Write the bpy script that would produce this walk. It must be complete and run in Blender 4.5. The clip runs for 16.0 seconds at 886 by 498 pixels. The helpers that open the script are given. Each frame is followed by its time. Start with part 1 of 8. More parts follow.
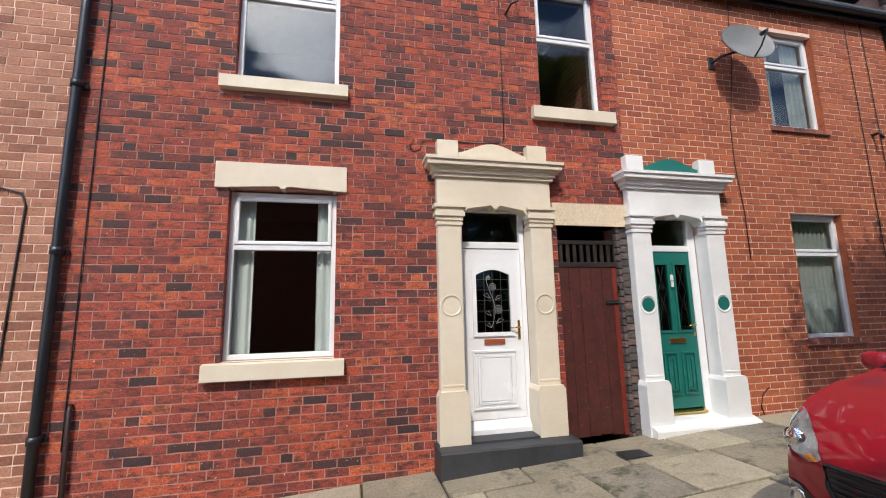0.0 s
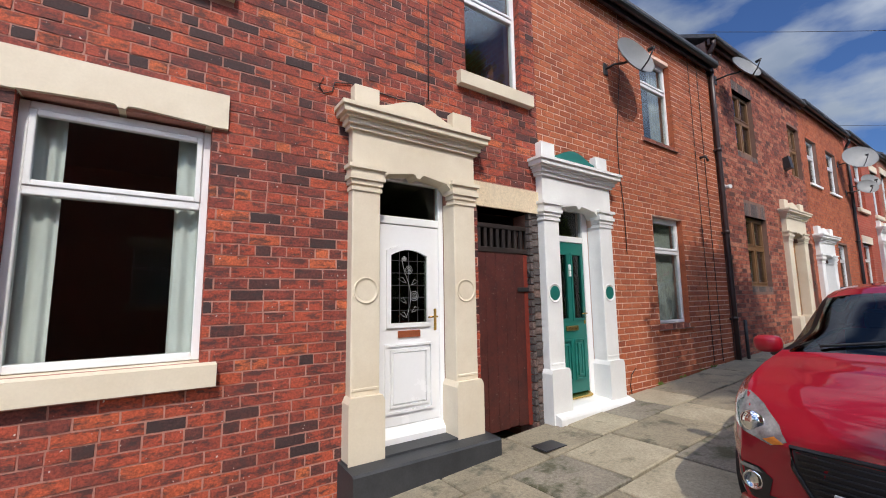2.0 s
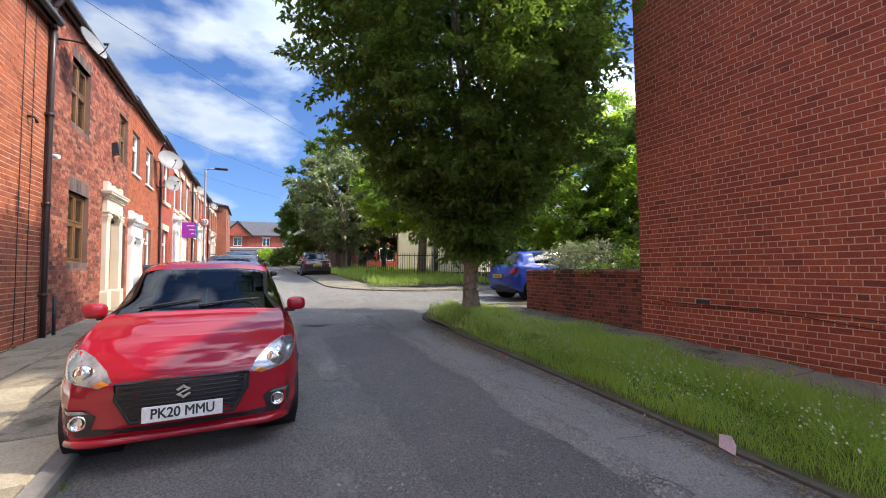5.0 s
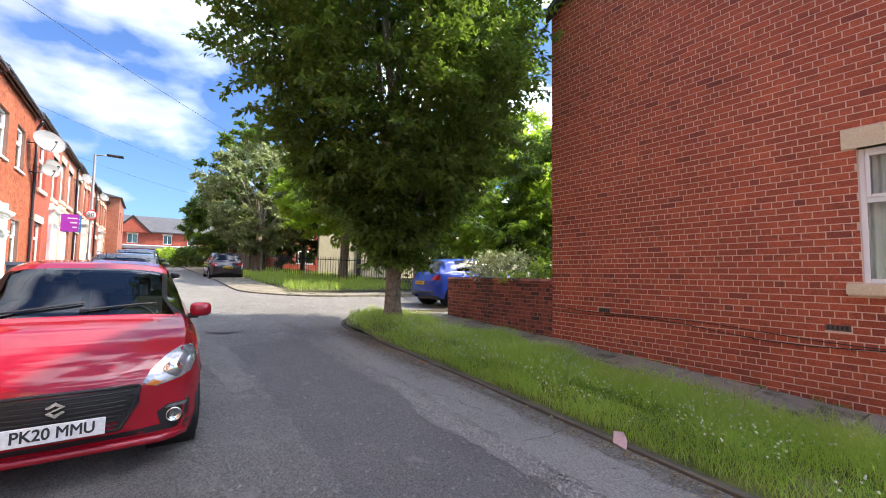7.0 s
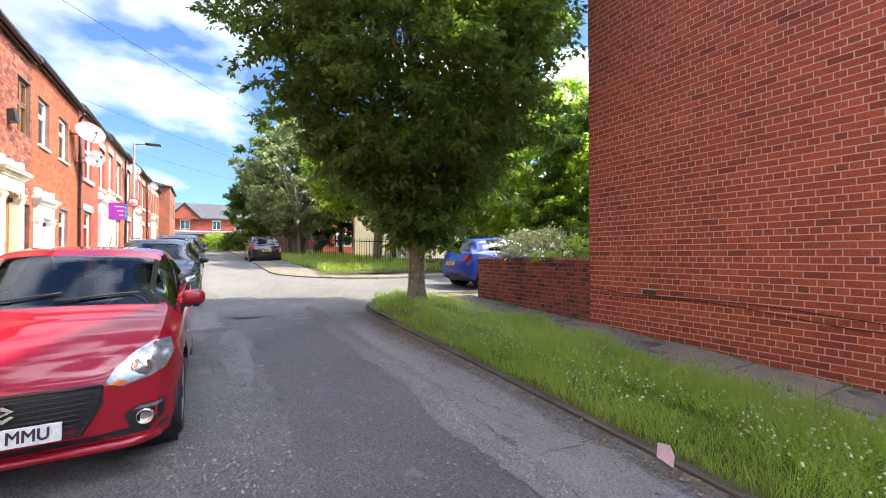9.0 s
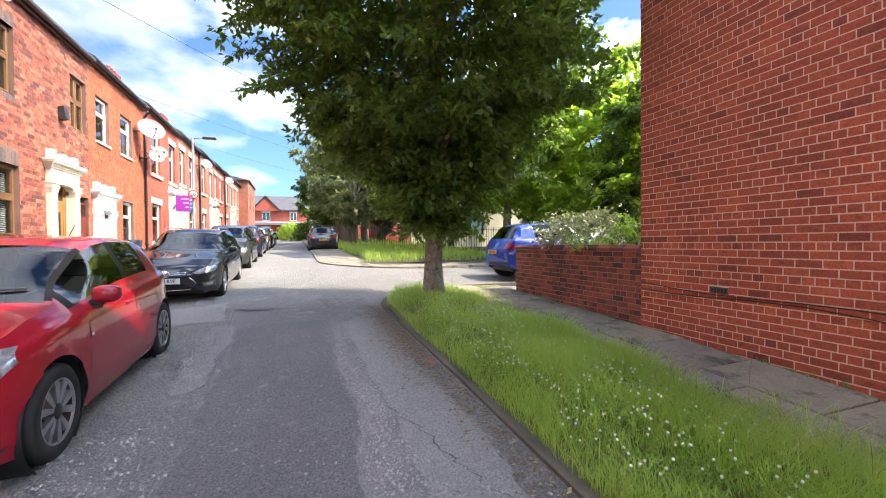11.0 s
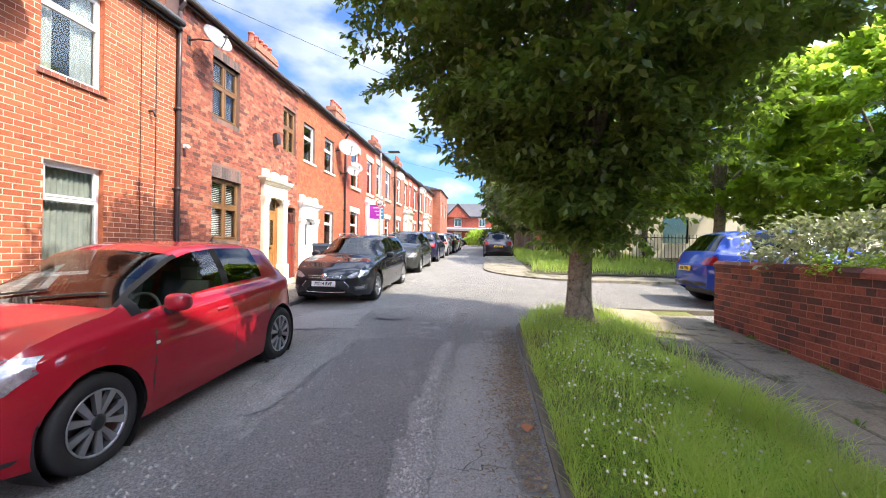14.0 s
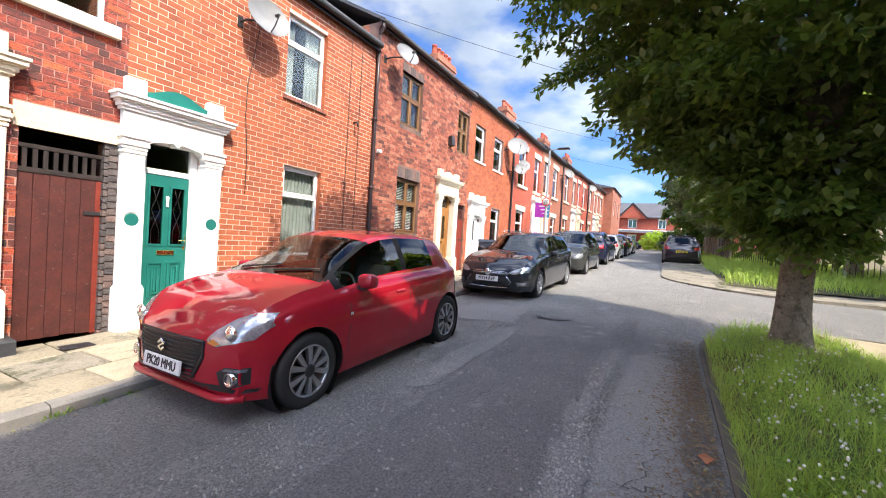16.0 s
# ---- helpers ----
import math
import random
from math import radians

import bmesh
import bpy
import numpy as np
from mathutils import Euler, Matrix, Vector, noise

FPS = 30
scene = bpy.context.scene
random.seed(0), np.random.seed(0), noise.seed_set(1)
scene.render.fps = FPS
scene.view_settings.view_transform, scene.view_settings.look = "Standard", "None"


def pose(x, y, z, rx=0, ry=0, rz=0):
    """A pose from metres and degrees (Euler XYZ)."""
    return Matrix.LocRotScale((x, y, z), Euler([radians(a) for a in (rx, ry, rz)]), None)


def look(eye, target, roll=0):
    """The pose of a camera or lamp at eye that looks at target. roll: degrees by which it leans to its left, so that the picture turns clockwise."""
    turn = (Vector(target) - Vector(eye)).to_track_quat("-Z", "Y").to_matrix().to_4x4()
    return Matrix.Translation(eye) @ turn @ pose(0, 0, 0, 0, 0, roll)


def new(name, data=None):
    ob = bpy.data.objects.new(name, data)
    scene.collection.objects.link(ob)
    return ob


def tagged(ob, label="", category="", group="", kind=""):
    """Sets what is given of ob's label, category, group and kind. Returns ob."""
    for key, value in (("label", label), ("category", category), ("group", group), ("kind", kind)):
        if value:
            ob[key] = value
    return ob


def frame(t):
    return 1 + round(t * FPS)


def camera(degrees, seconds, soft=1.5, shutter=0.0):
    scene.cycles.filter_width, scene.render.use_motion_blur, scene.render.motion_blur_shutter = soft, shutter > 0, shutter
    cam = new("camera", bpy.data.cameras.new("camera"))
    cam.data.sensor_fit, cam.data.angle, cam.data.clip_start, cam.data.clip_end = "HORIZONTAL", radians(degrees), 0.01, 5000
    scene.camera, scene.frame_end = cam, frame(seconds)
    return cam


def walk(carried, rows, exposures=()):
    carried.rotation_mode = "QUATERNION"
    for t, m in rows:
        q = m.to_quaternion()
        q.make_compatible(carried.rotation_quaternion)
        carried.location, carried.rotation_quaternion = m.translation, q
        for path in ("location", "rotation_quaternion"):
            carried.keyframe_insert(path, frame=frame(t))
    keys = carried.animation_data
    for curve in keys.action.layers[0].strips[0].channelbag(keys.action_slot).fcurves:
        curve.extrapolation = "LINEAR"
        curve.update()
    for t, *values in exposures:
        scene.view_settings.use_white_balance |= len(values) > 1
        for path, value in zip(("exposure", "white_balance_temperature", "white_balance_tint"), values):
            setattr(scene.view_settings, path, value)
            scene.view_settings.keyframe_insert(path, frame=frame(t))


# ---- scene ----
cam = camera(94.4, 16.0, 1.0)
PATH = [
    (0, (0.07, -4.462, 1.453), (0.501, -2.532, 1.752), -1.2),
    (0.5, (-0.125, -4.231, 1.449), (0.402, -2.323, 1.735), -0.9),
    (1, (-0.25, -4.0, 1.445), (0.409, -2.131, 1.717), -0.6),
    (1.5, (-0.276, -3.728, 1.434), (0.549, -1.925, 1.695), -0.4),
    (2, (-0.343, -3.477, 1.426), (0.772, -1.835, 1.668), -0.8),
    (2.5, (-0.479, -3.357, 1.436), (0.963, -1.988, 1.652), -0.8),
    (3, (-0.64, -3.397, 1.438), (1.078, -2.391, 1.627), -0.4),
    (3.5, (-0.835, -3.505, 1.407), (1.077, -2.943, 1.577), -0.3),
    (4, (-0.955, -3.518, 1.41), (1.038, -3.443, 1.558), -0.3),
    (4.5, (-1.017, -3.461, 1.388), (0.936, -3.875, 1.512), -0.3),
    (5, (-1.124, -3.455, 1.397), (0.688, -4.298, 1.493), -0.5),
    (5.2, (-1.139, -3.467, 1.397), (0.602, -4.448, 1.486), -0.3),
    (7.3, (-1.148, -3.452, 1.413), (0.475, -4.613, 1.539), 0.8),
    (7.5, (-1.144, -3.455, 1.407), (0.494, -4.596, 1.527), 0.6),
    (8, (-1.116, -3.51, 1.398), (0.556, -4.602, 1.496), 0.1),
    (8.5, (-0.998, -3.746, 1.395), (0.707, -4.789, 1.47), -0.4),
    (8.7, (-0.926, -3.846, 1.429), (0.788, -4.874, 1.481), -0.3),
    (10.8, (-0.336, -5.295, 1.42), (1.525, -6.028, 1.391), -0.6),
    (11, (-0.267, -5.395, 1.414), (1.612, -6.079, 1.385), -0.5),
    (11.3, (-0.162, -5.524, 1.423), (1.744, -6.129, 1.391), -0.5),
    (11.5, (-0.077, -5.6, 1.432), (1.846, -6.148, 1.408), -0.1),
    (12, (0.068, -5.816, 1.433), (2.027, -6.218, 1.411), 0.2),
    (12.5, (0.2, -6.036, 1.439), (2.183, -6.297, 1.423), 0.5),
    (13, (0.444, -6.221, 1.458), (2.441, -6.328, 1.438), 0.6),
    (13.5, (0.668, -6.306, 1.486), (2.667, -6.252, 1.475), 0.8),
    (14, (0.781, -6.459, 1.492), (2.77, -6.242, 1.489), 0.9),
    (14.5, (0.805, -6.511, 1.476), (2.771, -6.148, 1.482), 1.2),
    (15, (0.794, -6.522, 1.475), (2.728, -6.011, 1.481), 1.6),
    (15.5, (0.8, -6.522, 1.469), (2.694, -5.879, 1.466), 2.3),
    (16, (0.748, -6.472, 1.458), (2.501, -5.511, 1.418), 3.6),
]
walk(cam, [(t, look(e, a, r)) for t, e, a, r in PATH],
     exposures=((0.0, 0.04, 6900, 10), (2.5, 0.04, 6850, 10), (3.5, 0.15, 6950, 10), (4.2, 0.6, 7100, 10), (5.0, 0.98, 7200, 10),
                (7.3, 1.48, 7500, 10), (12.0, 1.8, 7500, 10), (14.5, 1.66, 7350, 10), (16.0, 1.4, 7250, 10)))

# ---- light ----
SUN_DIR = Vector((0.42, 1.0, -1.27)).normalized()
sun = new("sun", bpy.data.lights.new("sun", "SUN"))
sun.data.energy, sun.data.angle, sun.data.color = 2.85, radians(0.53), (1.0, 0.95, 0.87)
sun.rotation_euler = SUN_DIR.to_track_quat("-Z", "Y").to_euler()
SUN_EL = math.asin(-SUN_DIR.z)
SUN_AZ = math.atan2(-SUN_DIR.x, -SUN_DIR.y)

world = bpy.data.worlds.new("sky")
scene.world = world
world.use_nodes = True
wn, wl = world.node_tree.nodes, world.node_tree.links
wn.clear()
w_out = wn.new("ShaderNodeOutputWorld")
w_bg = wn.new("ShaderNodeBackground")
w_sky = wn.new("ShaderNodeTexSky")
w_sky.sky_type, w_sky.sun_disc = "NISHITA", False
w_sky.sun_elevation, w_sky.sun_rotation = SUN_EL, SUN_AZ
w_sky.air_density, w_sky.dust_density, w_sky.ozone_density = 1.0, 1.3, 2.5
w_co = wn.new("ShaderNodeTexCoord")
w_map = wn.new("ShaderNodeMapping")
w_map.inputs["Location"].default_value = (1.7, 0.55, 0.3)
w_map.inputs["Scale"].default_value = (1.0, 1.0, 2.2)
w_noise = wn.new("ShaderNodeTexNoise")
w_noise.inputs["Scale"].default_value = 3.4
w_noise.inputs["Detail"].default_value = 9
w_noise.inputs["Roughness"].default_value = 0.5
w_noise.inputs["Distortion"].default_value = 0.0
w_ramp = wn.new("ShaderNodeValToRGB")
w_ramp.color_ramp.elements[0].position, w_ramp.color_ramp.elements[0].color = 0.48, (0, 0, 0, 1)
w_ramp.color_ramp.elements[1].position, w_ramp.color_ramp.elements[1].color = 0.595, (1, 1, 1, 1)
w_shade = wn.new("ShaderNodeTexNoise")
w_shade.inputs["Scale"].default_value = 5.0
w_shade.inputs["Detail"].default_value = 6
w_cloud = wn.new("ShaderNodeValToRGB")
w_cloud.color_ramp.elements[0].position, w_cloud.color_ramp.elements[0].color = 0.3, (0.62, 0.66, 0.72, 1)
w_cloud.color_ramp.elements[1].position, w_cloud.color_ramp.elements[1].color = 0.65, (1.8, 1.77, 1.72, 1)
w_mix = wn.new("ShaderNodeMix")
w_mix.data_type = "RGBA"
w_tint = wn.new("ShaderNodeMix")
w_tint.data_type, w_tint.blend_type = "RGBA", "MULTIPLY"
w_tint.inputs["Factor"].default_value = 1.0
w_tint.inputs["B"].default_value = (0.32, 0.48, 0.76, 1)
wl.new(w_co.outputs["Generated"], w_map.inputs["Vector"])
wl.new(w_map.outputs["Vector"], w_noise.inputs["Vector"])
wl.new(w_map.outputs["Vector"], w_shade.inputs["Vector"])
wl.new(w_noise.outputs["Fac"], w_ramp.inputs["Fac"])
wl.new(w_shade.outputs["Fac"], w_cloud.inputs["Fac"])
wl.new(w_sky.outputs["Color"], w_tint.inputs["A"])
wl.new(w_ramp.outputs["Color"], w_mix.inputs["Factor"])
wl.new(w_tint.outputs["Result"], w_mix.inputs["A"])
w_lit = wn.new("ShaderNodeMix")
w_lit.data_type, w_lit.blend_type = "RGBA", "ADD"
w_lit.inputs["Factor"].default_value = 0.75
wl.new(w_cloud.outputs["Color"], w_lit.inputs["A"])
wl.new(w_sky.outputs["Color"], w_lit.inputs["B"])
# clouds scatter sunlight forwards; brightness towards the unseen sun is raised as added fill
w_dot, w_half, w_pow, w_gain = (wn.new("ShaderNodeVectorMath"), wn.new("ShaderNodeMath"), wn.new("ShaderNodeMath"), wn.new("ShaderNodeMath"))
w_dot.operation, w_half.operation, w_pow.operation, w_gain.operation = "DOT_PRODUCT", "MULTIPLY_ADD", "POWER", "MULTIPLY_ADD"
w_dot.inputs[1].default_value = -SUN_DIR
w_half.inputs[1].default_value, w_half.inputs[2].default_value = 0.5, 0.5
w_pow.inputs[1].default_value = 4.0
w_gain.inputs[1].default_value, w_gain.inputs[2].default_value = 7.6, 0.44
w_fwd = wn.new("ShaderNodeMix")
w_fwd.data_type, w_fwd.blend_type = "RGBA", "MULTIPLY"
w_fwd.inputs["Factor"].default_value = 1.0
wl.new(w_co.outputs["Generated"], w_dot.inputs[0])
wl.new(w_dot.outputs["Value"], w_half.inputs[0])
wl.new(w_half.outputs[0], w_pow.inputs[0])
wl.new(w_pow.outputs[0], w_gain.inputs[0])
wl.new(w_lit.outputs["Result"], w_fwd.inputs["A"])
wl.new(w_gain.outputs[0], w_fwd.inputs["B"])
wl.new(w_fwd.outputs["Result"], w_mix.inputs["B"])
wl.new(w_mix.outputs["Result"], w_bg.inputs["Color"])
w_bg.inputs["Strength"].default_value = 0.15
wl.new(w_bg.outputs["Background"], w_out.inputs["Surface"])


# ---- materials ----
def shader(name):
    m = bpy.data.materials.new(name)
    m.use_nodes = True
    return m, m.node_tree.nodes, m.node_tree.links, m.node_tree.nodes["Principled BSDF"]


def wire(links, a, b):
    links.new(a, b)


def noise_node(nodes, links, scale, detail=5, rough=0.6, coords=None):
    n = nodes.new("ShaderNodeTexNoise")
    n.inputs["Scale"].default_value = scale
    n.inputs["Detail"].default_value = detail
    n.inputs["Roughness"].default_value = rough
    if coords:
        links.new(coords, n.inputs["Vector"])
    return n


def ramp_node(nodes, links, fac, stops, mode="LINEAR"):
    r = nodes.new("ShaderNodeValToRGB")
    r.color_ramp.interpolation = mode
    els = r.color_ramp.elements
    while len(els) < len(stops):
        els.new(0.5)
    for e, (p, c) in zip(els, stops):
        e.position, e.color = p, (*c, 1)
    links.new(fac, r.inputs["Fac"])
    return r


def mix_node(nodes, links, fac, a, b, blend="MIX"):
    m = nodes.new("ShaderNodeMix")
    m.data_type, m.blend_type = "RGBA", blend
    for key, v in (("Factor", fac), ("A", a), ("B", b)):
        if isinstance(v, (int, float)):
            m.inputs[key].default_value = v
        elif isinstance(v, tuple):
            m.inputs[key].default_value = (*v, 1)
        else:
            links.new(v, m.inputs[key])
    return m


def surface(name, c1, c2, rough=0.7, big=1.2, fine=40.0, bump=0.15, metal=0.0, coat=0.0, spots=None, depth=0.004, grain=0.2, rub=0.6):
    """A surface that varies between two colours in broad patches, with a fine grain and relief."""
    m, ns, ls, b = shader(name)
    co = ns.new("ShaderNodeTexCoord").outputs["Object"]
    n1 = noise_node(ns, ls, big, 6, 0.65, co)
    n2 = noise_node(ns, ls, fine, 4 if rub < 0.7 else 10, rub, co)
    r1 = ramp_node(ns, ls, n1.outputs["Fac"], [(0.32, c1), (0.68, c2)])
    r2 = ramp_node(ns, ls, n2.outputs["Fac"], [(0.25 if rub < 0.7 else 0.37, (1 - grain,) * 3), (0.75 if rub < 0.7 else 0.63, (1 + grain * 0.6,) * 3)])
    col = mix_node(ns, ls, 1.0, r1.outputs["Color"], r2.outputs["Color"], "MULTIPLY").outputs["Result"]
    if spots:
        n3 = noise_node(ns, ls, spots[1], 8, 0.7, co)
        f = ramp_node(ns, ls, n3.outputs["Fac"], [(spots[2], (0, 0, 0)), (spots[2] + 0.1, (1, 1, 1))])
        col = mix_node(ns, ls, f.outputs["Color"], col, spots[0]).outputs["Result"]
    ls.new(col, b.inputs["Base Color"])
    rr = ramp_node(ns, ls, n1.outputs["Fac"], [(0.3, (rough * 0.88,) * 3), (0.7, (min(1, rough * 1.12),) * 3)])
    ls.new(rr.outputs["Color"], b.inputs["Roughness"])
    b.inputs["Metallic"].default_value = metal
    b.inputs["Coat Weight"].default_value = coat
    b.inputs["Coat Roughness"].default_value = 0.03
    if bump:
        bp = ns.new("ShaderNodeBump")
        bp.inputs["Strength"].default_value = bump
        bp.inputs["Distance"].default_value = depth
        ls.new(n2.outputs["Fac"], bp.inputs["Height"])
        ls.new(bp.outputs["Normal"], b.inputs["Normal"])
    return m


def brick_material(name, stops, single=False, speck=(0.70, 1.2), rough=0.85, char=(0.52, 0.68, 0.62), specks=0.0):
    """Fired clay that differs from brick to brick. single: each brick is an object of its own."""
    m, ns, ls, b = shader(name)
    co = ns.new("ShaderNodeNewGeometry")
    rnd = ns.new("ShaderNodeObjectInfo").outputs["Random"] if single else co.outputs["Random Per Island"]
    r = ramp_node(ns, ls, rnd, stops)
    pos = co.outputs["Position"]
    n2 = noise_node(ns, ls, 55, 6, 0.7, pos)
    n1 = noise_node(ns, ls, 1.6, 5, 0.65, pos)
    f2 = ramp_node(ns, ls, n2.outputs["Fac"], [(0.37, (speck[0],) * 3), (0.63, (speck[1],) * 3)])
    f1 = ramp_node(ns, ls, n1.outputs["Fac"], [(0.3, (0.80, 0.78, 0.78)), (0.7, (1.12, 1.1, 1.08))])
    c = mix_node(ns, ls, 1.0, r.outputs["Color"], f2.outputs["Color"], "MULTIPLY").outputs["Result"]
    c = mix_node(ns, ls, 1.0, c, f1.outputs["Color"], "MULTIPLY").outputs["Result"]
    flat = ns.new("ShaderNodeVectorMath")
    flat.operation = "MULTIPLY"
    flat.inputs[1].default_value = (0.45, 0.45, 1.15)
    ls.new(pos, flat.inputs[0])
    n3 = noise_node(ns, ls, 14, 8, 0.75, flat.outputs["Vector"])
    f3 = ramp_node(ns, ls, n3.outputs["Fac"], [(char[0], (0, 0, 0)), (char[1], (char[2],) * 3)])
    c = mix_node(ns, ls, f3.outputs["Color"], c, (0.042, 0.026, 0.026)).outputs["Result"]
    if specks:
        n4 = noise_node(ns, ls, 38, 1, 0.5, pos)
        f4 = ramp_node(ns, ls, n4.outputs["Fac"], [(0.735, (0, 0, 0)), (0.76, (specks,) * 3)])
        c = mix_node(ns, ls, f4.outputs["Color"], c, (0.62, 0.55, 0.50)).outputs["Result"]
    ls.new(c, b.inputs["Base Color"])
    b.inputs["Roughness"].default_value = rough
    bp = ns.new("ShaderNodeBump")
    bp.inputs["Strength"].default_value, bp.inputs["Distance"].default_value = 0.5, 0.004
    ls.new(n2.outputs["Fac"], bp.inputs["Height"])
    ls.new(bp.outputs["Normal"], b.inputs["Normal"])
    return m


def far_brick(name, c1, c2, mortar):
    """Brickwork of far walls."""
    m, ns, ls, b = shader(name)
    co = ns.new("ShaderNodeTexCoord").outputs["Object"]
    sep = ns.new("ShaderNodeSeparateXYZ")
    ls.new(co, sep.inputs[0])
    add = ns.new("ShaderNodeMath")
    ls.new(sep.outputs["X"], add.inputs[0]), ls.new(sep.outputs["Y"], add.inputs[1])
    com = ns.new("ShaderNodeCombineXYZ")
    ls.new(add.outputs[0], com.inputs["X"]), ls.new(sep.outputs["Z"], com.inputs["Y"])
    t = ns.new("ShaderNodeTexBrick")
    ls.new(com.outputs[0], t.inputs["Vector"])
    t.inputs["Color1"].default_value, t.inputs["Color2"].default_value = (*c1, 1), (*c2, 1)
    t.inputs["Mortar"].default_value = (*mortar, 1)
    t.inputs["Scale"].default_value = 1.0
    t.inputs["Brick Width"].default_value, t.inputs["Row Height"].default_value = 0.235, 0.0875
    t.inputs["Mortar Size"].default_value = 0.006
    n = noise_node(ns, ls, 0.8, 6, 0.7, co)
    f = ramp_node(ns, ls, n.outputs["Fac"], [(0.3, (0.72, 0.72, 0.72)), (0.7, (1.15, 1.15, 1.15))])
    c = mix_node(ns, ls, 1.0, t.outputs["Color"], f.outputs["Color"], "MULTIPLY")
    ls.new(c.outputs["Result"], b.inputs["Base Color"])
    b.inputs["Roughness"].default_value = 0.9
    return m


def glass_material(name, tint, ior=1.5):
    """A clear pane: what lies behind shows through, the sky and street mirror in it."""
    m, ns, ls, b = shader(name)
    ns.remove(b)
    out = next(n for n in ns if n.type == "OUTPUT_MATERIAL")
    tr, gl, fr, mx = (ns.new("ShaderNodeBsdfTransparent"), ns.new("ShaderNodeBsdfGlossy"), ns.new("ShaderNodeLayerWeight"),
                      ns.new("ShaderNodeMixShader"))
    tr.inputs["Color"].default_value = (*tint, 1)
    gl.inputs["Roughness"].default_value = 0.0
    fr.inputs["Blend"].default_value = 0.5
    pw, ml, ad = (ns.new("ShaderNodeMath") for _ in range(3))
    pw.operation, ml.operation, ad.operation = "POWER", "MULTIPLY", "ADD"
    base = ((ior - 1) / (ior + 1)) ** 2
    pw.inputs[1].default_value, ml.inputs[1].default_value, ad.inputs[1].default_value = 4.0, 1 - base, base
    ls.new(fr.outputs["Facing"], pw.inputs[0]), ls.new(pw.outputs[0], ml.inputs[0]), ls.new(ml.outputs[0], ad.inputs[0])
    ls.new(ad.outputs[0], mx.inputs[0]), ls.new(tr.outputs[0], mx.inputs[1]), ls.new(gl.outputs[0], mx.inputs[2])
    ls.new(mx.outputs[0], out.inputs["Surface"])
    return m


def leaf_material(name, stops, gloss=0.45, through_col=(0.12, 0.22, 0.02), amount=0.35):
    m, ns, ls, b = shader(name)
    g = ns.new("ShaderNodeNewGeometry")
    r = ramp_node(ns, ls, g.outputs["Random Per Island"], stops)
    n = noise_node(ns, ls, 0.7, 3, 0.5, g.outputs["Position"])
    f = ramp_node(ns, ls, n.outputs["Fac"], [(0.3, (0.75, 0.78, 0.7)), (0.7, (1.2, 1.18, 1.15))])
    c = mix_node(ns, ls, 1.0, r.outputs["Color"], f.outputs["Color"], "MULTIPLY")
    ls.new(c.outputs["Result"], b.inputs["Base Color"])
    b.inputs["Roughness"].default_value = gloss
    out = next(x for x in ns if x.type == "OUTPUT_MATERIAL")
    tl, mx = ns.new("ShaderNodeBsdfTranslucent"), ns.new("ShaderNodeMixShader")
    tl.inputs["Color"].default_value = (*through_col, 1)
    mx.inputs[0].default_value = amount
    ls.new(b.outputs[0], mx.inputs[1]), ls.new(tl.outputs[0], mx.inputs[2]), ls.new(mx.outputs[0], out.inputs["Surface"])
    return m


def paint(name, c, rough=0.25, coat=1.0, metal=0.0):
    """Car paint with a clear coat and a faint film of dust."""
    m, ns, ls, b = shader(name)
    co = ns.new("ShaderNodeTexCoord").outputs["Object"]
    n = noise_node(ns, ls, 2.5, 8, 0.7, co)
    f = ramp_node(ns, ls, n.outputs["Fac"], [(0.35, tuple(v * 0.93 for v in c)), (0.75, tuple(min(1, v * 1.05 + 0.004) for v in c))])
    ls.new(f.outputs["Color"], b.inputs["Base Color"])
    rr = ramp_node(ns, ls, n.outputs["Fac"], [(0.3, (rough + 0.3,) * 3), (0.8, (rough + 0.4,) * 3)])
    b.inputs["Specular IOR Level"].default_value = 0.15
    ls.new(rr.outputs["Color"], b.inputs["Roughness"])
    b.inputs["Metallic"].default_value = metal
    b.inputs["Coat Weight"].default_value, b.inputs["Coat Roughness"].default_value = coat, 0.02
    return m


OLD = [(0.0, (0.045, 0.026, 0.027)), (0.09, (0.10, 0.035, 0.031)), (0.22, (0.25, 0.052, 0.038)), (0.65, (0.43, 0.078, 0.043)),
       (0.92, (0.51, 0.100, 0.045)), (1.0, (0.60, 0.15, 0.058))]
NEWER = [(0.0, (0.33, 0.080, 0.036)), (0.5, (0.42, 0.108, 0.044)), (1.0, (0.48, 0.135, 0.055))]
SIDE = [(0.0, (0.24, 0.050, 0.034)), (0.1, (0.38, 0.080, 0.042)), (0.6, (0.46, 0.098, 0.050)), (1.0, (0.52, 0.12, 0.058))]
MIXED = [(0.0, (0.13, 0.045, 0.035)), (0.25, (0.30, 0.075, 0.045)), (0.65, (0.44, 0.125, 0.07)), (1.0, (0.52, 0.20, 0.12))]
PALE = [(0.0, (0.26, 0.10, 0.06)), (0.5, (0.38, 0.16, 0.095)), (1.0, (0.46, 0.22, 0.14))]
LOWW = [(0.0, (0.07, 0.042, 0.04)), (0.35, (0.20, 0.065, 0.048)), (1.0, (0.38, 0.11, 0.07))]
DARKB = [(0.0, (0.06, 0.053, 0.053)), (0.6, (0.12, 0.10, 0.095)), (1.0, (0.20, 0.125, 0.105))]
M = {}
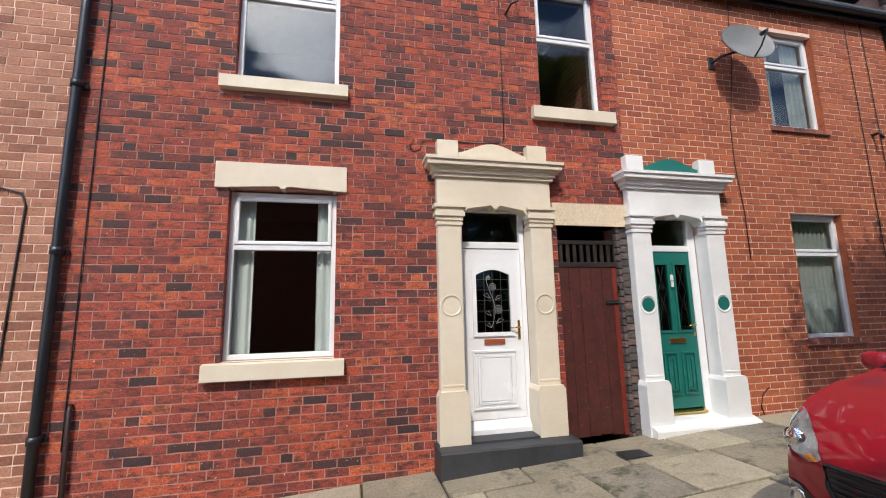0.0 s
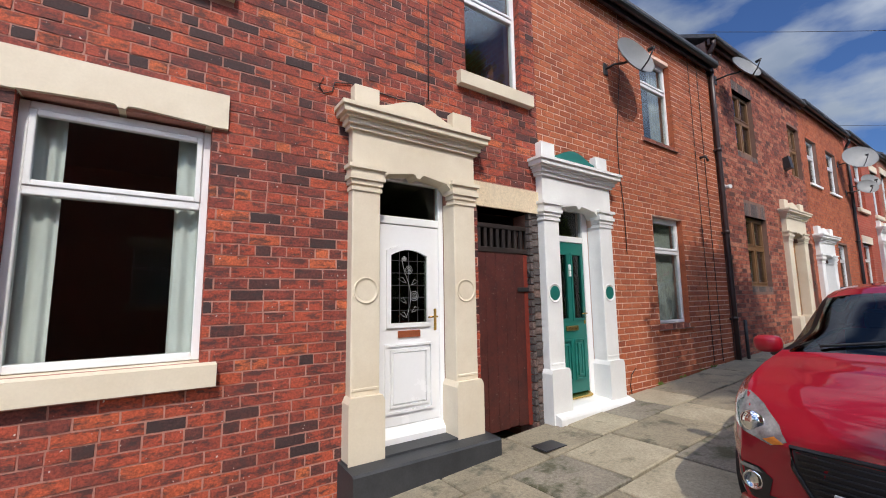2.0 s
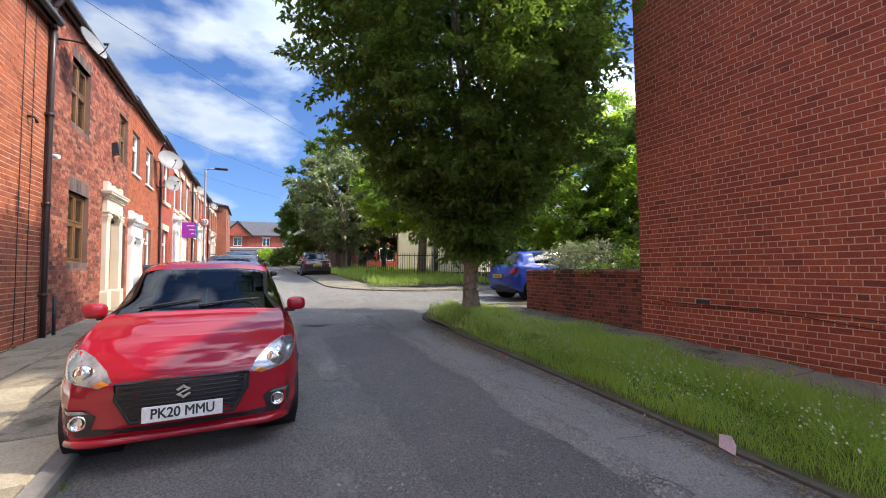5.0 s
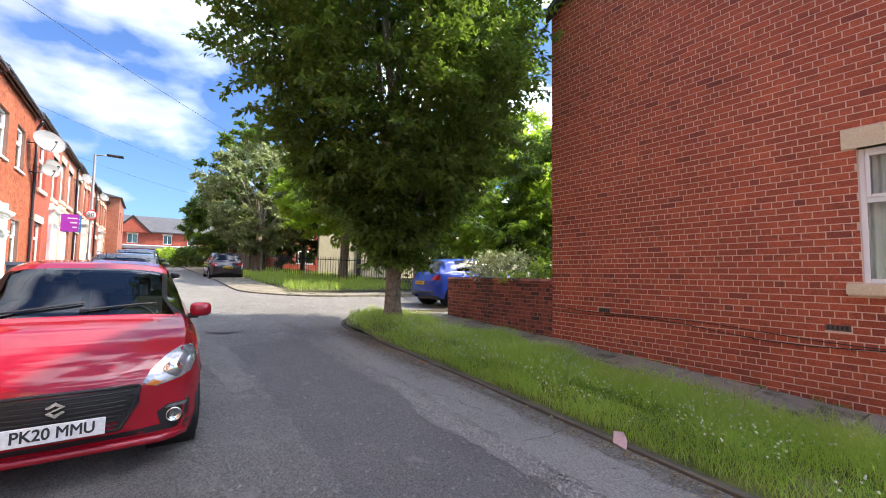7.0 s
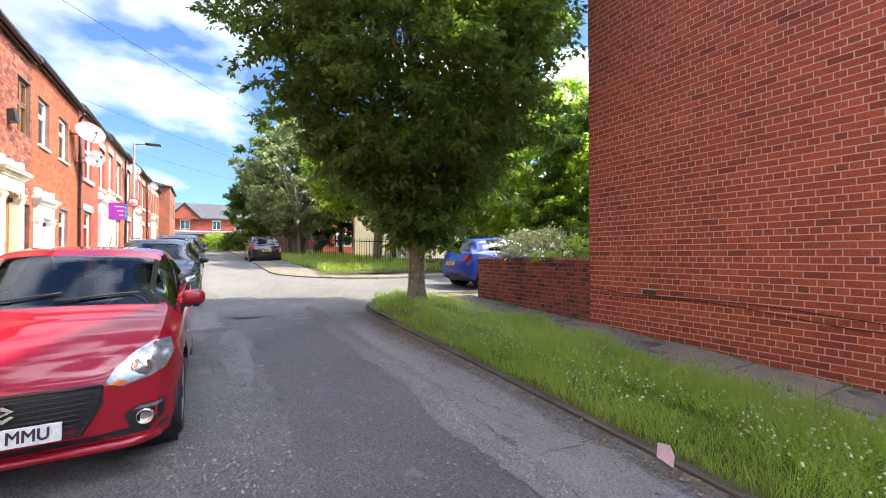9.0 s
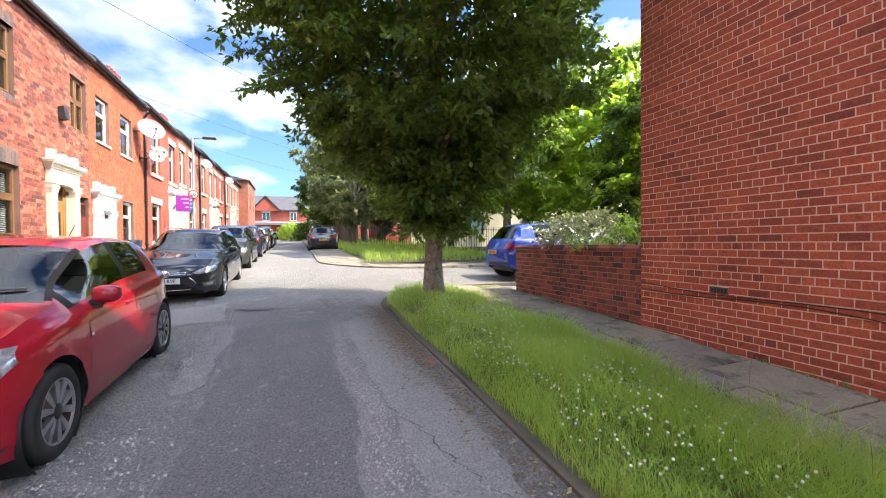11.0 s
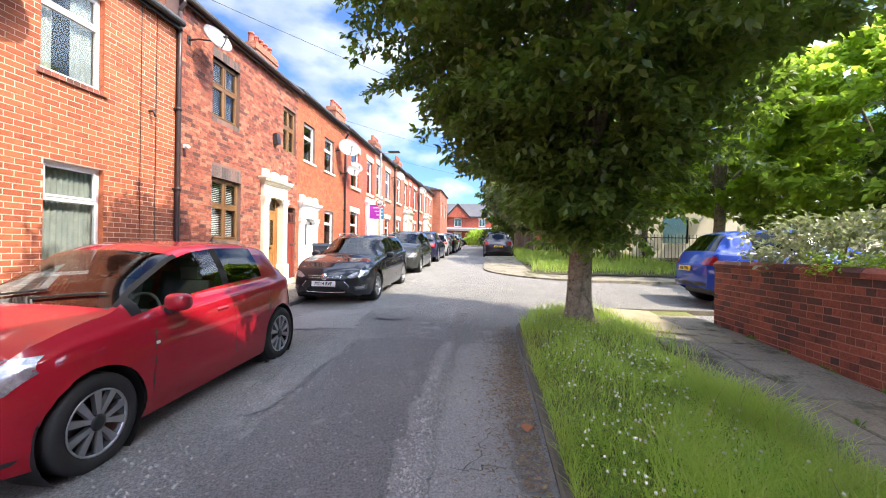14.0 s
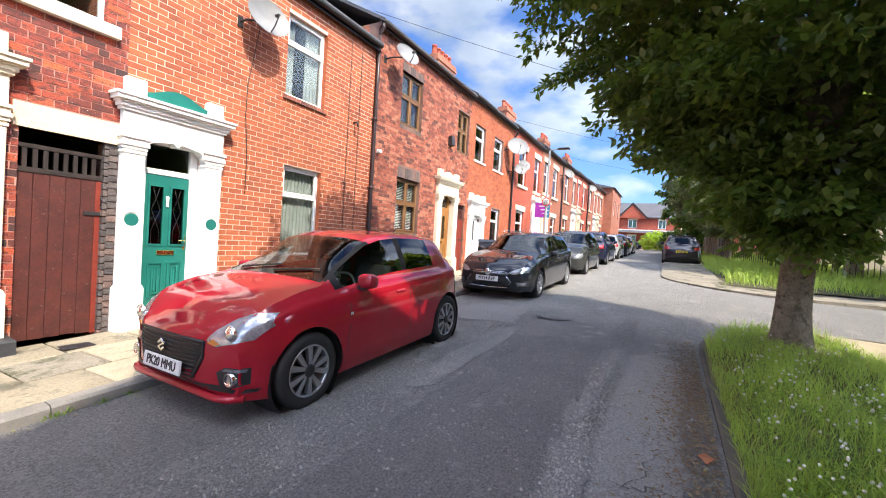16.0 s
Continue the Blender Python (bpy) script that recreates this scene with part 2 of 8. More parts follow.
for key, st in (("old", OLD), ("newer", NEWER), ("side", SIDE), ("mixed", MIXED), ("pale", PALE), ("low", LOWW), ("darkb", DARKB)):
    how = {"old": dict(speck=(0.55, 1.3), char=(0.47, 0.585, 0.84), specks=0.9), "mixed": dict(speck=(0.6, 1.25), char=(0.48, 0.62, 0.75)), "darkb": dict(speck=(0.5, 1.4))}.get(key, {})
    M[key] = brick_material("brick_" + key, st, **how)
    M[key + "_one"] = brick_material("brick_" + key + "_single", st, True, **how)
M["mortar_old"] = surface("mortar_red_tinted", (0.36, 0.15, 0.115), (0.52, 0.27, 0.22), 0.95, 1.5, 90, 0.5)
M["mortar_cream"] = surface("mortar_cream", (0.76, 0.53, 0.42), (0.86, 0.63, 0.52), 0.95, 1.5, 90, 0.5)
M["mortar_side"] = surface("mortar_side", (0.68, 0.48, 0.38), (0.80, 0.60, 0.49), 0.95, 1.5, 90, 0.5)
M["mortar_dark"] = surface("mortar_dark", (0.16, 0.09, 0.07), (0.26, 0.15, 0.12), 0.95, 1.5, 90, 0.5)
M["far_a"] = far_brick("far_brick_orange", (0.36, 0.11, 0.06), (0.27, 0.085, 0.05), (0.30, 0.20, 0.15))
M["far_b"] = far_brick("far_brick_red", (0.42, 0.075, 0.04), (0.34, 0.06, 0.035), (0.36, 0.16, 0.11))
M["cream"] = surface("cream_masonry_paint", (0.66, 0.57, 0.43), (0.74, 0.66, 0.52), 0.6, 2.0, 60, 0.06, spots=((0.52, 0.45, 0.34), 5.0, 0.70), grain=0.04)
M["cream_worn"] = surface("cream_paint_worn", (0.66, 0.53, 0.36), (0.74, 0.62, 0.44), 0.7, 3.0, 45, 0.4, spots=((0.38, 0.29, 0.18), 7.0, 0.60))
M["white_paint"] = surface("white_masonry_paint", (0.74, 0.74, 0.72), (0.83, 0.83, 0.81), 0.55, 2.0, 60, 0.06, spots=((0.58, 0.57, 0.53), 6.0, 0.72), grain=0.03)
M["upvc"] = surface("white_plastic", (0.78, 0.79, 0.80), (0.82, 0.83, 0.84), 0.25, 1.0, 30, 0.0, grain=0.015)
M["green"] = surface("green_door_paint", (0.008, 0.135, 0.11), (0.012, 0.165, 0.135), 0.35, 1.5, 60, 0.03, grain=0.04)
M["black_paint"] = surface("black_step_paint", (0.025, 0.027, 0.03), (0.05, 0.052, 0.056), 0.6, 4, 60, 0.3)
M["gate"] = surface("red_brown_gate_paint", (0.050, 0.012, 0.010), (0.10, 0.022, 0.016), 0.55, 5, 40, 0.5, spots=((0.22, 0.15, 0.12), 26.0, 0.62))
M["gate_red"] = surface("gate_frame_red", (0.17, 0.022, 0.014), (0.22, 0.035, 0.02), 0.5, 3, 40, 0.2)
# real dark timber; also painted where passage and vent openings are only shaded
M["dark_wood_and_shade"] = surface("dark_wood_and_shade", (0.012, 0.008, 0.007), (0.03, 0.018, 0.015), 0.6, 4, 50, 0.3)
M["oak"] = surface("orange_stained_wood", (0.27, 0.11, 0.025), (0.36, 0.16, 0.045), 0.45, 2.0, 30, 0.15)
M["brown_frame"] = surface("brown_window_frame", (0.16, 0.075, 0.03), (0.22, 0.11, 0.045), 0.45, 2, 30, 0.1)
M["pipe_black"] = surface("black_cast_pipe", (0.010, 0.012, 0.016), (0.02, 0.022, 0.028), 0.35, 3, 40, 0.1)
M["pipe_brown"] = surface("brown_plastic_pipe", (0.030, 0.016, 0.015), (0.045, 0.024, 0.022), 0.4, 3, 40, 0.05)
M["cable"] = surface("black_cable", (0.012, 0.011, 0.011), (0.02, 0.018, 0.018), 0.6, 5, 40, 0.0)
M["slate"] = surface("roof_slate", (0.06, 0.062, 0.07), (0.10, 0.10, 0.11), 0.7, 1.5, 12, 0.4)
M["dish"] = surface("grey_dish_mesh", (0.17, 0.17, 0.168), (0.23, 0.23, 0.226), 0.5, 3, 60, 0.1, grain=0.08)
M["dark_metal"] = surface("dark_metal", (0.03, 0.03, 0.032), (0.05, 0.05, 0.053), 0.45, 4, 50, 0.05, metal=0.4)
M["brass"] = surface("polished_brass", (0.60, 0.40, 0.12), (0.70, 0.48, 0.17), 0.25, 4, 50, 0.0, metal=1.0)
M["copper"] = surface("orange_letter_plate", (0.45, 0.13, 0.06), (0.55, 0.17, 0.08), 0.35, 4, 50, 0.0, metal=0.5)
M["chrome"] = surface("chrome", (0.70, 0.71, 0.73), (0.78, 0.79, 0.80), 0.12, 4, 50, 0.0, metal=1.0)
# near-black base colour puts the gloom of unlit rooms into the paint
M["room"] = surface("painted_room_gloom", (0.05, 0.043, 0.038), (0.07, 0.06, 0.05), 0.9, 1, 30, 0.0)
M["curtain"] = surface("white_curtain", (0.60, 0.62, 0.62), (0.72, 0.74, 0.74), 0.9, 3, 80, 0.1)
M["net"] = surface("grey_net_curtain", (0.24, 0.26, 0.25), (0.34, 0.36, 0.35), 0.9, 9, 80, 0.1)
M["blind"] = surface("pale_blind", (0.50, 0.52, 0.52), (0.58, 0.60, 0.60), 0.6, 3, 80, 0.0)
M["lead"] = surface("lead_strip", (0.06, 0.06, 0.065), (0.10, 0.10, 0.11), 0.4, 6, 60, 0.0, metal=0.6)
M["etch"] = surface("etched_glass_line", (0.32, 0.33, 0.32), (0.38, 0.39, 0.38), 0.6, 6, 60, 0.0)
M["glass"] = glass_material("window_glass", (0.86, 0.90, 0.88))
M["glass_dark"] = glass_material("leaded_door_glass", (0.42, 0.46, 0.42))
M["car_glass"] = glass_material("car_glass", (0.55, 0.62, 0.60), 1.7)
M["car_glass_dark"] = glass_material("privacy_glass", (0.06, 0.065, 0.07), 1.55)
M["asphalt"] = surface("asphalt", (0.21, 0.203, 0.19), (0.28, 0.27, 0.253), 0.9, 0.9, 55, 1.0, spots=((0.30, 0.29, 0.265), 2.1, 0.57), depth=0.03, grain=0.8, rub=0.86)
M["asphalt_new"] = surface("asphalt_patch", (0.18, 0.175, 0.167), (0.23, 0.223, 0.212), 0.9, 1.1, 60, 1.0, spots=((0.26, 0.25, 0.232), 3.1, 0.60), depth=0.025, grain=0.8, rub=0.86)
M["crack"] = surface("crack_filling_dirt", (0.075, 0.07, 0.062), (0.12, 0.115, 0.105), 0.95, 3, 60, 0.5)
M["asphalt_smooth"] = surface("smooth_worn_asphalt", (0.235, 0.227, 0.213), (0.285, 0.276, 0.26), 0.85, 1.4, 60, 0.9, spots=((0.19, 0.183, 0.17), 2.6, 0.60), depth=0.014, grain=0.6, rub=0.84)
M["litter"] = surface("dry_brown_leaf_litter", (0.09, 0.055, 0.03), (0.26, 0.17, 0.09), 0.95, 20, 90, 0.2)
M["chips"] = surface("loose_stone_chips", (0.20, 0.19, 0.17), (0.36, 0.34, 0.31), 0.9, 25, 90, 0.2)
M["gravel"] = surface("loose_gravelly_asphalt", (0.185, 0.178, 0.166), (0.26, 0.25, 0.233), 0.95, 6, 75, 1.0, spots=((0.40, 0.38, 0.35), 70.0, 0.585), depth=0.012, grain=0.6, rub=0.8)
M["flag"] = surface("stone_flag", (0.22, 0.187, 0.13), (0.33, 0.285, 0.20), 0.9, 1.8, 40, 0.8, spots=((0.11, 0.10, 0.07), 2.6, 0.54), rub=0.8, grain=0.3)
M["flag_pale"] = surface("pale_stone_flag", (0.31, 0.268, 0.185), (0.43, 0.375, 0.27), 0.9, 2.2, 40, 0.8, spots=((0.16, 0.145, 0.10), 3.1, 0.58), rub=0.8, grain=0.3)
M["flag_dark"] = surface("old_concrete_flag", (0.19, 0.168, 0.13), (0.30, 0.265, 0.205), 0.9, 1.6, 40, 0.8, spots=((0.075, 0.075, 0.04), 2.2, 0.52), rub=0.8, grain=0.35)
M["kerb_dark"] = surface("kerb_under_soil", (0.07, 0.062, 0.045), (0.13, 0.115, 0.085), 0.95, 3, 50, 0.8)
M["kerb"] = surface("kerb_stone", (0.14, 0.13, 0.115), (0.24, 0.225, 0.20), 0.9, 2, 60, 0.6)
M["soil"] = surface("soil_and_moss", (0.055, 0.048, 0.028), (0.10, 0.095, 0.045), 1.0, 2, 40, 0.8, depth=0.012)
M["turf"] = surface("mossy_turf", (0.10, 0.115, 0.03), (0.19, 0.20, 0.06), 1.0, 3, 60, 0.8, spots=((0.20, 0.17, 0.10), 5.0, 0.62), depth=0.012, grain=0.5)
M["dry_ground"] = surface("dry_trodden_earth", (0.26, 0.22, 0.14), (0.36, 0.31, 0.20), 1.0, 2, 50, 0.6)


# ---- mesh building ----
class Build:
    """Collects faces for one mesh."""

    def __init__(self):
        self.v, self.f, self.smooth = [], [], []

    def add(self, verts, faces, smooth=False):
        n = len(self.v)
        self.v += [tuple(p) for p in verts]
        self.f += [tuple(i + n for i in f) for f in faces]
        self.smooth += [smooth] * len(faces)
        return self

    def box(self, x0, x1, y0, y1, z0, z1, bev=0.0):
        if bev <= 0:
            vs = [(x, y, z) for x in (x0, x1) for y in (y0, y1) for z in (z0, z1)]
            return self.add(vs, [(0, 1, 3, 2), (4, 6, 7, 5), (0, 4, 5, 1), (2, 3, 7, 6), (0, 2, 6, 4), (1, 5, 7, 3)])
        b = min(bev, (x1 - x0) * 0.45, (y1 - y0) * 0.45, (z1 - z0) * 0.45)
        bm = bmesh.new()
        bmesh.ops.create_cube(bm, size=1)
        for p in bm.verts:
            p.co = Vector((x0 + (p.co.x + 0.5) * (x1 - x0), y0 + (p.co.y + 0.5) * (y1 - y0), z0 + (p.co.z + 0.5) * (z1 - z0)))
        bmesh.ops.bevel(bm, geom=bm.edges[:], offset=b, segments=1, affect="EDGES")
        return self.take(bm)

    def take(self, bm, smooth=False):
        bm.verts.index_update()
        self.add([p.co for p in bm.verts], [[p.index for p in f.verts] for f in bm.faces], smooth)
        bm.free()
        return self

    def prism(self, outline, y0, y1, axis="y"):
        """A flat outline of (a, b), given a depth along an axis: y: (x, z); x: (y, z); z: (x, y)."""
        put = {"y": lambda a, b, d: (a, d, b), "x": lambda a, b, d: (d, a, b), "z": lambda a, b, d: (a, b, d)}[axis]
        n = len(outline)
        vs = [put(a, b, y0) for a, b in outline] + [put(a, b, y1) for a, b in outline]
        fs = [tuple(range(n))[::-1], tuple(range(n, 2 * n))] + [(i, (i + 1) % n, n + (i + 1) % n, n + i) for i in range(n)]
        return self.add(vs, fs)

    def tube(self, points, r, sides=8, closed_ends=True):
        """A round bar along points; r a number or one for each point."""
        pts = [Vector(p) for p in points]
        rs = r if isinstance(r, (list, tuple)) else [r] * len(pts)
        vs, fs = [], []
        up = Vector((0, 0, 1))
        for i, p in enumerate(pts):
            d = (pts[min(i + 1, len(pts) - 1)] - pts[max(i - 1, 0)]).normalized()
            a = d.cross(up if abs(d.z) < 0.95 else Vector((1, 0, 0))).normalized()
            c = d.cross(a)
            for k in range(sides):
                t = 2 * math.pi * k / sides
                vs.append(p + (a * math.cos(t) + c * math.sin(t)) * rs[i])
        for i in range(len(pts) - 1):
            for k in range(sides):
                a0, a1 = i * sides + k, i * sides + (k + 1) % sides
                fs.append((a0, a1, a1 + sides, a0 + sides))
        self.add(vs, fs, True)
        if closed_ends:
            n = len(self.v) - len(vs)
            self.f += [tuple(n + k for k in range(sides))[::-1], tuple(n + len(vs) - sides + k for k in range(sides))]
            self.smooth += [False, False]
        return self

    def lathe(self, profile, axis="z", at=(0, 0, 0), sides=24):
        """Turns (radius, height) pairs round an axis."""
        put = {"z": lambda a, b, h: (a, b, h), "y": lambda a, b, h: (a, h, b), "x": lambda a, b, h: (h, a, b)}[axis]
        vs, fs = [], []
        for r, h in profile:
            for k in range(sides):
                t = 2 * math.pi * k / sides
                vs.append(Vector(put(r * math.cos(t), r * math.sin(t), h)) + Vector(at))
        for i in range(len(profile) - 1):
            for k in range(sides):
                a0, a1 = i * sides + k, i * sides + (k + 1) % sides
                fs.append((a0, a1, a1 + sides, a0 + sides))
        return self.add(vs, fs, True)

    def grid(self, rows, smooth=True):
        """A sheet through rows of points."""
        n = len(rows[0])
        fs = [(i * n + j, i * n + j + 1, (i + 1) * n + j + 1, (i + 1) * n + j) for i in range(len(rows) - 1) for j in range(n - 1)]
        return self.add([p for r in rows for p in r], fs, smooth)

    def mesh(self, name, mat):
        me = bpy.data.meshes.new(name)
        me.from_pydata(self.v, [], self.f)
        me.polygons.foreach_set("use_smooth", self.smooth)
        if mat:
            me.materials.append(mat)
        me.update()
        return me


def part(name, b, mat, parent=None, label=""):
    """Links a Build as one mesh object under a thing or a part."""
    ob = new(name, b.mesh(name, mat))
    if parent:
        ob.parent = parent
    return tagged(ob, label)


def thing(name, label, category, m=None, group="", kind="", b=None, mat=None):
    ob = new(name, b.mesh(name, mat) if b else None)
    if m is not None:
        ob.matrix_basis = m
    return tagged(ob, label, category, group, kind)


def B():
    return Build()


# ---- lie of the land ----
def rise(x):
    return (0.06 if x < 3.7 else 0.045) * (x - 3.7) if x < 24 else 0.9135 + 0.03 * (x - 24)


CROSS = [(-200, 0.16), (-11.4, 0.15), (-9.0, 0.15), (-7.05, 0.15), (-6.9, 0.09), (-4.7, 0.02), (-3.2, -0.02), (-2.25, -0.06), (-2.24, 0.04), (0, 0.0), (200, 0.0)]


def cross(y):
    for (y0, a), (y1, b) in zip(CROSS, CROSS[1:]):
        if y <= y1:
            return a + (b - a) * (y - y0) / (y1 - y0)
    return 0.0


def land(x, y):
    return rise(x) + cross(y)


def road_z(x, y):
    return rise(x) + (cross(max(min(y, -2.26), -6.9)))


# ---- houses ----
ORIGIN = {}


def hpart(name, b, mat, parent, label=""):
    """A part of a house, built at its place in the street."""
    ob = part(name, b, mat, parent, label)
    if parent.name in ORIGIN:
        ob.matrix_parent_inverse = ORIGIN[parent.name]
    return ob


def house_root(name, label, x, z, group="terraced houses"):
    root = thing(name, label, "house", Matrix.Translation((x, 0, z)), group)
    ORIGIN[root.name] = Matrix.Translation((-x, 0, -z))
    return root


def wall_slab(x0, x1, z0, z1, holes, y0, y1):
    """A wall with openings that go through it, as one closed shell."""
    xs = sorted({x0, x1, *[min(max(v, x0), x1) for h in holes for v in h[:2]]})
    zs = sorted({z0, z1, *[min(max(v, z0), z1) for h in holes for v in h[2:4]]})
    nx, nz = len(xs) - 1, len(zs) - 1

    def solid(i, j):
        if not (0 <= i < nx and 0 <= j < nz):
            return False
        xm, zm = (xs[i] + xs[i + 1]) / 2, (zs[j] + zs[j + 1]) / 2
        return not any(h[0] < xm < h[1] and h[2] < zm < h[3] for h in holes)

    ids, vs, fs = {}, [], []

    def at(i, j, k):
        if (i, j, k) not in ids:
            ids[i, j, k] = len(vs)
            vs.append((xs[i], (y0, y1)[k], zs[j]))
        return ids[i, j, k]

    for i in range(nx):
        for j in range(nz):
            if solid(i, j):
                fs.append((at(i, j, 0), at(i + 1, j, 0), at(i + 1, j + 1, 0), at(i, j + 1, 0)))
                fs.append((at(i, j, 1), at(i, j + 1, 1), at(i + 1, j + 1, 1), at(i + 1, j, 1)))
                if not solid(i - 1, j):
                    fs.append((at(i, j, 0), at(i, j + 1, 0), at(i, j + 1, 1), at(i, j, 1)))
                if not solid(i + 1, j):
                    fs.append((at(i + 1, j, 0), at(i + 1, j, 1), at(i + 1, j + 1, 1), at(i + 1, j + 1, 0)))
                if not solid(i, j - 1):
                    fs.append((at(i, j, 0), at(i, j, 1), at(i + 1, j, 1), at(i + 1, j, 0)))
                if not solid(i, j + 1):
                    fs.append((at(i, j + 1, 0), at(i + 1, j + 1, 0), at(i + 1, j + 1, 1), at(i, j + 1, 1)))
    return B().add(vs, fs)


def stack(x0, x1, y0, y1, steps):
    """A moulding of steps (z0, z1, out), as one piece."""
    b = B()
    n = 0
    vs, fs = [], []
    for z0, z1, o in steps:
        for z in (z0, z1):
            vs += [(x0 - o, y0 - o, z), (x1 + o, y0 - o, z), (x1 + o, y1, z), (x0 - o, y1, z)]
            n += 1
    for i in range(n - 1):
        fs += [(4 * i + k, 4 * i + (k + 1) % 4, 4 * i + 4 + (k + 1) % 4, 4 * i + 4 + k) for k in range(4)]
    fs += [(3, 2, 1, 0), tuple(4 * n - 4 + k for k in range(4))]
    return b.add(vs, fs)


def courses(x0, x1, z0, z1, holes, rnd, length=0.235, height=0.0875, joint=0.013, header_every=5, keep=None):
    """Bricks of a wall as (xa, xb, za, zb, whole), cut at the openings."""
    out = []
    n = int((z1 - z0) / height) + 1
    for row in range(n):
        za = z0 + row * height
        zb = za + height - joint
        if za > z1 - 0.02:
            break
        head = header_every and row % header_every == header_every - 1
        step = length / 2 if head else length
        x = x0 - (0 if row % 2 == 0 else step / 2) - rnd.uniform(0, 0.02)
        while x < x1:
            xa, xb = max(x, x0), min(x + step - joint, x1)
            x += step
            if xb - xa < 0.02:
                continue
            spans = [(xa, xb)]
            for h in holes:
                if zb > h[2] + 0.02 and za < h[3] - 0.02:
                    nxt = []
                    for a, c in spans:
                        if c <= h[0] or a >= h[1]:
                            nxt.append((a, c))
                        else:
                            if a < h[0] - 0.02:
                                nxt.append((a, h[0]))
                            if c > h[1] + 0.02:
                                nxt.append((h[1], c))
                    spans = nxt
            for a, c in spans:
                if keep and not keep(a, c, za, zb):
                    continue
                out.append((a, c, za, zb, abs(c - a - (step - joint)) < 0.001 and not head))
    return out


BRICK_MESHES = {}


def brick_shape(x, z, w, h, d, proud, rough, rnd):
    """One brick's face with uneven arrises, and the sides that run back into the mortar."""
    around = [(0, 0), (0.3, 0), (0.68, 0), (1, 0), (1, 0.5), (1, 1), (0.7, 1), (0.33, 1), (0, 1), (0, 0.5)]
    n = len(around)
    fr = [(x + w * a + rnd.uniform(-rough, rough), -d, z + h * c + rnd.uniform(-rough, rough)) for a, c in around]
    bk = [(x + w * a, proud, z + h * c) for a, c in around]
    return fr + bk, [tuple(range(n))] + [(i, n + i, n + (i + 1) % n, (i + 1) % n) for i in range(n)]


def brickwork(wall, bricks, key, pick, rnd, proud=0.004, limit=300, rough=0.0015):
    """The bricks on a wall: whole ones within the picked stretch each on its own, the rest as one mesh."""
    single, rest = [], B()
    for q in bricks:
        xa, xb, za, zb, whole = q
        if whole and len(single) < limit and pick(xa, za):
            single.append(q)
            continue
        rest.add(*brick_shape(xa, za, xb - xa, zb - za, rnd.uniform(-0.0015, 0.0025), proud, rough, rnd))
    ob = part("brickwork", rest, M[key], wall)
    ob["kind"] = "stuff"
    if single:
        w, h = single[0][1] - single[0][0], single[0][3] - single[0][2]
        for xa, xb, za, zb, _ in single:
            mk = (key, round(w, 3), round(h, 3), rnd.randrange(6))
            if mk not in BRICK_MESHES:
                BRICK_MESHES[mk] = B().add(*brick_shape(0, 0, w, h, 0.0, proud, rough, rnd)).mesh("brick", M[key + "_one"])
            o = new("brick", BRICK_MESHES[mk])
            o.parent = wall
            o.matrix_basis = pose(xa, rnd.uniform(-0.0025, 0.001), za, rnd.uniform(-0.4, 0.4), 0, 0)
    return ob


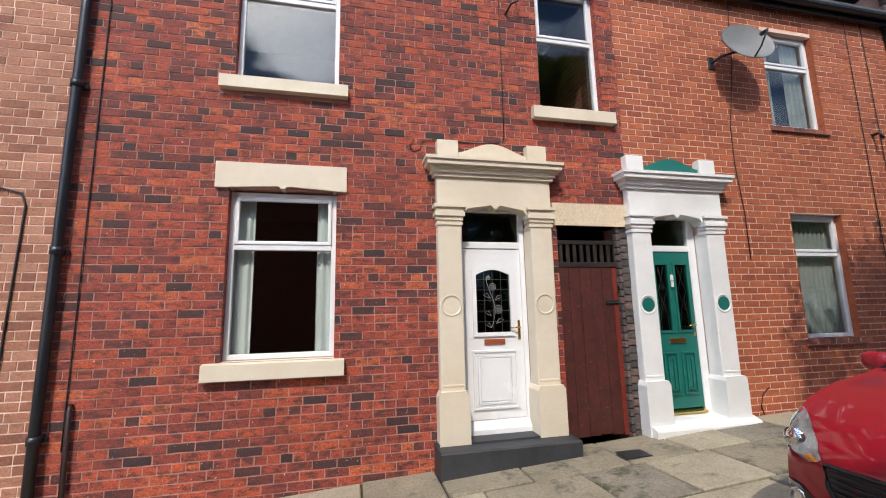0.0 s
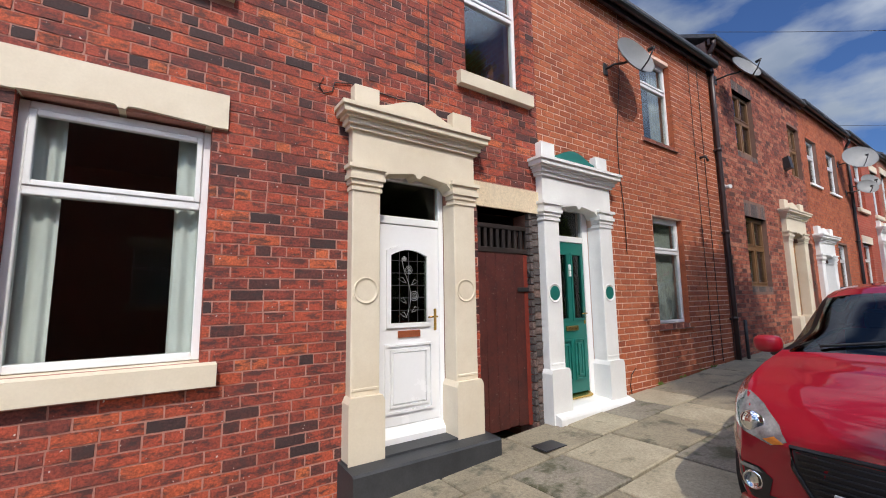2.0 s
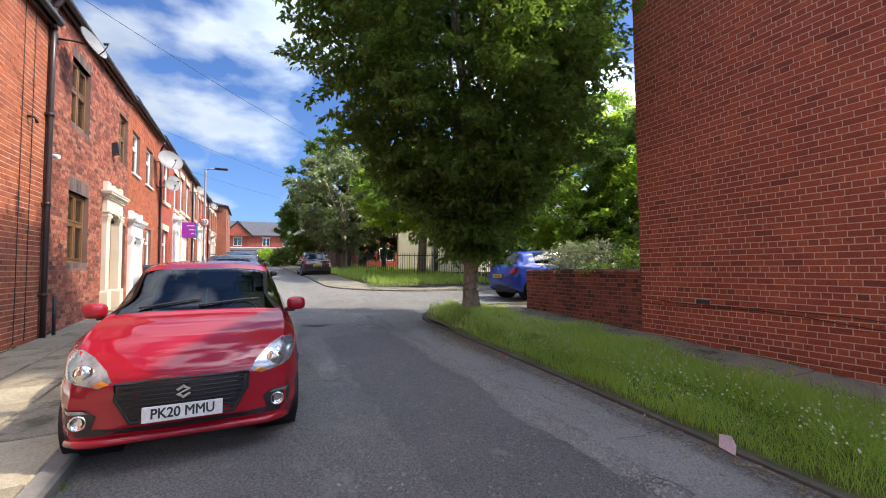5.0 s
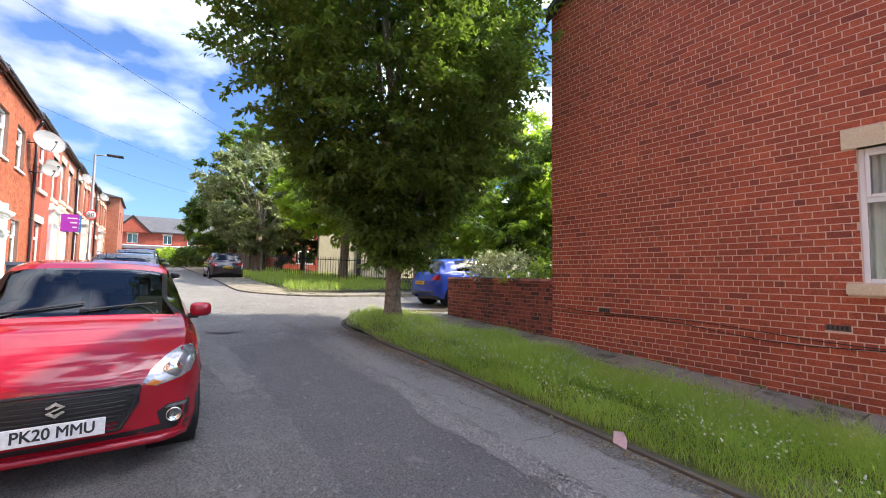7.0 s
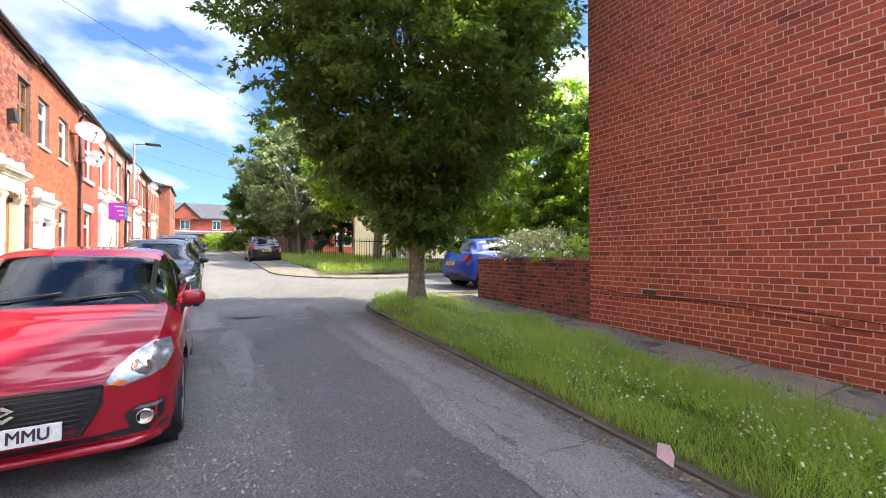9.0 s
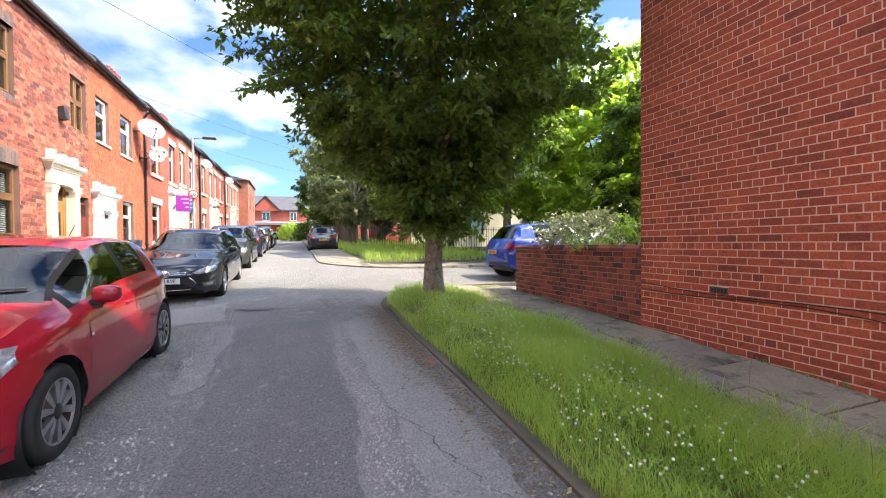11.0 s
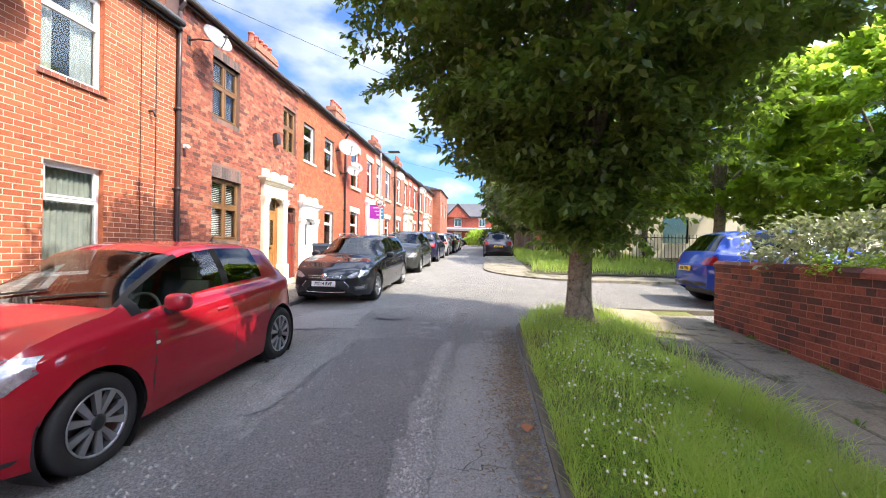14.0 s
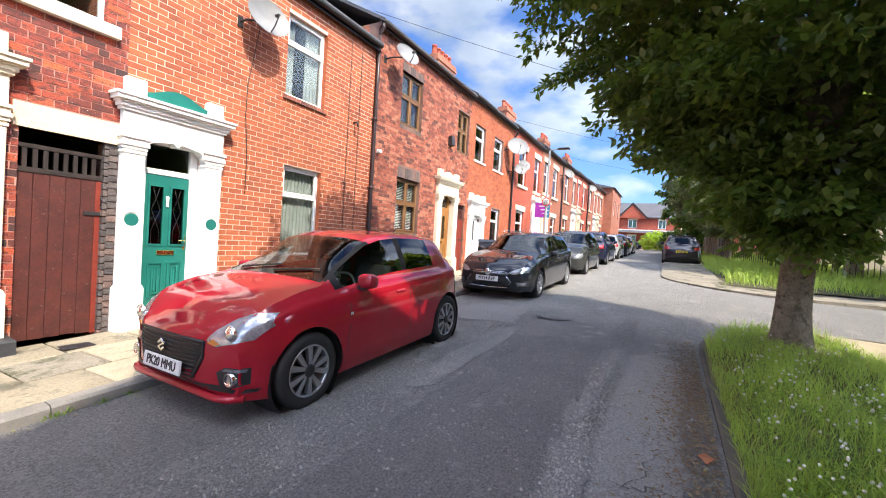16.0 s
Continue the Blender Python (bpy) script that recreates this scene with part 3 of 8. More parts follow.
def casement(root, x0, x1, z0, z1, y=0.09, transom=None, frame_mat="upvc", mullion=None, curtains=None, room=True, top_panes=None, w=0.055, label=""):
    """A window in its opening: frame, transom, panes, and the dark room with its curtains behind."""
    fm = M[frame_mat]
    fr = B()
    fr.box(x0, x0 + w, y, y + 0.07, z0, z1, 0.006).box(x1 - w, x1, y, y + 0.07, z0, z1, 0.006)
    fr.box(x0 + w, x1 - w, y, y + 0.07, z0, z0 + w, 0.006).box(x0 + w, x1 - w, y, y + 0.07, z1 - w, z1, 0.006)
    win = hpart("window", fr, fm, root, label)
    zones = [(z0 + w, z1 - w)]
    if transom:
        hpart_sub("transom", B().box(x0 + w, x1 - w, y - 0.004, y + 0.066, transom - 0.03, transom + 0.03, 0.006), fm, win)
        zones = [(z0 + w, transom - 0.03), (transom + 0.03, z1 - w)]
    for i, (za, zb) in enumerate(zones):
        cuts = [x0 + w, x1 - w]
        if mullion:
            cuts = [x0 + w, mullion - 0.025, mullion + 0.025, x1 - w]
            hpart_sub("mullion", B().box(mullion - 0.025, mullion + 0.025, y - 0.003, y + 0.065, za, zb, 0.005), fm, win)
        for xa, xb in zip(cuts[::2], cuts[1::2]):
            if i == 1 or mullion:
                s, d = 0.038, y - 0.015
                sash = B().box(xa, xa + s, d, d + 0.05, za, zb, 0.005).box(xb - s, xb, d, d + 0.05, za, zb, 0.005)
                sash.box(xa + s, xb - s, d, d + 0.05, za, za + s, 0.005).box(xa + s, xb - s, d, d + 0.05, zb - s, zb, 0.005)
                hpart_sub("sash", sash, fm, win)
                xa, xb, za2, zb2 = xa + s, xb - s, za + s, zb - s
            else:
                za2, zb2 = za, zb
            p = hpart_sub("pane", B().box(xa, xb, y + 0.022, y + 0.028, za2, zb2), M["glass"], win)
            p.visible_shadow = False
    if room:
        # open-fronted box painted dark to stand in for the room's shade
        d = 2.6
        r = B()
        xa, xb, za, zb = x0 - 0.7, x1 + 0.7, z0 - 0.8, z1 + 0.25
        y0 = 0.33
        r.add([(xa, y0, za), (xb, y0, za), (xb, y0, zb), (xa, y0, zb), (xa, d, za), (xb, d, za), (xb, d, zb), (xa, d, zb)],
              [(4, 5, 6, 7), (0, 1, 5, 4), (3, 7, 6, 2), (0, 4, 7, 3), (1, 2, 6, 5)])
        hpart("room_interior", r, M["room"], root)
    for xa, xb, kind in curtains or ():
        rows = []
        n = max(16, int((xb - xa) * 170))
        for k in range(n + 1):
            t = k / n
            xx = xa + (xb - xa) * t
            rows.append([(xx, 0.20 + 0.014 * math.sin(t * (xb - xa) * 75 + 1.3 * math.sin(7 * t)), z0 + 0.02), (xx, 0.20 + 0.014 * math.sin(t * (xb - xa) * 75), z1 - 0.02)])
        hpart_sub("curtain", B().grid(rows), M[kind], win)
    return win


def hpart_sub(name, b, mat, parent, label=""):
    return part(name, b, mat, parent, label)


def blinds(win, x0, x1, z0, z1):
    b = B()
    z = z0 + 0.04
    while z < z1:
        b.add([(x0, 0.19, z), (x1, 0.19, z), (x1, 0.225, z + 0.028), (x0, 0.225, z + 0.028)], [(0, 1, 2, 3)])
        z += 0.045
    hpart_sub("slatted_blind", b, M["blind"], win)


def stone_lintel(root, x0, x1, z0, z1, mat, notch=True):
    xm = (x0 + x1) / 2
    lo = [(x0, z0), (x0 + 0.13, z0), (x0 + 0.13, z0 + 0.004), (xm - 0.07, z0 + 0.03), (xm - 0.035, z0 + 0.025), (xm - 0.02, z0 + 0.004), (xm + 0.02, z0 + 0.004),
          (xm + 0.035, z0 + 0.025), (xm + 0.07, z0 + 0.03), (x1 - 0.13, z0 + 0.004), (x1 - 0.13, z0), (x1, z0)] if notch else [(x0, z0), (x1, z0)]
    return hpart("lintel", B().prism(lo + [(x1, z1), (x0, z1)], -0.03, 0.29), mat, root)


def stone_sill(root, x0, x1, z0, z1, mat, out=0.08):
    return hpart("window_sill", B().prism([(-out, z0), (0.12, z0), (0.12, z1), (0.06, z1), (-out, z1 - 0.02)], x0, x1, "x"), mat, root)


def door_surround(root, cx, base, mat, disc_mat, ped_mat, plinth_z=0.10, dz=0.0):
    """A classical doorcase: plinths, pilasters with roundels, capitals, entablature, cornice and pediment."""
    s = hpart("door_surround", B().prism([(cx - 0.69, 2.52 + dz), (cx - 0.405, 2.52 + dz), (cx - 0.33, 2.60 + dz), (cx - 0.06, 2.645 + dz), (cx - 0.035, 2.63 + dz),
                                          (cx - 0.02, 2.605 + dz), (cx + 0.02, 2.605 + dz), (cx + 0.035, 2.63 + dz), (cx + 0.06, 2.645 + dz), (cx + 0.33, 2.60 + dz),
                                          (cx + 0.405, 2.52 + dz), (cx + 0.69, 2.52 + dz), (cx + 0.69, 2.98 + dz), (cx - 0.69, 2.98 + dz)], -0.10, 0.08), mat, root)
    for side in (-1, 1):
        c = cx + side * 0.55
        hpart_sub("plinth", B().prism([(c - 0.165, plinth_z - 0.25), (c + 0.165, plinth_z - 0.25), (c + 0.165, 0.57 + dz), (c + 0.14, 0.62 + dz), (c - 0.14, 0.62 + dz), (c - 0.165, 0.57 + dz)],
                                      -0.155, 0.10), mat, s)
        hpart_sub("pilaster", B().box(c - 0.135, c + 0.135, -0.105, 0.10, 0.60 + dz, 2.42 + dz, 0.008), mat, s)
        hpart_sub("panel_moulding", B().box(c - 0.115, c + 0.115, -0.113, -0.10, 0.66 + dz, 0.685 + dz, 0.004), mat, s)
        hpart_sub("roundel", B().lathe([(0.118, -0.100), (0.117, -0.112), (0.104, -0.112), (0.102, -0.1055), (0.08, -0.1055)], "y", (c, 0, 1.51 + dz), 28), mat, s)
        hpart_sub("roundel_disc", B().prism([(c + 0.086 * math.cos(q * math.pi / 14), 1.51 + dz + 0.086 * math.sin(q * math.pi / 14)) for q in range(28)], -0.1085, -0.09), disc_mat, s)
        steps = ((2.40, 2.435, 0.012), (2.435, 2.455, 0.0), (2.455, 2.50, 0.018), (2.50, 2.545, 0.036), (2.545, 2.60, 0.022), (2.60, 2.635, 0.045))
        cap = stack(c - 0.135, c + 0.135, -0.105, 0.02, [(a + dz, e + dz, o) for a, e, o in steps])
        hpart_sub("capital", cap, mat, s)
        hpart_sub("parapet_block", B().box(c - 0.125, c + 0.125, -0.10, 0.03, 3.15 + dz, 3.405 + dz, 0.006), mat, s)
    steps = ((2.96, 3.0, 0.03), (3.0, 3.05, 0.055), (3.05, 3.075, 0.08), (3.075, 3.13, 0.115), (3.13, 3.165, 0.135))
    cor = stack(cx - 0.695, cx + 0.695, -0.10, 0.03, [(a + dz, e + dz, o) for a, e, o in steps])
    hpart_sub("cornice", cor, mat, s)
    pts = [(cx - 0.425, 3.16 + dz), (cx + 0.425, 3.16 + dz), (cx + 0.425, 3.27 + dz)]
    for k in range(1, 12):
        t = k / 12
        pts.append((cx + 0.425 - 0.85 * t, 3.27 + dz + 0.13 * (math.sin(math.pi * t) ** 1.5)))
    pts.append((cx - 0.425, 3.27 + dz))
    hpart_sub("pediment", B().prism(pts, -0.07, 0.03), ped_mat, s)
    return s


def arched(x0, x1, z0, z1, lift):
    pts = [(x0, z0), (x1, z0), (x1, z1 - lift)]
    for k in range(1, 8):
        t = k / 8
        pts.append((x1 + (x0 - x1) * t, z1 - lift + lift * math.sin(math.pi * t)))
    return pts + [(x0, z1 - lift)]


def ring(outer, inner, y0, y1):
    """A frame between two outlines with the same number of corners."""
    n = len(outer)
    vs = [(a, y, c) for o in (outer, inner) for y in (y0, y1) for a, c in o]
    fs = []
    for i in range(n):
        j = (i + 1) % n
        fs += [(i, j, 2 * n + j, 2 * n + i), (n + i, 3 * n + i, 3 * n + j, n + j), (i, n + i, n + j, j), (2 * n + i, 2 * n + j, 3 * n + j, 3 * n + i)]
    return B().add(vs, fs)


def door_frame(root, cx, z0, z_rail, z_top, y, mat, leaf=0.322):
    half = 0.415
    jamb = half - leaf - 0.003
    b = B()
    b.box(cx - half, cx - half + jamb, y, y + 0.07, z0, z_top, 0.006).box(cx + half - jamb, cx + half, y, y + 0.07, z0, z_top, 0.006)
    b.box(cx - half + jamb, cx + half - jamb, y, y + 0.07, z_rail - 0.04, z_rail + 0.04, 0.006)
    b.box(cx - half + jamb, cx + half - jamb, y, y + 0.07, z_top - 0.05, z_top, 0.006)
    f = hpart("door_frame", b, mat, root)
    p = hpart_sub("fanlight_pane", B().box(cx - half + jamb, cx + half - jamb, y + 0.03, y + 0.036, z_rail + 0.04, z_top - 0.05), M["glass"], f)
    p.visible_shadow = False
    # dark-painted box gives the hall behind the door its shade
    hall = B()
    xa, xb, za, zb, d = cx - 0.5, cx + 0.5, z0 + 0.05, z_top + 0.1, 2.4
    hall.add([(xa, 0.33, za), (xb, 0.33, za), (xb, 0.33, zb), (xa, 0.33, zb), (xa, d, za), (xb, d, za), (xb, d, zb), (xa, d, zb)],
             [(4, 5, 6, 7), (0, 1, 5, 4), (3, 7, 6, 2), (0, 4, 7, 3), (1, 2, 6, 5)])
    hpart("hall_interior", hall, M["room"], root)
    return f


def lever_handle(door, x, z, y):
    b = B().box(x - 0.016, x + 0.016, y - 0.012, y, z - 0.11, z + 0.11, 0.005)
    b.tube([(x, y - 0.008, z + 0.03), (x, y - 0.05, z + 0.03), (x - 0.05, y - 0.055, z + 0.03), (x - 0.11, y - 0.05, z + 0.025)], 0.009, 8)
    return hpart_sub("door_handle", b, M["brass"], door, "brass lever handle")


def raised_panel(door, x0, x1, z0, z1, y, mat):
    for o, d in ((0, 0.020), (0.028, 0.006), (0.055, 0.022)):
        if x1 - x0 - 2 * o > 0.05:
            ou = [(x0 + o, z0 + o), (x1 - o, z0 + o), (x1 - o, z1 - o), (x0 + o, z1 - o)]
            i = o + 0.022
            inn = [(x0 + i, z0 + i), (x1 - i, z0 + i), (x1 - i, z1 - i), (x0 + i, z1 - i)]
            hpart_sub("panel_moulding", ring(ou, inn, y - d, y + 0.004), mat, door)
    hpart_sub("panel", B().box(x0 + 0.085, x1 - 0.085, y - 0.018, y + 0.004, z0 + 0.085, z1 - 0.085, 0.006), mat, door)


def white_door(root, cx):
    y = 0.10
    door_frame(root, cx, 0.10, 2.21, 2.66, y, M["upvc"], 0.352)
    x0, x1, z0, z1 = cx - 0.352, cx + 0.352, 0.25, 2.165
    gx0, gx1, gz0, gz1 = cx - 0.205, cx + 0.205, 1.20, 1.93
    slab = wall_slab(x0, x1, z0, z1, [(gx0, gx1, gz0, gz1 - 0.001)], y + 0.012, y + 0.055)
    door = hpart("door", slab, M["upvc"], root, "white panelled plastic front door with leaded flower glass")
    hpart_sub("door_sill", B().prism([(y - 0.05, 0.10), (y + 0.07, 0.10), (y + 0.07, 0.245), (y + 0.02, 0.245), (y - 0.05, 0.16)], cx - 0.385, cx + 0.385, "x"), M["upvc"], door)
    hpart_sub("glazing_frame", ring(arched(gx0 - 0.045, gx1 + 0.045, gz0 - 0.045, gz1 + 0.045, 0.07), arched(gx0, gx1, gz0, gz1 - 0.01, 0.06), y - 0.008, y + 0.02), M["upvc"], door)
    pane = hpart_sub("pane", B().prism(arched(gx0 - 0.01, gx1 + 0.01, gz0 - 0.01, gz1, 0.06), y + 0.018, y + 0.024), M["glass_dark"], door)
    pane.visible_shadow = False
    lead = B()
    for k in range(1, 4):
        xx = gx0 + (gx1 - gx0) * k / 4
        lead.box(xx - 0.003, xx + 0.003, y + 0.012, y + 0.0175, gz0, gz1 - 0.03)
    for k in range(1, 6):
        zz = gz0 + (gz1 - gz0) * k / 6
        lead.box(gx0, gx1, y + 0.0115, y + 0.017, zz - 0.003, zz + 0.003)
    hpart_sub("leading", lead, M["lead"], door)["kind"] = "stuff"
    fl = B()
    fl.tube([(cx - 0.03 + 0.05 * math.sin(k * 0.45), y + 0.008, gz0 + 0.05 + 0.058 * k) for k in range(11)], 0.003, 5)
    for fx, fz, r in ((0.0, 1.72, 0.04), (0.06, 1.46, 0.048), (-0.05, 1.83, 0.022)):
        for q in (1.0, 0.6, 0.25):
            fl.tube([(cx + fx + r * q * math.cos(a * 0.7), y + 0.008, fz + r * q * math.sin(a * 0.7)) for a in range(10)], 0.0028, 4)
    for lx, lz, s in ((-0.09, 1.42, -1), (0.09, 1.60, 1), (-0.10, 1.62, -1), (0.10, 1.33, 1), (-0.08, 1.28, -1)):
        fl.tube([(cx + lx * 0.3, y + 0.008, lz - 0.03), (cx + lx * 0.7, y + 0.008, lz + 0.025), (cx + lx * 1.2, y + 0.008, lz + 0.01), (cx + lx * 0.7, y + 0.008, lz - 0.02), (cx + lx * 0.3, y + 0.008, lz - 0.03)], 0.0028, 4)
    hpart_sub("etched_flower", fl, M["etch"], door, "pale etched rose stem")["kind"] = "stuff"
    raised_panel(door, cx - 0.265, cx + 0.265, 0.36, 1.0, y + 0.012, M["upvc"])
    hpart_sub("letterbox", B().box(cx - 0.125, cx + 0.125, y - 0.004, y + 0.013, 1.06, 1.125, 0.004), M["copper"], door, "copper-orange letter plate")
    lever_handle(door, cx + 0.305, 1.22, y + 0.012)


def green_door(root, cx):
    y = 0.10
    door_frame(root, cx, 0.06, 2.20, 2.64, y, M["upvc"], 0.30)
    x0, x1, z0, z1 = cx - 0.30, cx + 0.30, 0.20, 2.155
    holes = [(cx - 0.235, cx - 0.06, 1.15, 1.99), (cx + 0.06, cx + 0.235, 1.15, 1.99)]
    door = hpart("door", wall_slab(x0, x1, z0, z1, holes, y + 0.012, y + 0.055), M["green"], root, "green panelled front door with two leaded lights")
    hpart_sub("door_sill", B().prism([(y - 0.04, 0.14), (y + 0.06, 0.14), (y + 0.06, 0.20), (y - 0.04, 0.165)], x0, x1, "x"), M["brass"], door, "brass threshold strip")
    for gx0, gx1, gz0, gz1 in holes:
        hpart_sub("glazing_frame", ring([(gx0 - 0.03, gz0 - 0.03), (gx1 + 0.03, gz0 - 0.03), (gx1 + 0.03, gz1 + 0.03), (gx0 - 0.03, gz1 + 0.03)],
                                        [(gx0, gz0), (gx1, gz0), (gx1, gz1), (gx0, gz1)], y - 0.002, y + 0.02), M["green"], door)
        p = hpart_sub("pane", B().box(gx0, gx1, y + 0.022, y + 0.028, gz0, gz1), M["glass_dark"], door)
        p.visible_shadow = False
        xm = (gx0 + gx1) / 2
        ld = B()
        for sgn in (-1, 1):
            ld.tube([(xm + sgn * 0.05, y + 0.018, gz0), (xm + sgn * 0.05, y + 0.018, gz0 + 0.2), (xm, y + 0.018, gz0 + 0.34), (xm + sgn * 0.06, y + 0.018, gz0 + 0.5),
                     (xm, y + 0.018, gz0 + 0.66), (xm + sgn * 0.05, y + 0.018, gz1)], 0.0026, 4)
        hpart_sub("leading", ld, M["lead"], door)["kind"] = "stuff"
    raised_panel(door, cx - 0.235, cx - 0.03, 0.36, 0.88, y + 0.012, M["green"])
    raised_panel(door, cx + 0.03, cx + 0.235, 0.36, 0.88, y + 0.012, M["green"])
    hpart_sub("letterbox", B().box(cx - 0.12, cx + 0.12, y - 0.004, y + 0.013, 0.99, 1.055, 0.004), M["brass"], door, "brass letter plate")
    hpart_sub("knocker", B().box(cx - 0.022, cx + 0.022, y - 0.010, y + 0.013, 1.78, 1.86, 0.006).box(cx - 0.016, cx + 0.016, y - 0.013, y + 0.013, 1.70, 1.775, 0.004), M["white_paint"], door, "white number plate")
    lever_handle(door, cx + 0.262, 1.18, y + 0.012)


def plain_door(root, cx, z0, mat, dark="glass_dark"):
    y = 0.10
    door_frame(root, cx, z0, z0 + 2.1, z0 + 2.62, y, mat, 0.31)
    holes = [(cx - 0.2, cx - 0.03, z0 + 1.1, z0 + 1.85), (cx + 0.03, cx + 0.2, z0 + 1.1, z0 + 1.85)]
    door = hpart("door", wall_slab(cx - 0.31, cx + 0.31, z0 + 0.05, z0 + 2.06, holes, y + 0.012, y + 0.055), mat, root)
    for h in holes:
        hpart_sub("pane", B().box(h[0], h[1], y + 0.02, y + 0.026, h[2], h[3]), M[dark], door)
    raised_panel(door, cx - 0.22, cx + 0.22, z0 + 0.2, z0 + 0.9, y + 0.012, mat)
    hpart_sub("letterbox", B().box(cx - 0.11, cx + 0.11, y, y + 0.013, z0 + 0.96, z0 + 1.02), M["brass"], door)


def passage_gate(root, x0, x1, z0, z1, rail, mats=("gate", "gate_red", "dark_wood_and_shade")):
    y = 0.06
    rnd = random.Random(4)
    gate = hpart("gate", B().box(x1 - 0.10, x1, y, y + 0.05, z0 + 0.02, rail - 0.03, 0.004).box(x0, x1 - 0.10, y + 0.026, y + 0.045, z0 + 0.05, rail - 0.02),
                 M[mats[1]], root, "red-brown boarded passage gate, flaking paint")
    n = 5
    for k in range(n):
        xa = x0 + 0.005 + (x1 - 0.105 - x0) * k / n
        xb = x0 + 0.001 + (x1 - 0.105 - x0) * (k + 1) / n
        hpart_sub("board", B().box(xa, xb, y + rnd.uniform(0, 0.003), y + 0.024, z0 + 0.03 + rnd.uniform(0, 0.02), rail - 0.02, 0.003), M[mats[0]], gate)
    hpart_sub("rail", B().box(x0, x1, y - 0.01, y + 0.05, rail - 0.02, rail + 0.04, 0.004).box(x0, x1, y - 0.01, y + 0.05, z1 - 0.22, z1 - 0.17, 0.004), M[mats[2]], gate)
    k = x0 + 0.05
    while k < x1 - 0.05:
        hpart_sub("slat", B().box(k, k + 0.045, y, y + 0.03, rail + 0.04, z1 - 0.20, 0.003), M[mats[2]], gate)
        k += 0.093
    hpart_sub("latch", B().box(x1 - 0.22, x1 - 0.02, y - 0.02, y, 1.50, 1.55, 0.004).tube([(x1 - 0.05, y - 0.02, 1.63), (x1 - 0.045, y - 0.045, 1.70), (x1 - 0.05, y - 0.02, 1.76)], 0.012, 6),
              M["dark_metal"], gate)
    # passage box coloured almost black in place of the shade behind the gate
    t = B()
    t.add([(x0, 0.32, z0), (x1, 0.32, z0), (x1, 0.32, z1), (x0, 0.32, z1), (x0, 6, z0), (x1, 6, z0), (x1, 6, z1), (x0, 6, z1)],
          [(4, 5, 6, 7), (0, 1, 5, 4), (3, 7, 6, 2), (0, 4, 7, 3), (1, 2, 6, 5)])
    hpart("passage_interior", t, M["dark_wood_and_shade"], root)


def roof_and_gutter(root, x0, x1, eave, depth=8.4, gutter="pipe_black"):
    ridge = eave + 2.45
    b = B()
    prof = [(-0.22, eave + 0.02), (depth / 2, ridge), (depth + 0.22, eave + 0.02), (depth + 0.22, eave - 0.06), (depth / 2, ridge - 0.09), (-0.22, eave - 0.06)]
    b.prism(prof, x0, x1, "x")
    hpart("roof", b, M["slate"], root)
    g = B()
    rows = []
    for k in range(9):
        a = math.pi * k / 8
        rows.append([(xx, -0.165 + 0.06 * math.cos(a), eave - 0.03 - 0.06 * math.sin(a)) for xx in (x0, x1)])
    g.grid(rows)
    g.box(x0, x1, -0.105, -0.06, eave - 0.14, eave - 0.02)
    hpart("gutter", g, M[gutter], root)
    hpart("ridge_tiles", B().tube([(x0, depth / 2, ridge - 0.02), (x1, depth / 2, ridge - 0.02)], 0.12, 10), M["far_b"], root)


def chimney(root, x, y, z0, z1, pots=4, wide=1.5):
    b = B().box(x - wide / 2, x + wide / 2, y - 0.33, y + 0.33, z0, z1 - 0.3)
    b.box(x - wide / 2 - 0.05, x + wide / 2 + 0.05, y - 0.38, y + 0.38, z1 - 0.3, z1 - 0.18).box(x - wide / 2 - 0.02, x + wide / 2 + 0.02, y - 0.35, y + 0.35, z1 - 0.18, z1)
    c = hpart("chimney", b, M["far_a"], root)
    for k in range(pots):
        px = x - wide / 2 + wide * (k + 0.5) / pots
        hpart_sub("chimney_pot", B().lathe([(0.13, z1 - 0.02), (0.12, z1 + 0.25), (0.10, z1 + 0.38), (0.135, z1 + 0.40), (0.135, z1 + 0.46), (0.09, z1 + 0.46), (0.08, z1)], "z", (px, y, 0), 14), M["far_b"], c)


def shell(root, x0, x1, z0, eave, depth=8.4):
    """Back and party walls that close a house."""
    b = B().box(x0, x1, depth - 0.25, depth, z0, eave)
    b.box(x0 + 0.001, x0 + 0.1, 0.31, depth - 0.25, z0, eave).box(x1 - 0.1, x1 - 0.001, 0.31, depth - 0.25, z0, eave)
    hpart("back_wall", b, M["far_a"], root)


rb = random.Random(11)
EAVE = 6.05

# house with the white door
h1 = house_root("terraced_house", "old red brick terraced house with cream doorcase and white door", 0.43, rise(0.4))
UP = 5.72
h1_open = [(-1.18, -0.10, 1.0, 2.76), (-1.19, -0.10, 3.99, UP), (2.36, 3.25, 3.97, UP), (1.245, 2.105, -0.4, 2.66), (2.48, 3.33, -0.3, 2.45)]
w = hpart("wall", wall_slab(-2.62, 3.50, -0.75, EAVE, h1_open, 0.004, 0.30), M["mortar_old"], h1)
h1_cut = h1_open + [(-1.31, 0.0, 2.75, 3.03), (-1.32, 0.0, 0.835, 1.01), (-1.32, 0.0, 3.84, 3.99), (2.235, 3.38, 3.80, 3.97), (2.42, 3.47, 2.45, 2.725), (3.33, 3.50, -0.6, 2.45)]
brickwork(w, courses(-2.62, 3.50, -0.75, EAVE, h1_cut, rb), "old", lambda x, z: -0.12 < x < 1.0 and z < 3.0 or 2.3 < x < 3.5 and 2.7 < z < 3.8, rb, rough=0.0038)
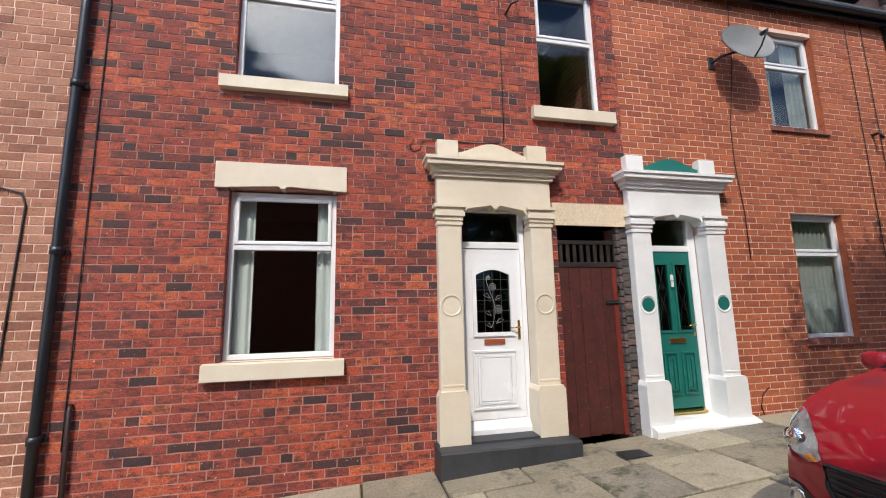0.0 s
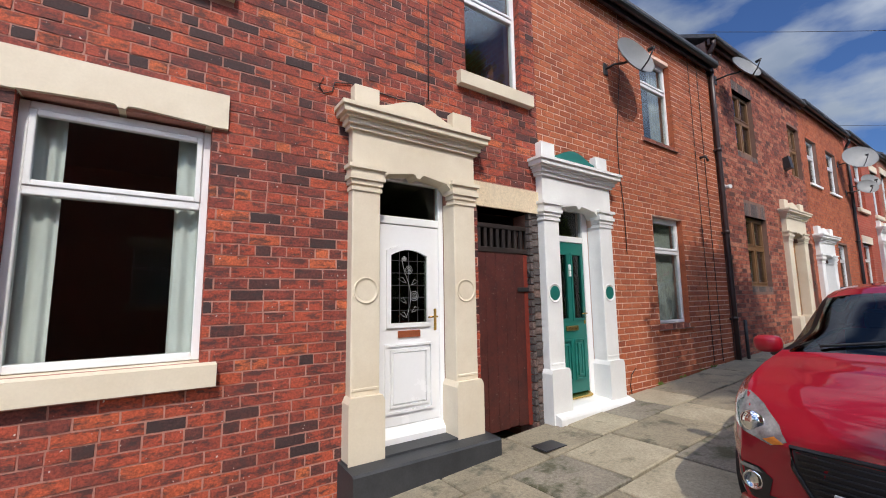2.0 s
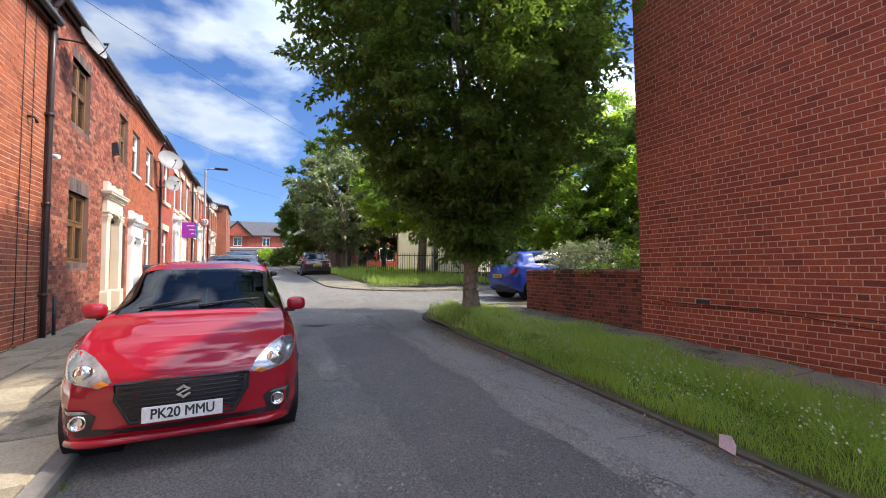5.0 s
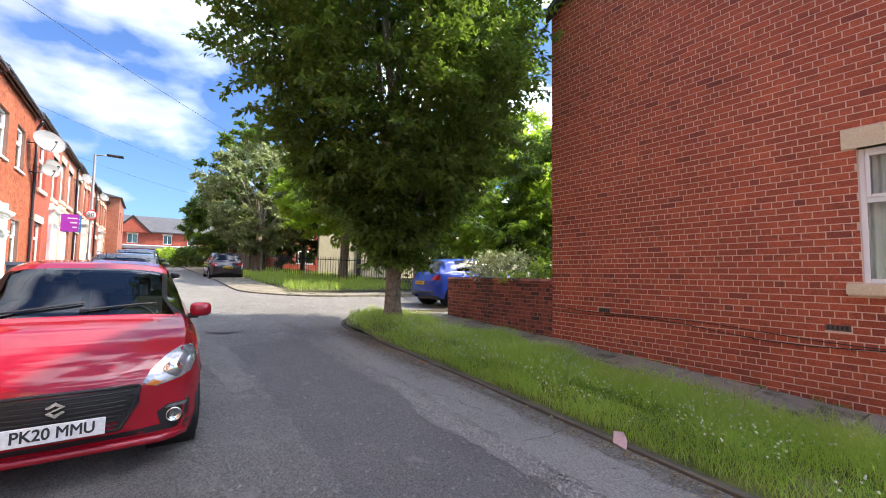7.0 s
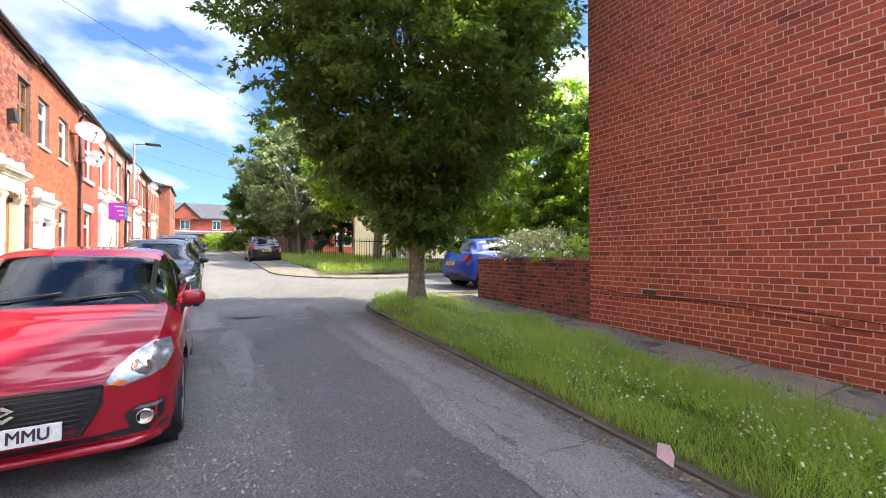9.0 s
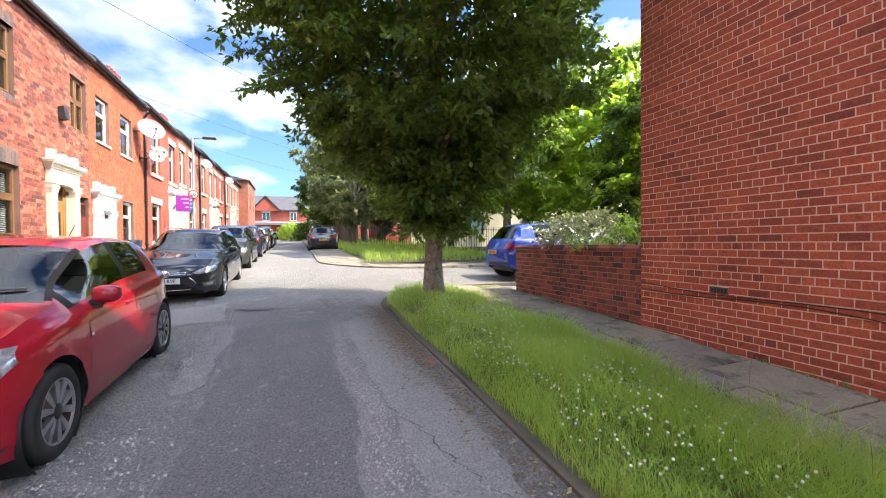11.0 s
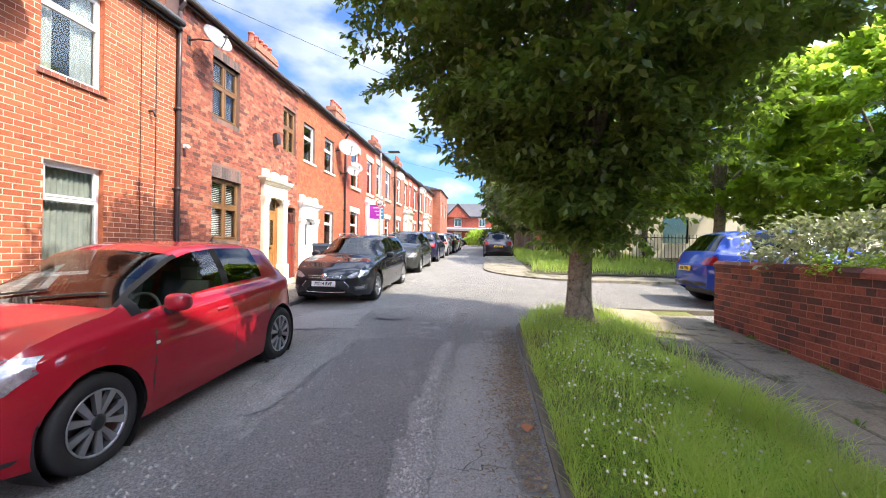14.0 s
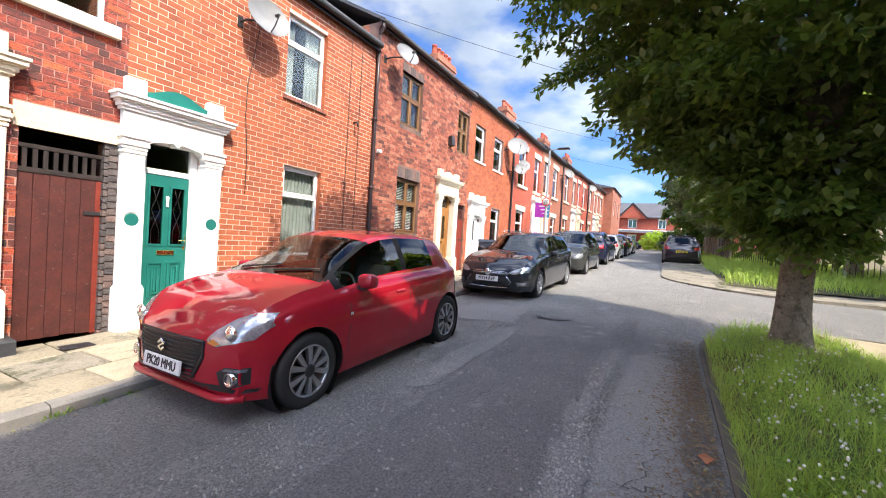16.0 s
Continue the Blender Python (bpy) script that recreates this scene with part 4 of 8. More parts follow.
pier = courses(3.335, 3.495, -0.4, 2.45, [], rb, 0.235, 0.0875, 0.013, 0)
brickwork(hpart("wall", B().box(3.33, 3.50, 0.004, 0.05, -0.4, 2.45), M["mortar_dark"], h1, "dark blue-black brick pier beside the passage"), pier, "darkb", lambda x, z: False, rb, rough=0.004)
stone_lintel(h1, -1.31, 0.0, 2.755, 3.03, M["cream"])
stone_sill(h1, -1.32, 0.0, 0.835, 1.005, M["cream"])
stone_sill(h1, -1.32, 0.0, 3.84, 3.995, M["cream"])
stone_sill(h1, 2.235, 3.38, 3.80, 3.97, M["cream"])
stone_lintel(h1, 2.42, 3.47, 2.45, 2.725, M["cream_worn"], False)
stone_lintel(h1, -1.31, 0.0, UP, EAVE - 0.08, M["cream"], False)
stone_lintel(h1, 2.235, 3.38, UP, EAVE - 0.08, M["cream"], False)
casement(h1, -1.18, -0.10, 1.01, 2.74, transom=2.15, curtains=[(-1.16, -0.95, "curtain"), (-0.31, -0.13, "curtain")], label="white plastic window with curtains in a dark room")
casement(h1, -1.19, -0.10, 3.99, UP, transom=5.05, label="white plastic upstairs window mirroring the sky")
casement(h1, 2.36, 3.25, 3.97, UP, transom=4.98, label="white plastic upstairs window over the passage")
door_surround(h1, 1.675, 0.1, M["cream"], M["cream"], M["cream"])
white_door(h1, 1.675)
hpart("doorstep", B().prism([(-0.34, -0.45), (0.25, -0.45), (0.25, 0.105), (-0.32, 0.085), (-0.34, 0.07)], 0.93, 2.44, "x").prism([(-0.155, 0.0), (0.2, 0.0), (0.2, 0.11), (-0.15, 0.11)], 0.955, 2.395, "x"), M["black_paint"], h1, "black painted doorstep")
passage_gate(h1, 2.48, 3.33, -0.05, 2.45, 1.97)
ret = B()
for k in range(31):
    ret.box(3.285, 3.332, -0.001 - 0.002 * rb.random(), 0.066, -0.25 + k * 0.0875, -0.175 + k * 0.0875, 0.003)
hpart("pier_return", ret, M["darkb"], h1, "weathered brick return beside the passage gate")["kind"] = "stuff"
roof_and_gutter(h1, -2.62, 3.50, EAVE)
shell(h1, -2.62, 3.50, -0.9, EAVE)

# house with the green door
h2 = house_root("terraced_house", "orange-red brick terraced house with white doorcase and green door", 6.13, rise(6))
h2_open = [(6.03, 7.02, 4.02, 5.56), (6.09, 7.04, 0.97, 2.72), (3.695, 4.555, -0.3, 2.64)]
w = hpart("wall", wall_slab(3.50, 8.60, -0.5, EAVE, h2_open, 0.004, 0.30), M["mortar_cream"], h2)
h2_cut = [(6.03, 7.02, 3.94, 5.56), (6.09, 7.04, 0.88, 2.72), (3.695, 4.555, -0.3, 2.64)]
brickwork(w, courses(3.50, 8.60, -0.5, EAVE, h2_cut, rb, 0.235, 0.0875, 0.014, 0), "newer", lambda x, z: 4.95 < x < 6.1 and 0.2 < z < 4.6, rb, rough=0.0008)
for z, x0, x1 in ((3.94, 5.98, 7.07), (0.89, 6.04, 7.09)):
    sl = hpart("brick_sill", B().box(x0, x1, -0.035, 0.14, z, z + 0.012), M["mortar_dark"], h2)
    brickwork(sl, [(x, x + 0.10, z + 0.004, z + 0.085, False) for x in np.arange(x0, x1 - 0.08, 0.108)], "low", lambda x, z: False, rb, 0.13)
    sl.location.y = -0.0
for hh, key, wins in ((h1, "old", h1_open[:3]), (h2, "newer", h2_open[:2])):
    for xa, xb, za, zb in wins:
        for side in (xa, xb - 0.004):
            hpart("window_reveal", B().box(side, side + 0.004, 0.0, 0.092, za, zb), M[key], hh)
casement(h2, 6.03, 7.02, 4.03, 5.56, transom=5.03, curtains=[(6.1, 6.35, "net"), (6.62, 6.98, "net")], label="white plastic upstairs window with net curtains")
casement(h2, 6.09, 7.04, 0.98, 2.72, transom=2.15, curtains=[(6.12, 7.0, "net")], label="white plastic window with a lace curtain")
door_surround(h2, 4.125, 0.05, M["white_paint"], M["green"], M["green"], 0.05, -0.03)
green_door(h2, 4.125)
hpart("doorstep", B().prism([(-0.24, -0.25), (0.25, -0.25), (0.25, 0.14), (-0.1, 0.12), (-0.225, 0.075), (-0.24, 0.05)], 3.43, 4.90, "x"), M["white_paint"], h2, "white painted doorstep")
roof_and_gutter(h2, 3.50, 8.60, EAVE)
shell(h2, 3.50, 8.60, -0.6, EAVE)
chimney(h2, 8.4, 4.2, EAVE + 1.8, EAVE + 3.6)

# neighbour beyond the black downpipe
h0 = house_root("terraced_house", "pale orange brick terraced house next door", -6.0, rise(-6))
w = hpart("wall", wall_slab(-11.0, -2.62, -1.2, EAVE, [], 0.004, 0.30), M["mortar_cream"], h0)
brickwork(w, courses(-5.2, -2.63, -1.0, EAVE, [], rb, 0.235, 0.0875, 0.013, 3), "pale", lambda x, z: x > -3.6 and z < 4, rb)
roof_and_gutter(h0, -11.0, -2.62, EAVE)
shell(h0, -11.0, -2.62, -1.4, EAVE)

# the next pair up the street
E3 = 6.66
h3 = house_root("terraced_house", "mixed orange brick terraced house with brown windows and oak door", 11.3, rise(11.3))
h3_open = [(9.74, 10.80, 4.52, 5.94), (9.76, 10.90, 1.60, 3.10), (13.08, 13.95, 4.50, 5.92), (12.12, 12.98, 0.3, 2.99), (13.30, 13.97, 0.3, 2.76)]
w = hpart("wall", wall_slab(8.66, 14.05, -0.4, E3, h3_open, 0.004, 0.30), M["mortar_dark"], h3)
h3_cut = h3_open + [(9.76, 10.90, 3.10, 3.39), (9.76, 10.90, 1.48, 1.60), (9.74, 10.80, 5.94, 6.16), (9.74, 10.80, 4.41, 4.52)]
brickwork(w, courses(8.66, 14.05, -0.4, E3, h3_cut, rb, 0.235, 0.0875, 0.013, 4), "mixed", lambda x, z: 8.7 < x < 9.7 and 0.3 < z < 3.4, rb, rough=0.002)
for x0, x1, z0, z1 in ((9.76, 10.90, 3.10, 3.39), (9.74, 10.80, 5.94, 6.16), (9.76, 10.90, 1.48, 1.60), (9.74, 10.80, 4.41, 4.52)):
    sl = hpart("soldier_course", B().box(x0, x1, 0.001, 0.29, z0, z1), M["mortar_dark"], h3)
    brickwork(sl, [(x, x + 0.078, z0 + 0.004, z1 - 0.004, False) for x in np.arange(x0 + 0.004, x1 - 0.05, 0.088)], "darkb", lambda x, z: False, rb, 0.02)
for x0, x1, z0, z1 in h3_open[:3]:
    wn_ = casement(h3, x0, x1, z0, z1, transom=z0 + (z1 - z0) * 0.56, frame_mat="brown_frame", mullion=(x0 + x1) / 2, w=0.06, label="brown framed window with pale blinds")
    blinds(wn_, x0 + 0.08, x1 - 0.08, z0 + 0.05, z1 - 0.05)
door_surround(h3, 12.55, 0.4, M["cream"], M["cream"], M["cream"], 0.45, 0.30)
plain_door(h3, 12.55, 0.42, M["oak"])
hpart("doorstep", B().box(11.85, 13.25, -0.3, 0.2, 0.1, 0.42, 0.01), M["flag"], h3)
passage_gate(h3, 13.30, 13.97, 0.40, 2.76, 2.25, ("gate_red", "gate_red", "gate"))
roof_and_gutter(h3, 8.60, 14.05, E3, gutter="pipe_brown")
shell(h3, 8.66, 14.05, -0.4, E3)

h4 = house_root("terraced_house", "brown-red brick terraced house with white windows and doorcase", 16.3, rise(16.3))
h4_open = [(14.53, 15.45, 4.54, 5.86), (16.36, 17.38, 4.52, 5.84), (16.45, 17.42, 1.55, 2.92), (14.49, 15.35, 0.4, 2.55)]
w = hpart("wall", wall_slab(14.05, 18.6, 0.0, E3 + 0.1, h4_open, 0.004, 0.30), M["mortar_dark"], h4)
brickwork(w, courses(14.05, 18.6, 0.0, E3 + 0.1, h4_open, rb, 0.235, 0.0875, 0.012, 3), "newer", lambda x, z: False, rb)
for x0, x1, z0, z1 in h4_open[:3]:
    casement(h4, x0, x1, z0, z1, transom=z0 + (z1 - z0) * 0.62, curtains=[(x0 + 0.05, x0 + 0.3, "curtain")], label="white plastic window")
    stone_sill(h4, x0 - 0.05, x1 + 0.05, z0 - 0.08, z0, M["white_paint"], 0.05)
door_surround(h4, 14.92, 0.5, M["white_paint"], M["white_paint"], M["white_paint"], 0.5, -0.14)
plain_door(h4, 14.92, 0.44, M["upvc"])
roof_and_gutter(h4, 14.05, 18.6, E3 + 0.1)
shell(h4, 14.05, 18.6, 0, E3 + 0.1)
chimney(h4, 18.3, 3.9, E3 + 1.7, E3 + 3.6, 5, 1.8)

# the rest of the row, uphill
x = 18.62
k = 0
while x < 45:
    base = rise(x + 2.8)
    ev = base + 6.1
    wd = 4.9
    root = house_root("terraced_house", "red brick terraced house with cream stone heads and sills", x + wd / 2, base)
    left = k % 2 == 0
    cxd = x + (3.95 if left else 0.95)
    wx = x + (0.9 if left else 2.5)
    opens = [(wx, wx + 1.2, base + 0.75, base + 2.35), (wx, wx + 1.2, base + 3.6, base + 5.35), (cxd - 0.5, cxd + 0.5, base + 3.6, base + 5.35), (cxd - 0.43, cxd + 0.43, base - 0.1, base + 2.64)]
    hpart("wall", wall_slab(x, x + wd, base - 0.6, ev, opens, 0.0, 0.30), M["far_a" if k % 3 else "far_b"], root)
    for o in opens[:3]:
        casement(root, *o, transom=o[2] + (o[3] - o[2]) * 0.62, curtains=[(o[0] + 0.05, o[0] + 0.35, "curtain")])
        stone_lintel(root, o[0] - 0.12, o[1] + 0.12, o[3], o[3] + 0.26, M["cream"], False)
        stone_sill(root, o[0] - 0.12, o[1] + 0.12, o[2] - 0.15, o[2], M["cream"])
    door_surround(root, cxd, base, M["cream" if k % 2 else "white_paint"], M["cream"], M["cream"], base + 0.3, base - 0.05)
    plain_door(root, cxd, base + 0.02, M["oak" if k % 4 == 1 else "upvc"])
    roof_and_gutter(root, x, x + wd, ev)
    shell(root, x, x + wd, base - 0.6, ev)
    if not left:
        chimney(root, x + wd, 4.2, ev + 1.6, ev + 3.9, 5, 1.9)
    x += wd
    k += 1
END_X = x
base = rise(x + 4)
root = house_root("corner_house", "brown brick corner building closing the terrace", x + 4, base, "")
opens = [(x + 1.5, x + 2.7, base + 3.6, base + 5.3), (x + 5, x + 6.2, base + 3.6, base + 5.3)]
hpart("wall", wall_slab(x, x + 8, base - 0.8, base + 6.5, opens, -0.9, -0.6).box(x, x + 0.3, -0.6, 8, base - 0.8, base + 6.5), M["far_a"], root)
for o in opens:
    f = casement(root, *o, y=-0.8, room=False)
hpart("roof", B().prism([(-1.1, base + 6.5), (3.6, base + 7.6), (8.4, base + 6.5)], x - 0.3, x + 8.3, "x"), M["slate"], root)

# brick house across the street, its gable end to the road
h9 = thing("end_terrace_house", "red brick end house with a blank gable wall and one window", "house", pose(4.42, -10.21, 0.0, 0, 0, 180))
GW, GE, GA = 10.2, 7.0, 9.9


def gable_top(x):
    return GE + (GA - GE) * (1 - abs(x - GW / 2) / (GW / 2))


g_open = [(4.52, 5.52, 1.38, 2.98)]
slab = wall_slab(0, GW, -0.7, GE, g_open, 0.004, 0.30)
slab.prism([(0, GE), (GW, GE), (GW / 2, GA)], 0.004, 0.30)
w = part("wall", slab, M["mortar_side"], h9)
bk = courses(0.0, GW, -0.7, GA, [(4.52, 5.52, 1.38, 2.98), (4.39, 5.65, 2.98, 3.22), (4.39, 5.65, 1.25, 1.38), (1.06, 1.30, 0.77, 0.86), (4.17, 4.42, 0.80, 0.89)], rb, 0.235, 0.0875, 0.013, 4,
             keep=lambda a, c, za, zb: zb < min(gable_top(a), gable_top(c)))
brickwork(w, bk, "side", lambda x, z: 0.6 < x < 4.4 and -0.2 < z < 2.0, rb, rough=0.001)
part("lintel", B().box(4.39, 5.65, -0.02, 0.29, 2.98, 3.22, 0.005), M["cream_worn"], h9)
part("window_sill", B().prism([(-0.07, 1.25), (0.12, 1.25), (0.12, 1.38), (-0.07, 1.36)], 4.39, 5.65, "x"), M["cream_worn"], h9)
casement(h9, 4.52, 5.52, 1.38, 2.98, transom=2.36, curtains=[(4.56, 5.48, "curtain")])
for vx, vz in ((1.06, 0.775), (4.17, 0.805)):
    vb = B().box(vx, vx + 0.235, 0.0, 0.05, vz, vz + 0.0775)
    vo = part("air_brick", vb, M["darkb"], w, "dark perforated air brick")
    # solid dark bars paint the shade of the open slots
    for j in range(5):
        part("vent_slot", B().box(vx + 0.02 + j * 0.042, vx + 0.045 + j * 0.042, -0.003, 0.01, vz + 0.015, vz + 0.062), M["dark_wood_and_shade"], vo)
rf = B()
for sgn in (0, 1):
    xa, xb = (0 - 0.06, GW / 2) if sgn == 0 else (GW + 0.06, GW / 2)
    za = GE - 0.02
    rf.add([(xa, -0.12, za), (xb, -0.12, GA + 0.02), (xb, 9.5, GA + 0.02), (xa, 9.5, za), (xa, -0.12, za + 0.12), (xb, -0.12, GA + 0.16), (xb, 9.5, GA + 0.16), (xa, 9.5, za + 0.12)],
           [(0, 1, 2, 3), (4, 7, 6, 5), (0, 4, 5, 1), (3, 2, 6, 7), (0, 3, 7, 4), (1, 5, 6, 2)])
part("roof", rf, M["slate"], h9)
part("bargeboard", B().prism([(-0.06, GE - 0.19), (GW / 2, GA - 0.17), (GW + 0.06, GE - 0.19), (GW + 0.06, GE - 0.02), (GW / 2, GA + 0.02), (-0.06, GE - 0.02)], -0.11, -0.06), M["dark_wood_and_shade"], h9)
part("side_wall", B().box(0, 0.3, 0.30, 9.3, -0.7, GE).box(GW - 0.3, GW, 0.30, 9.3, -0.7, GE).box(0.3, GW - 0.3, 9.0, 9.3, -0.7, GE), M["far_b"], h9)
gc = B()
for off in (0.0, 0.06):
    gc.tube([(0.03 + k * 0.5, -0.02, 0.82 - off * (1 + 0.5 * math.sin(k)) - 0.03 * math.sin(k * 0.9 + off * 30) - 0.016 * k) for k in range(18)], 0.0065, 6)
thing("wall_cable", "black cable sagging along the gable wall", "cable", pose(4.42, -10.21, 0.0, 0, 0, 180), b=gc, mat=M["cable"])

# garden wall beyond the gable
gw = thing("garden_wall", "low weathered red brick garden wall with curved coping", "wall", pose(8.04, -10.21, 0.0, 0, 0, 180))
wz = 1.26
gb = part("wall", B().box(0, 3.615, 0.004, 0.225, -0.5, wz).box(0.007, 0.225, 0.225, 7.0, -0.5, wz), M["mortar_old"], gw)
brickwork(gb, courses(0, 3.615, -0.4, wz, [], rb, 0.235, 0.0875, 0.013, 3), "low", lambda x, z: True, rb, rough=0.002)
side = part("wall", B().box(-0.001, 0.003, 0.24, 7.0, -0.4, wz), M["far_b"], gw)
for k in range(12):
    part("coping_stone", B().prism([(-0.03, wz), (0.255, wz), (0.255, wz + 0.05), (0.20, wz + 0.10), (0.03, wz + 0.10), (-0.03, wz + 0.05)], k * 0.3 + 0.003, k * 0.3 + 0.297, "x"), M["low_one"], gw)
part("coping_run", B().box(-0.03, 0.255, 0.26, 7.0, wz, wz + 0.08, 0.02), M["low"], gw)


# ---- ground ----
def sheet(x0, x1, y0, y1, nx, ny, zf, wob=0.0):
    rows = []
    for i in range(nx + 1):
        xx = x0 + (x1 - x0) * i / nx
        rows.append([(xx, y0 + (y1 - y0) * j / ny, zf(xx, y0 + (y1 - y0) * j / ny) + wob * noise.noise((xx * 0.9, (y0 + (y1 - y0) * j / ny) * 0.9, 0))) for j in range(ny + 1)])
    return B().grid(rows)


def smooth_step(a, b, v):
    t = max(0.0, min(1.0, (v - a) / (b - a)))
    return t * t * (3 - 2 * t)


# one sheet of rough ground to the horizon, below everything else
xs = [-900, -300, -100, -40, -20, -12, -6, 0, 6, 12, 20, 30, 45, 60, 80, 105, 150, 300, 900]
ys = [-900, -300, -100, -60, -30, -20, -14, -11, -8, -4, 0, 10, 30, 100, 300, 900]
thing("ground", "rough dry ground and far grass", "ground", kind="structure", mat=M["soil"],
      b=B().grid([[(xx, yy, rise(min(max(xx, -60), 130)) - 0.22) for yy in ys] for xx in xs]))

# street and side street
rd = sheet(-14, 62, -6.95, -2.20, 140, 14, road_z, 0.012)
rd.grid([[(xx, yy, rise(xx) + 0.09 - 0.012 * min(6, -6.9 - yy) * (0 if yy > -7 else 1) + 0.008 * noise.noise((xx, yy, 3))) for yy in np.linspace(-6.9, -46, 40)] for xx in np.linspace(7.6, 17.5, 24)])
rd.grid([[(xx, yy, rise(62) + 0.02) for yy in (-40, -6.9, -2.2, 30)] for xx in (61.99, 64, 68)])
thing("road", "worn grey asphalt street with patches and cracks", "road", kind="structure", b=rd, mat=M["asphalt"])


def lay_patch(name, label, mat, outline, z=0.006, sub=10):
    """A flat repair that follows the road's camber; the outline is (x, y) corners."""
    bm = bmesh.new()
    bm.faces.new([bm.verts.new((a, c, 0)) for a, c in outline])
    bmesh.ops.triangulate(bm, faces=bm.faces[:])
    bmesh.ops.subdivide_edges(bm, edges=bm.edges[:], cuts=5, use_grid_fill=True)
    for p in bm.verts:
        p.co.z = road_z(p.co.x, p.co.y) + 0.012 * noise.noise((p.co.x * 0.9, p.co.y * 0.9, 0)) + z
    return thing(name, label, "road repair", kind="structure", b=B().take(bm, True), mat=mat)


def ragged(pts, rnd, amp=0.05, n=8):
    out = []
    for (xa, ya), (xb, yb) in zip(pts, pts[1:] + pts[:1]):
        for k in range(n):
            t = k / n
            out.append((xa + (xb - xa) * t + rnd.uniform(-amp, amp), ya + (yb - ya) * t + rnd.uniform(-amp, amp)))
    return out


rg = random.Random(7)
def lay_strip(name, label, mat, xa, xb, ya, yb, z, amp=0.035):
    """A strip of repair or wear along the street, with uneven edges."""
    rows, e0, e1 = [], 0.0, 0.0
    n = int((xb - xa) / 0.07) + 2
    for i in range(n + 1):
        xx = xa + (xb - xa) * i / n
        e0, e1 = e0 * 0.7 + rg.uniform(-amp, amp) * 0.8, e1 * 0.7 + rg.uniform(-amp, amp) * 0.8
        end = min(1.0, i / 2 + 0.3, (n - i) / 2 + 0.3)
        mid = (ya + yb) / 2
        ea, eb = mid + (ya + e0 - mid) * end, mid + (yb + e1 - mid) * end
        rows.append([(xx + rg.uniform(-0.02, 0.02), ea + (eb - ea) * k / 5, road_z(xx, ea + (eb - ea) * k / 5) + 0.012 * noise.noise((xx * 0.9, (ea + (eb - ea) * k / 5) * 0.9, 0)) + z - (0.004 if k in (0, 5) else 0)) for k in range(6)])
    return thing(name, label, "road repair", kind="structure", b=B().grid(rows), mat=mat)


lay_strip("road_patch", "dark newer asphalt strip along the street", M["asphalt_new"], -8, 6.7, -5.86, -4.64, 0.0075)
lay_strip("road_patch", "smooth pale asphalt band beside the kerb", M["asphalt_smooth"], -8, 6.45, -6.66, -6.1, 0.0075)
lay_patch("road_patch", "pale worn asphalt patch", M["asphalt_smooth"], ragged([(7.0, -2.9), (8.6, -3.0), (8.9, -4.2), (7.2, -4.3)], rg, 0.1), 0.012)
for xa, xb, ya, yb in ((-8, 0.9, -6.08, -5.84), (1.0, 3.9, -6.12, -5.84), (3.9, 6.5, -6.02, -5.83), (4.1, 6.9, -4.56, -4.22)):
    lay_strip("gravel_strip", "rough strip of loose stony asphalt", M["gravel"], xa, xb, ya, yb, 0.0125, 0.05)
# loose chips of stone along the worn strips
ch = B()
for k in range(15000):
    ya, yb = rg.choice(((-6.0, 0.07), (-6.0, 0.10), (-4.35, 0.16), (-3.95, 0.2), (-6.55, 0.25), (-5.2, 0.5)))
    cx_, cy_ = rg.uniform(-3, 8.5), rg.gauss(ya, yb)
    if not -6.85 < cy_ < -2.3:
        continue
    r_, a_ = rg.choice((0.005, 0.006, 0.008, 0.010, 0.013)) * rg.uniform(0.8, 1.2), rg.uniform(0, 6.28)
    z_ = road_z(cx_, cy_) + 0.012 * noise.noise((cx_ * 0.9, cy_ * 0.9, 0)) + 0.012
    vs_ = [(cx_ + r_ * math.cos(a_ + q * 1.57) * rg.uniform(0.7, 1.3), cy_ + r_ * math.sin(a_ + q * 1.57) * rg.uniform(0.7, 1.3), z_) for q in range(4)]
    ch.add(vs_ + [(cx_ + rg.uniform(-0.3, 0.3) * r_, cy_ + rg.uniform(-0.3, 0.3) * r_, z_ + r_ * 0.9)], [(0, 1, 4), (1, 2, 4), (2, 3, 4), (3, 0, 4)])
thing("stone_chips", "loose pale stone chips on the asphalt", "gravel", kind="stuff", b=ch, mat=M["chips"])
lt = B()
for k in range(4200):
    cx_ = rg.uniform(-3, 8.0) if k < 1800 else rg.gauss(5.2, 1.1)
    cy_ = -6.86 + abs(rg.gauss(0, 0.13 if k < 1800 else 0.22))
    if cx_ > 7.4:
        continue
    z_, a_, r_ = road_z(cx_, cy_) + 0.014, rg.uniform(0, 6.28), rg.uniform(0.007, 0.030)
    w_ = r_ * rg.uniform(0.15, 0.5)
    dx_, dy_ = math.cos(a_), math.sin(a_)
    lt.add([(cx_ - dx_ * r_, cy_ - dy_ * r_, z_), (cx_ + dy_ * w_, cy_ - dx_ * w_, z_ + 0.003), (cx_ + dx_ * r_, cy_ + dy_ * r_, z_ + rg.uniform(0, 0.01)), (cx_ - dy_ * w_, cy_ + dx_ * w_, z_ + 0.004)], [(0, 1, 2), (0, 2, 3)])
thing("leaf_litter", "dry brown leaf litter and twigs along the kerb", "litter", kind="stuff", b=lt, mat=M["litter"])
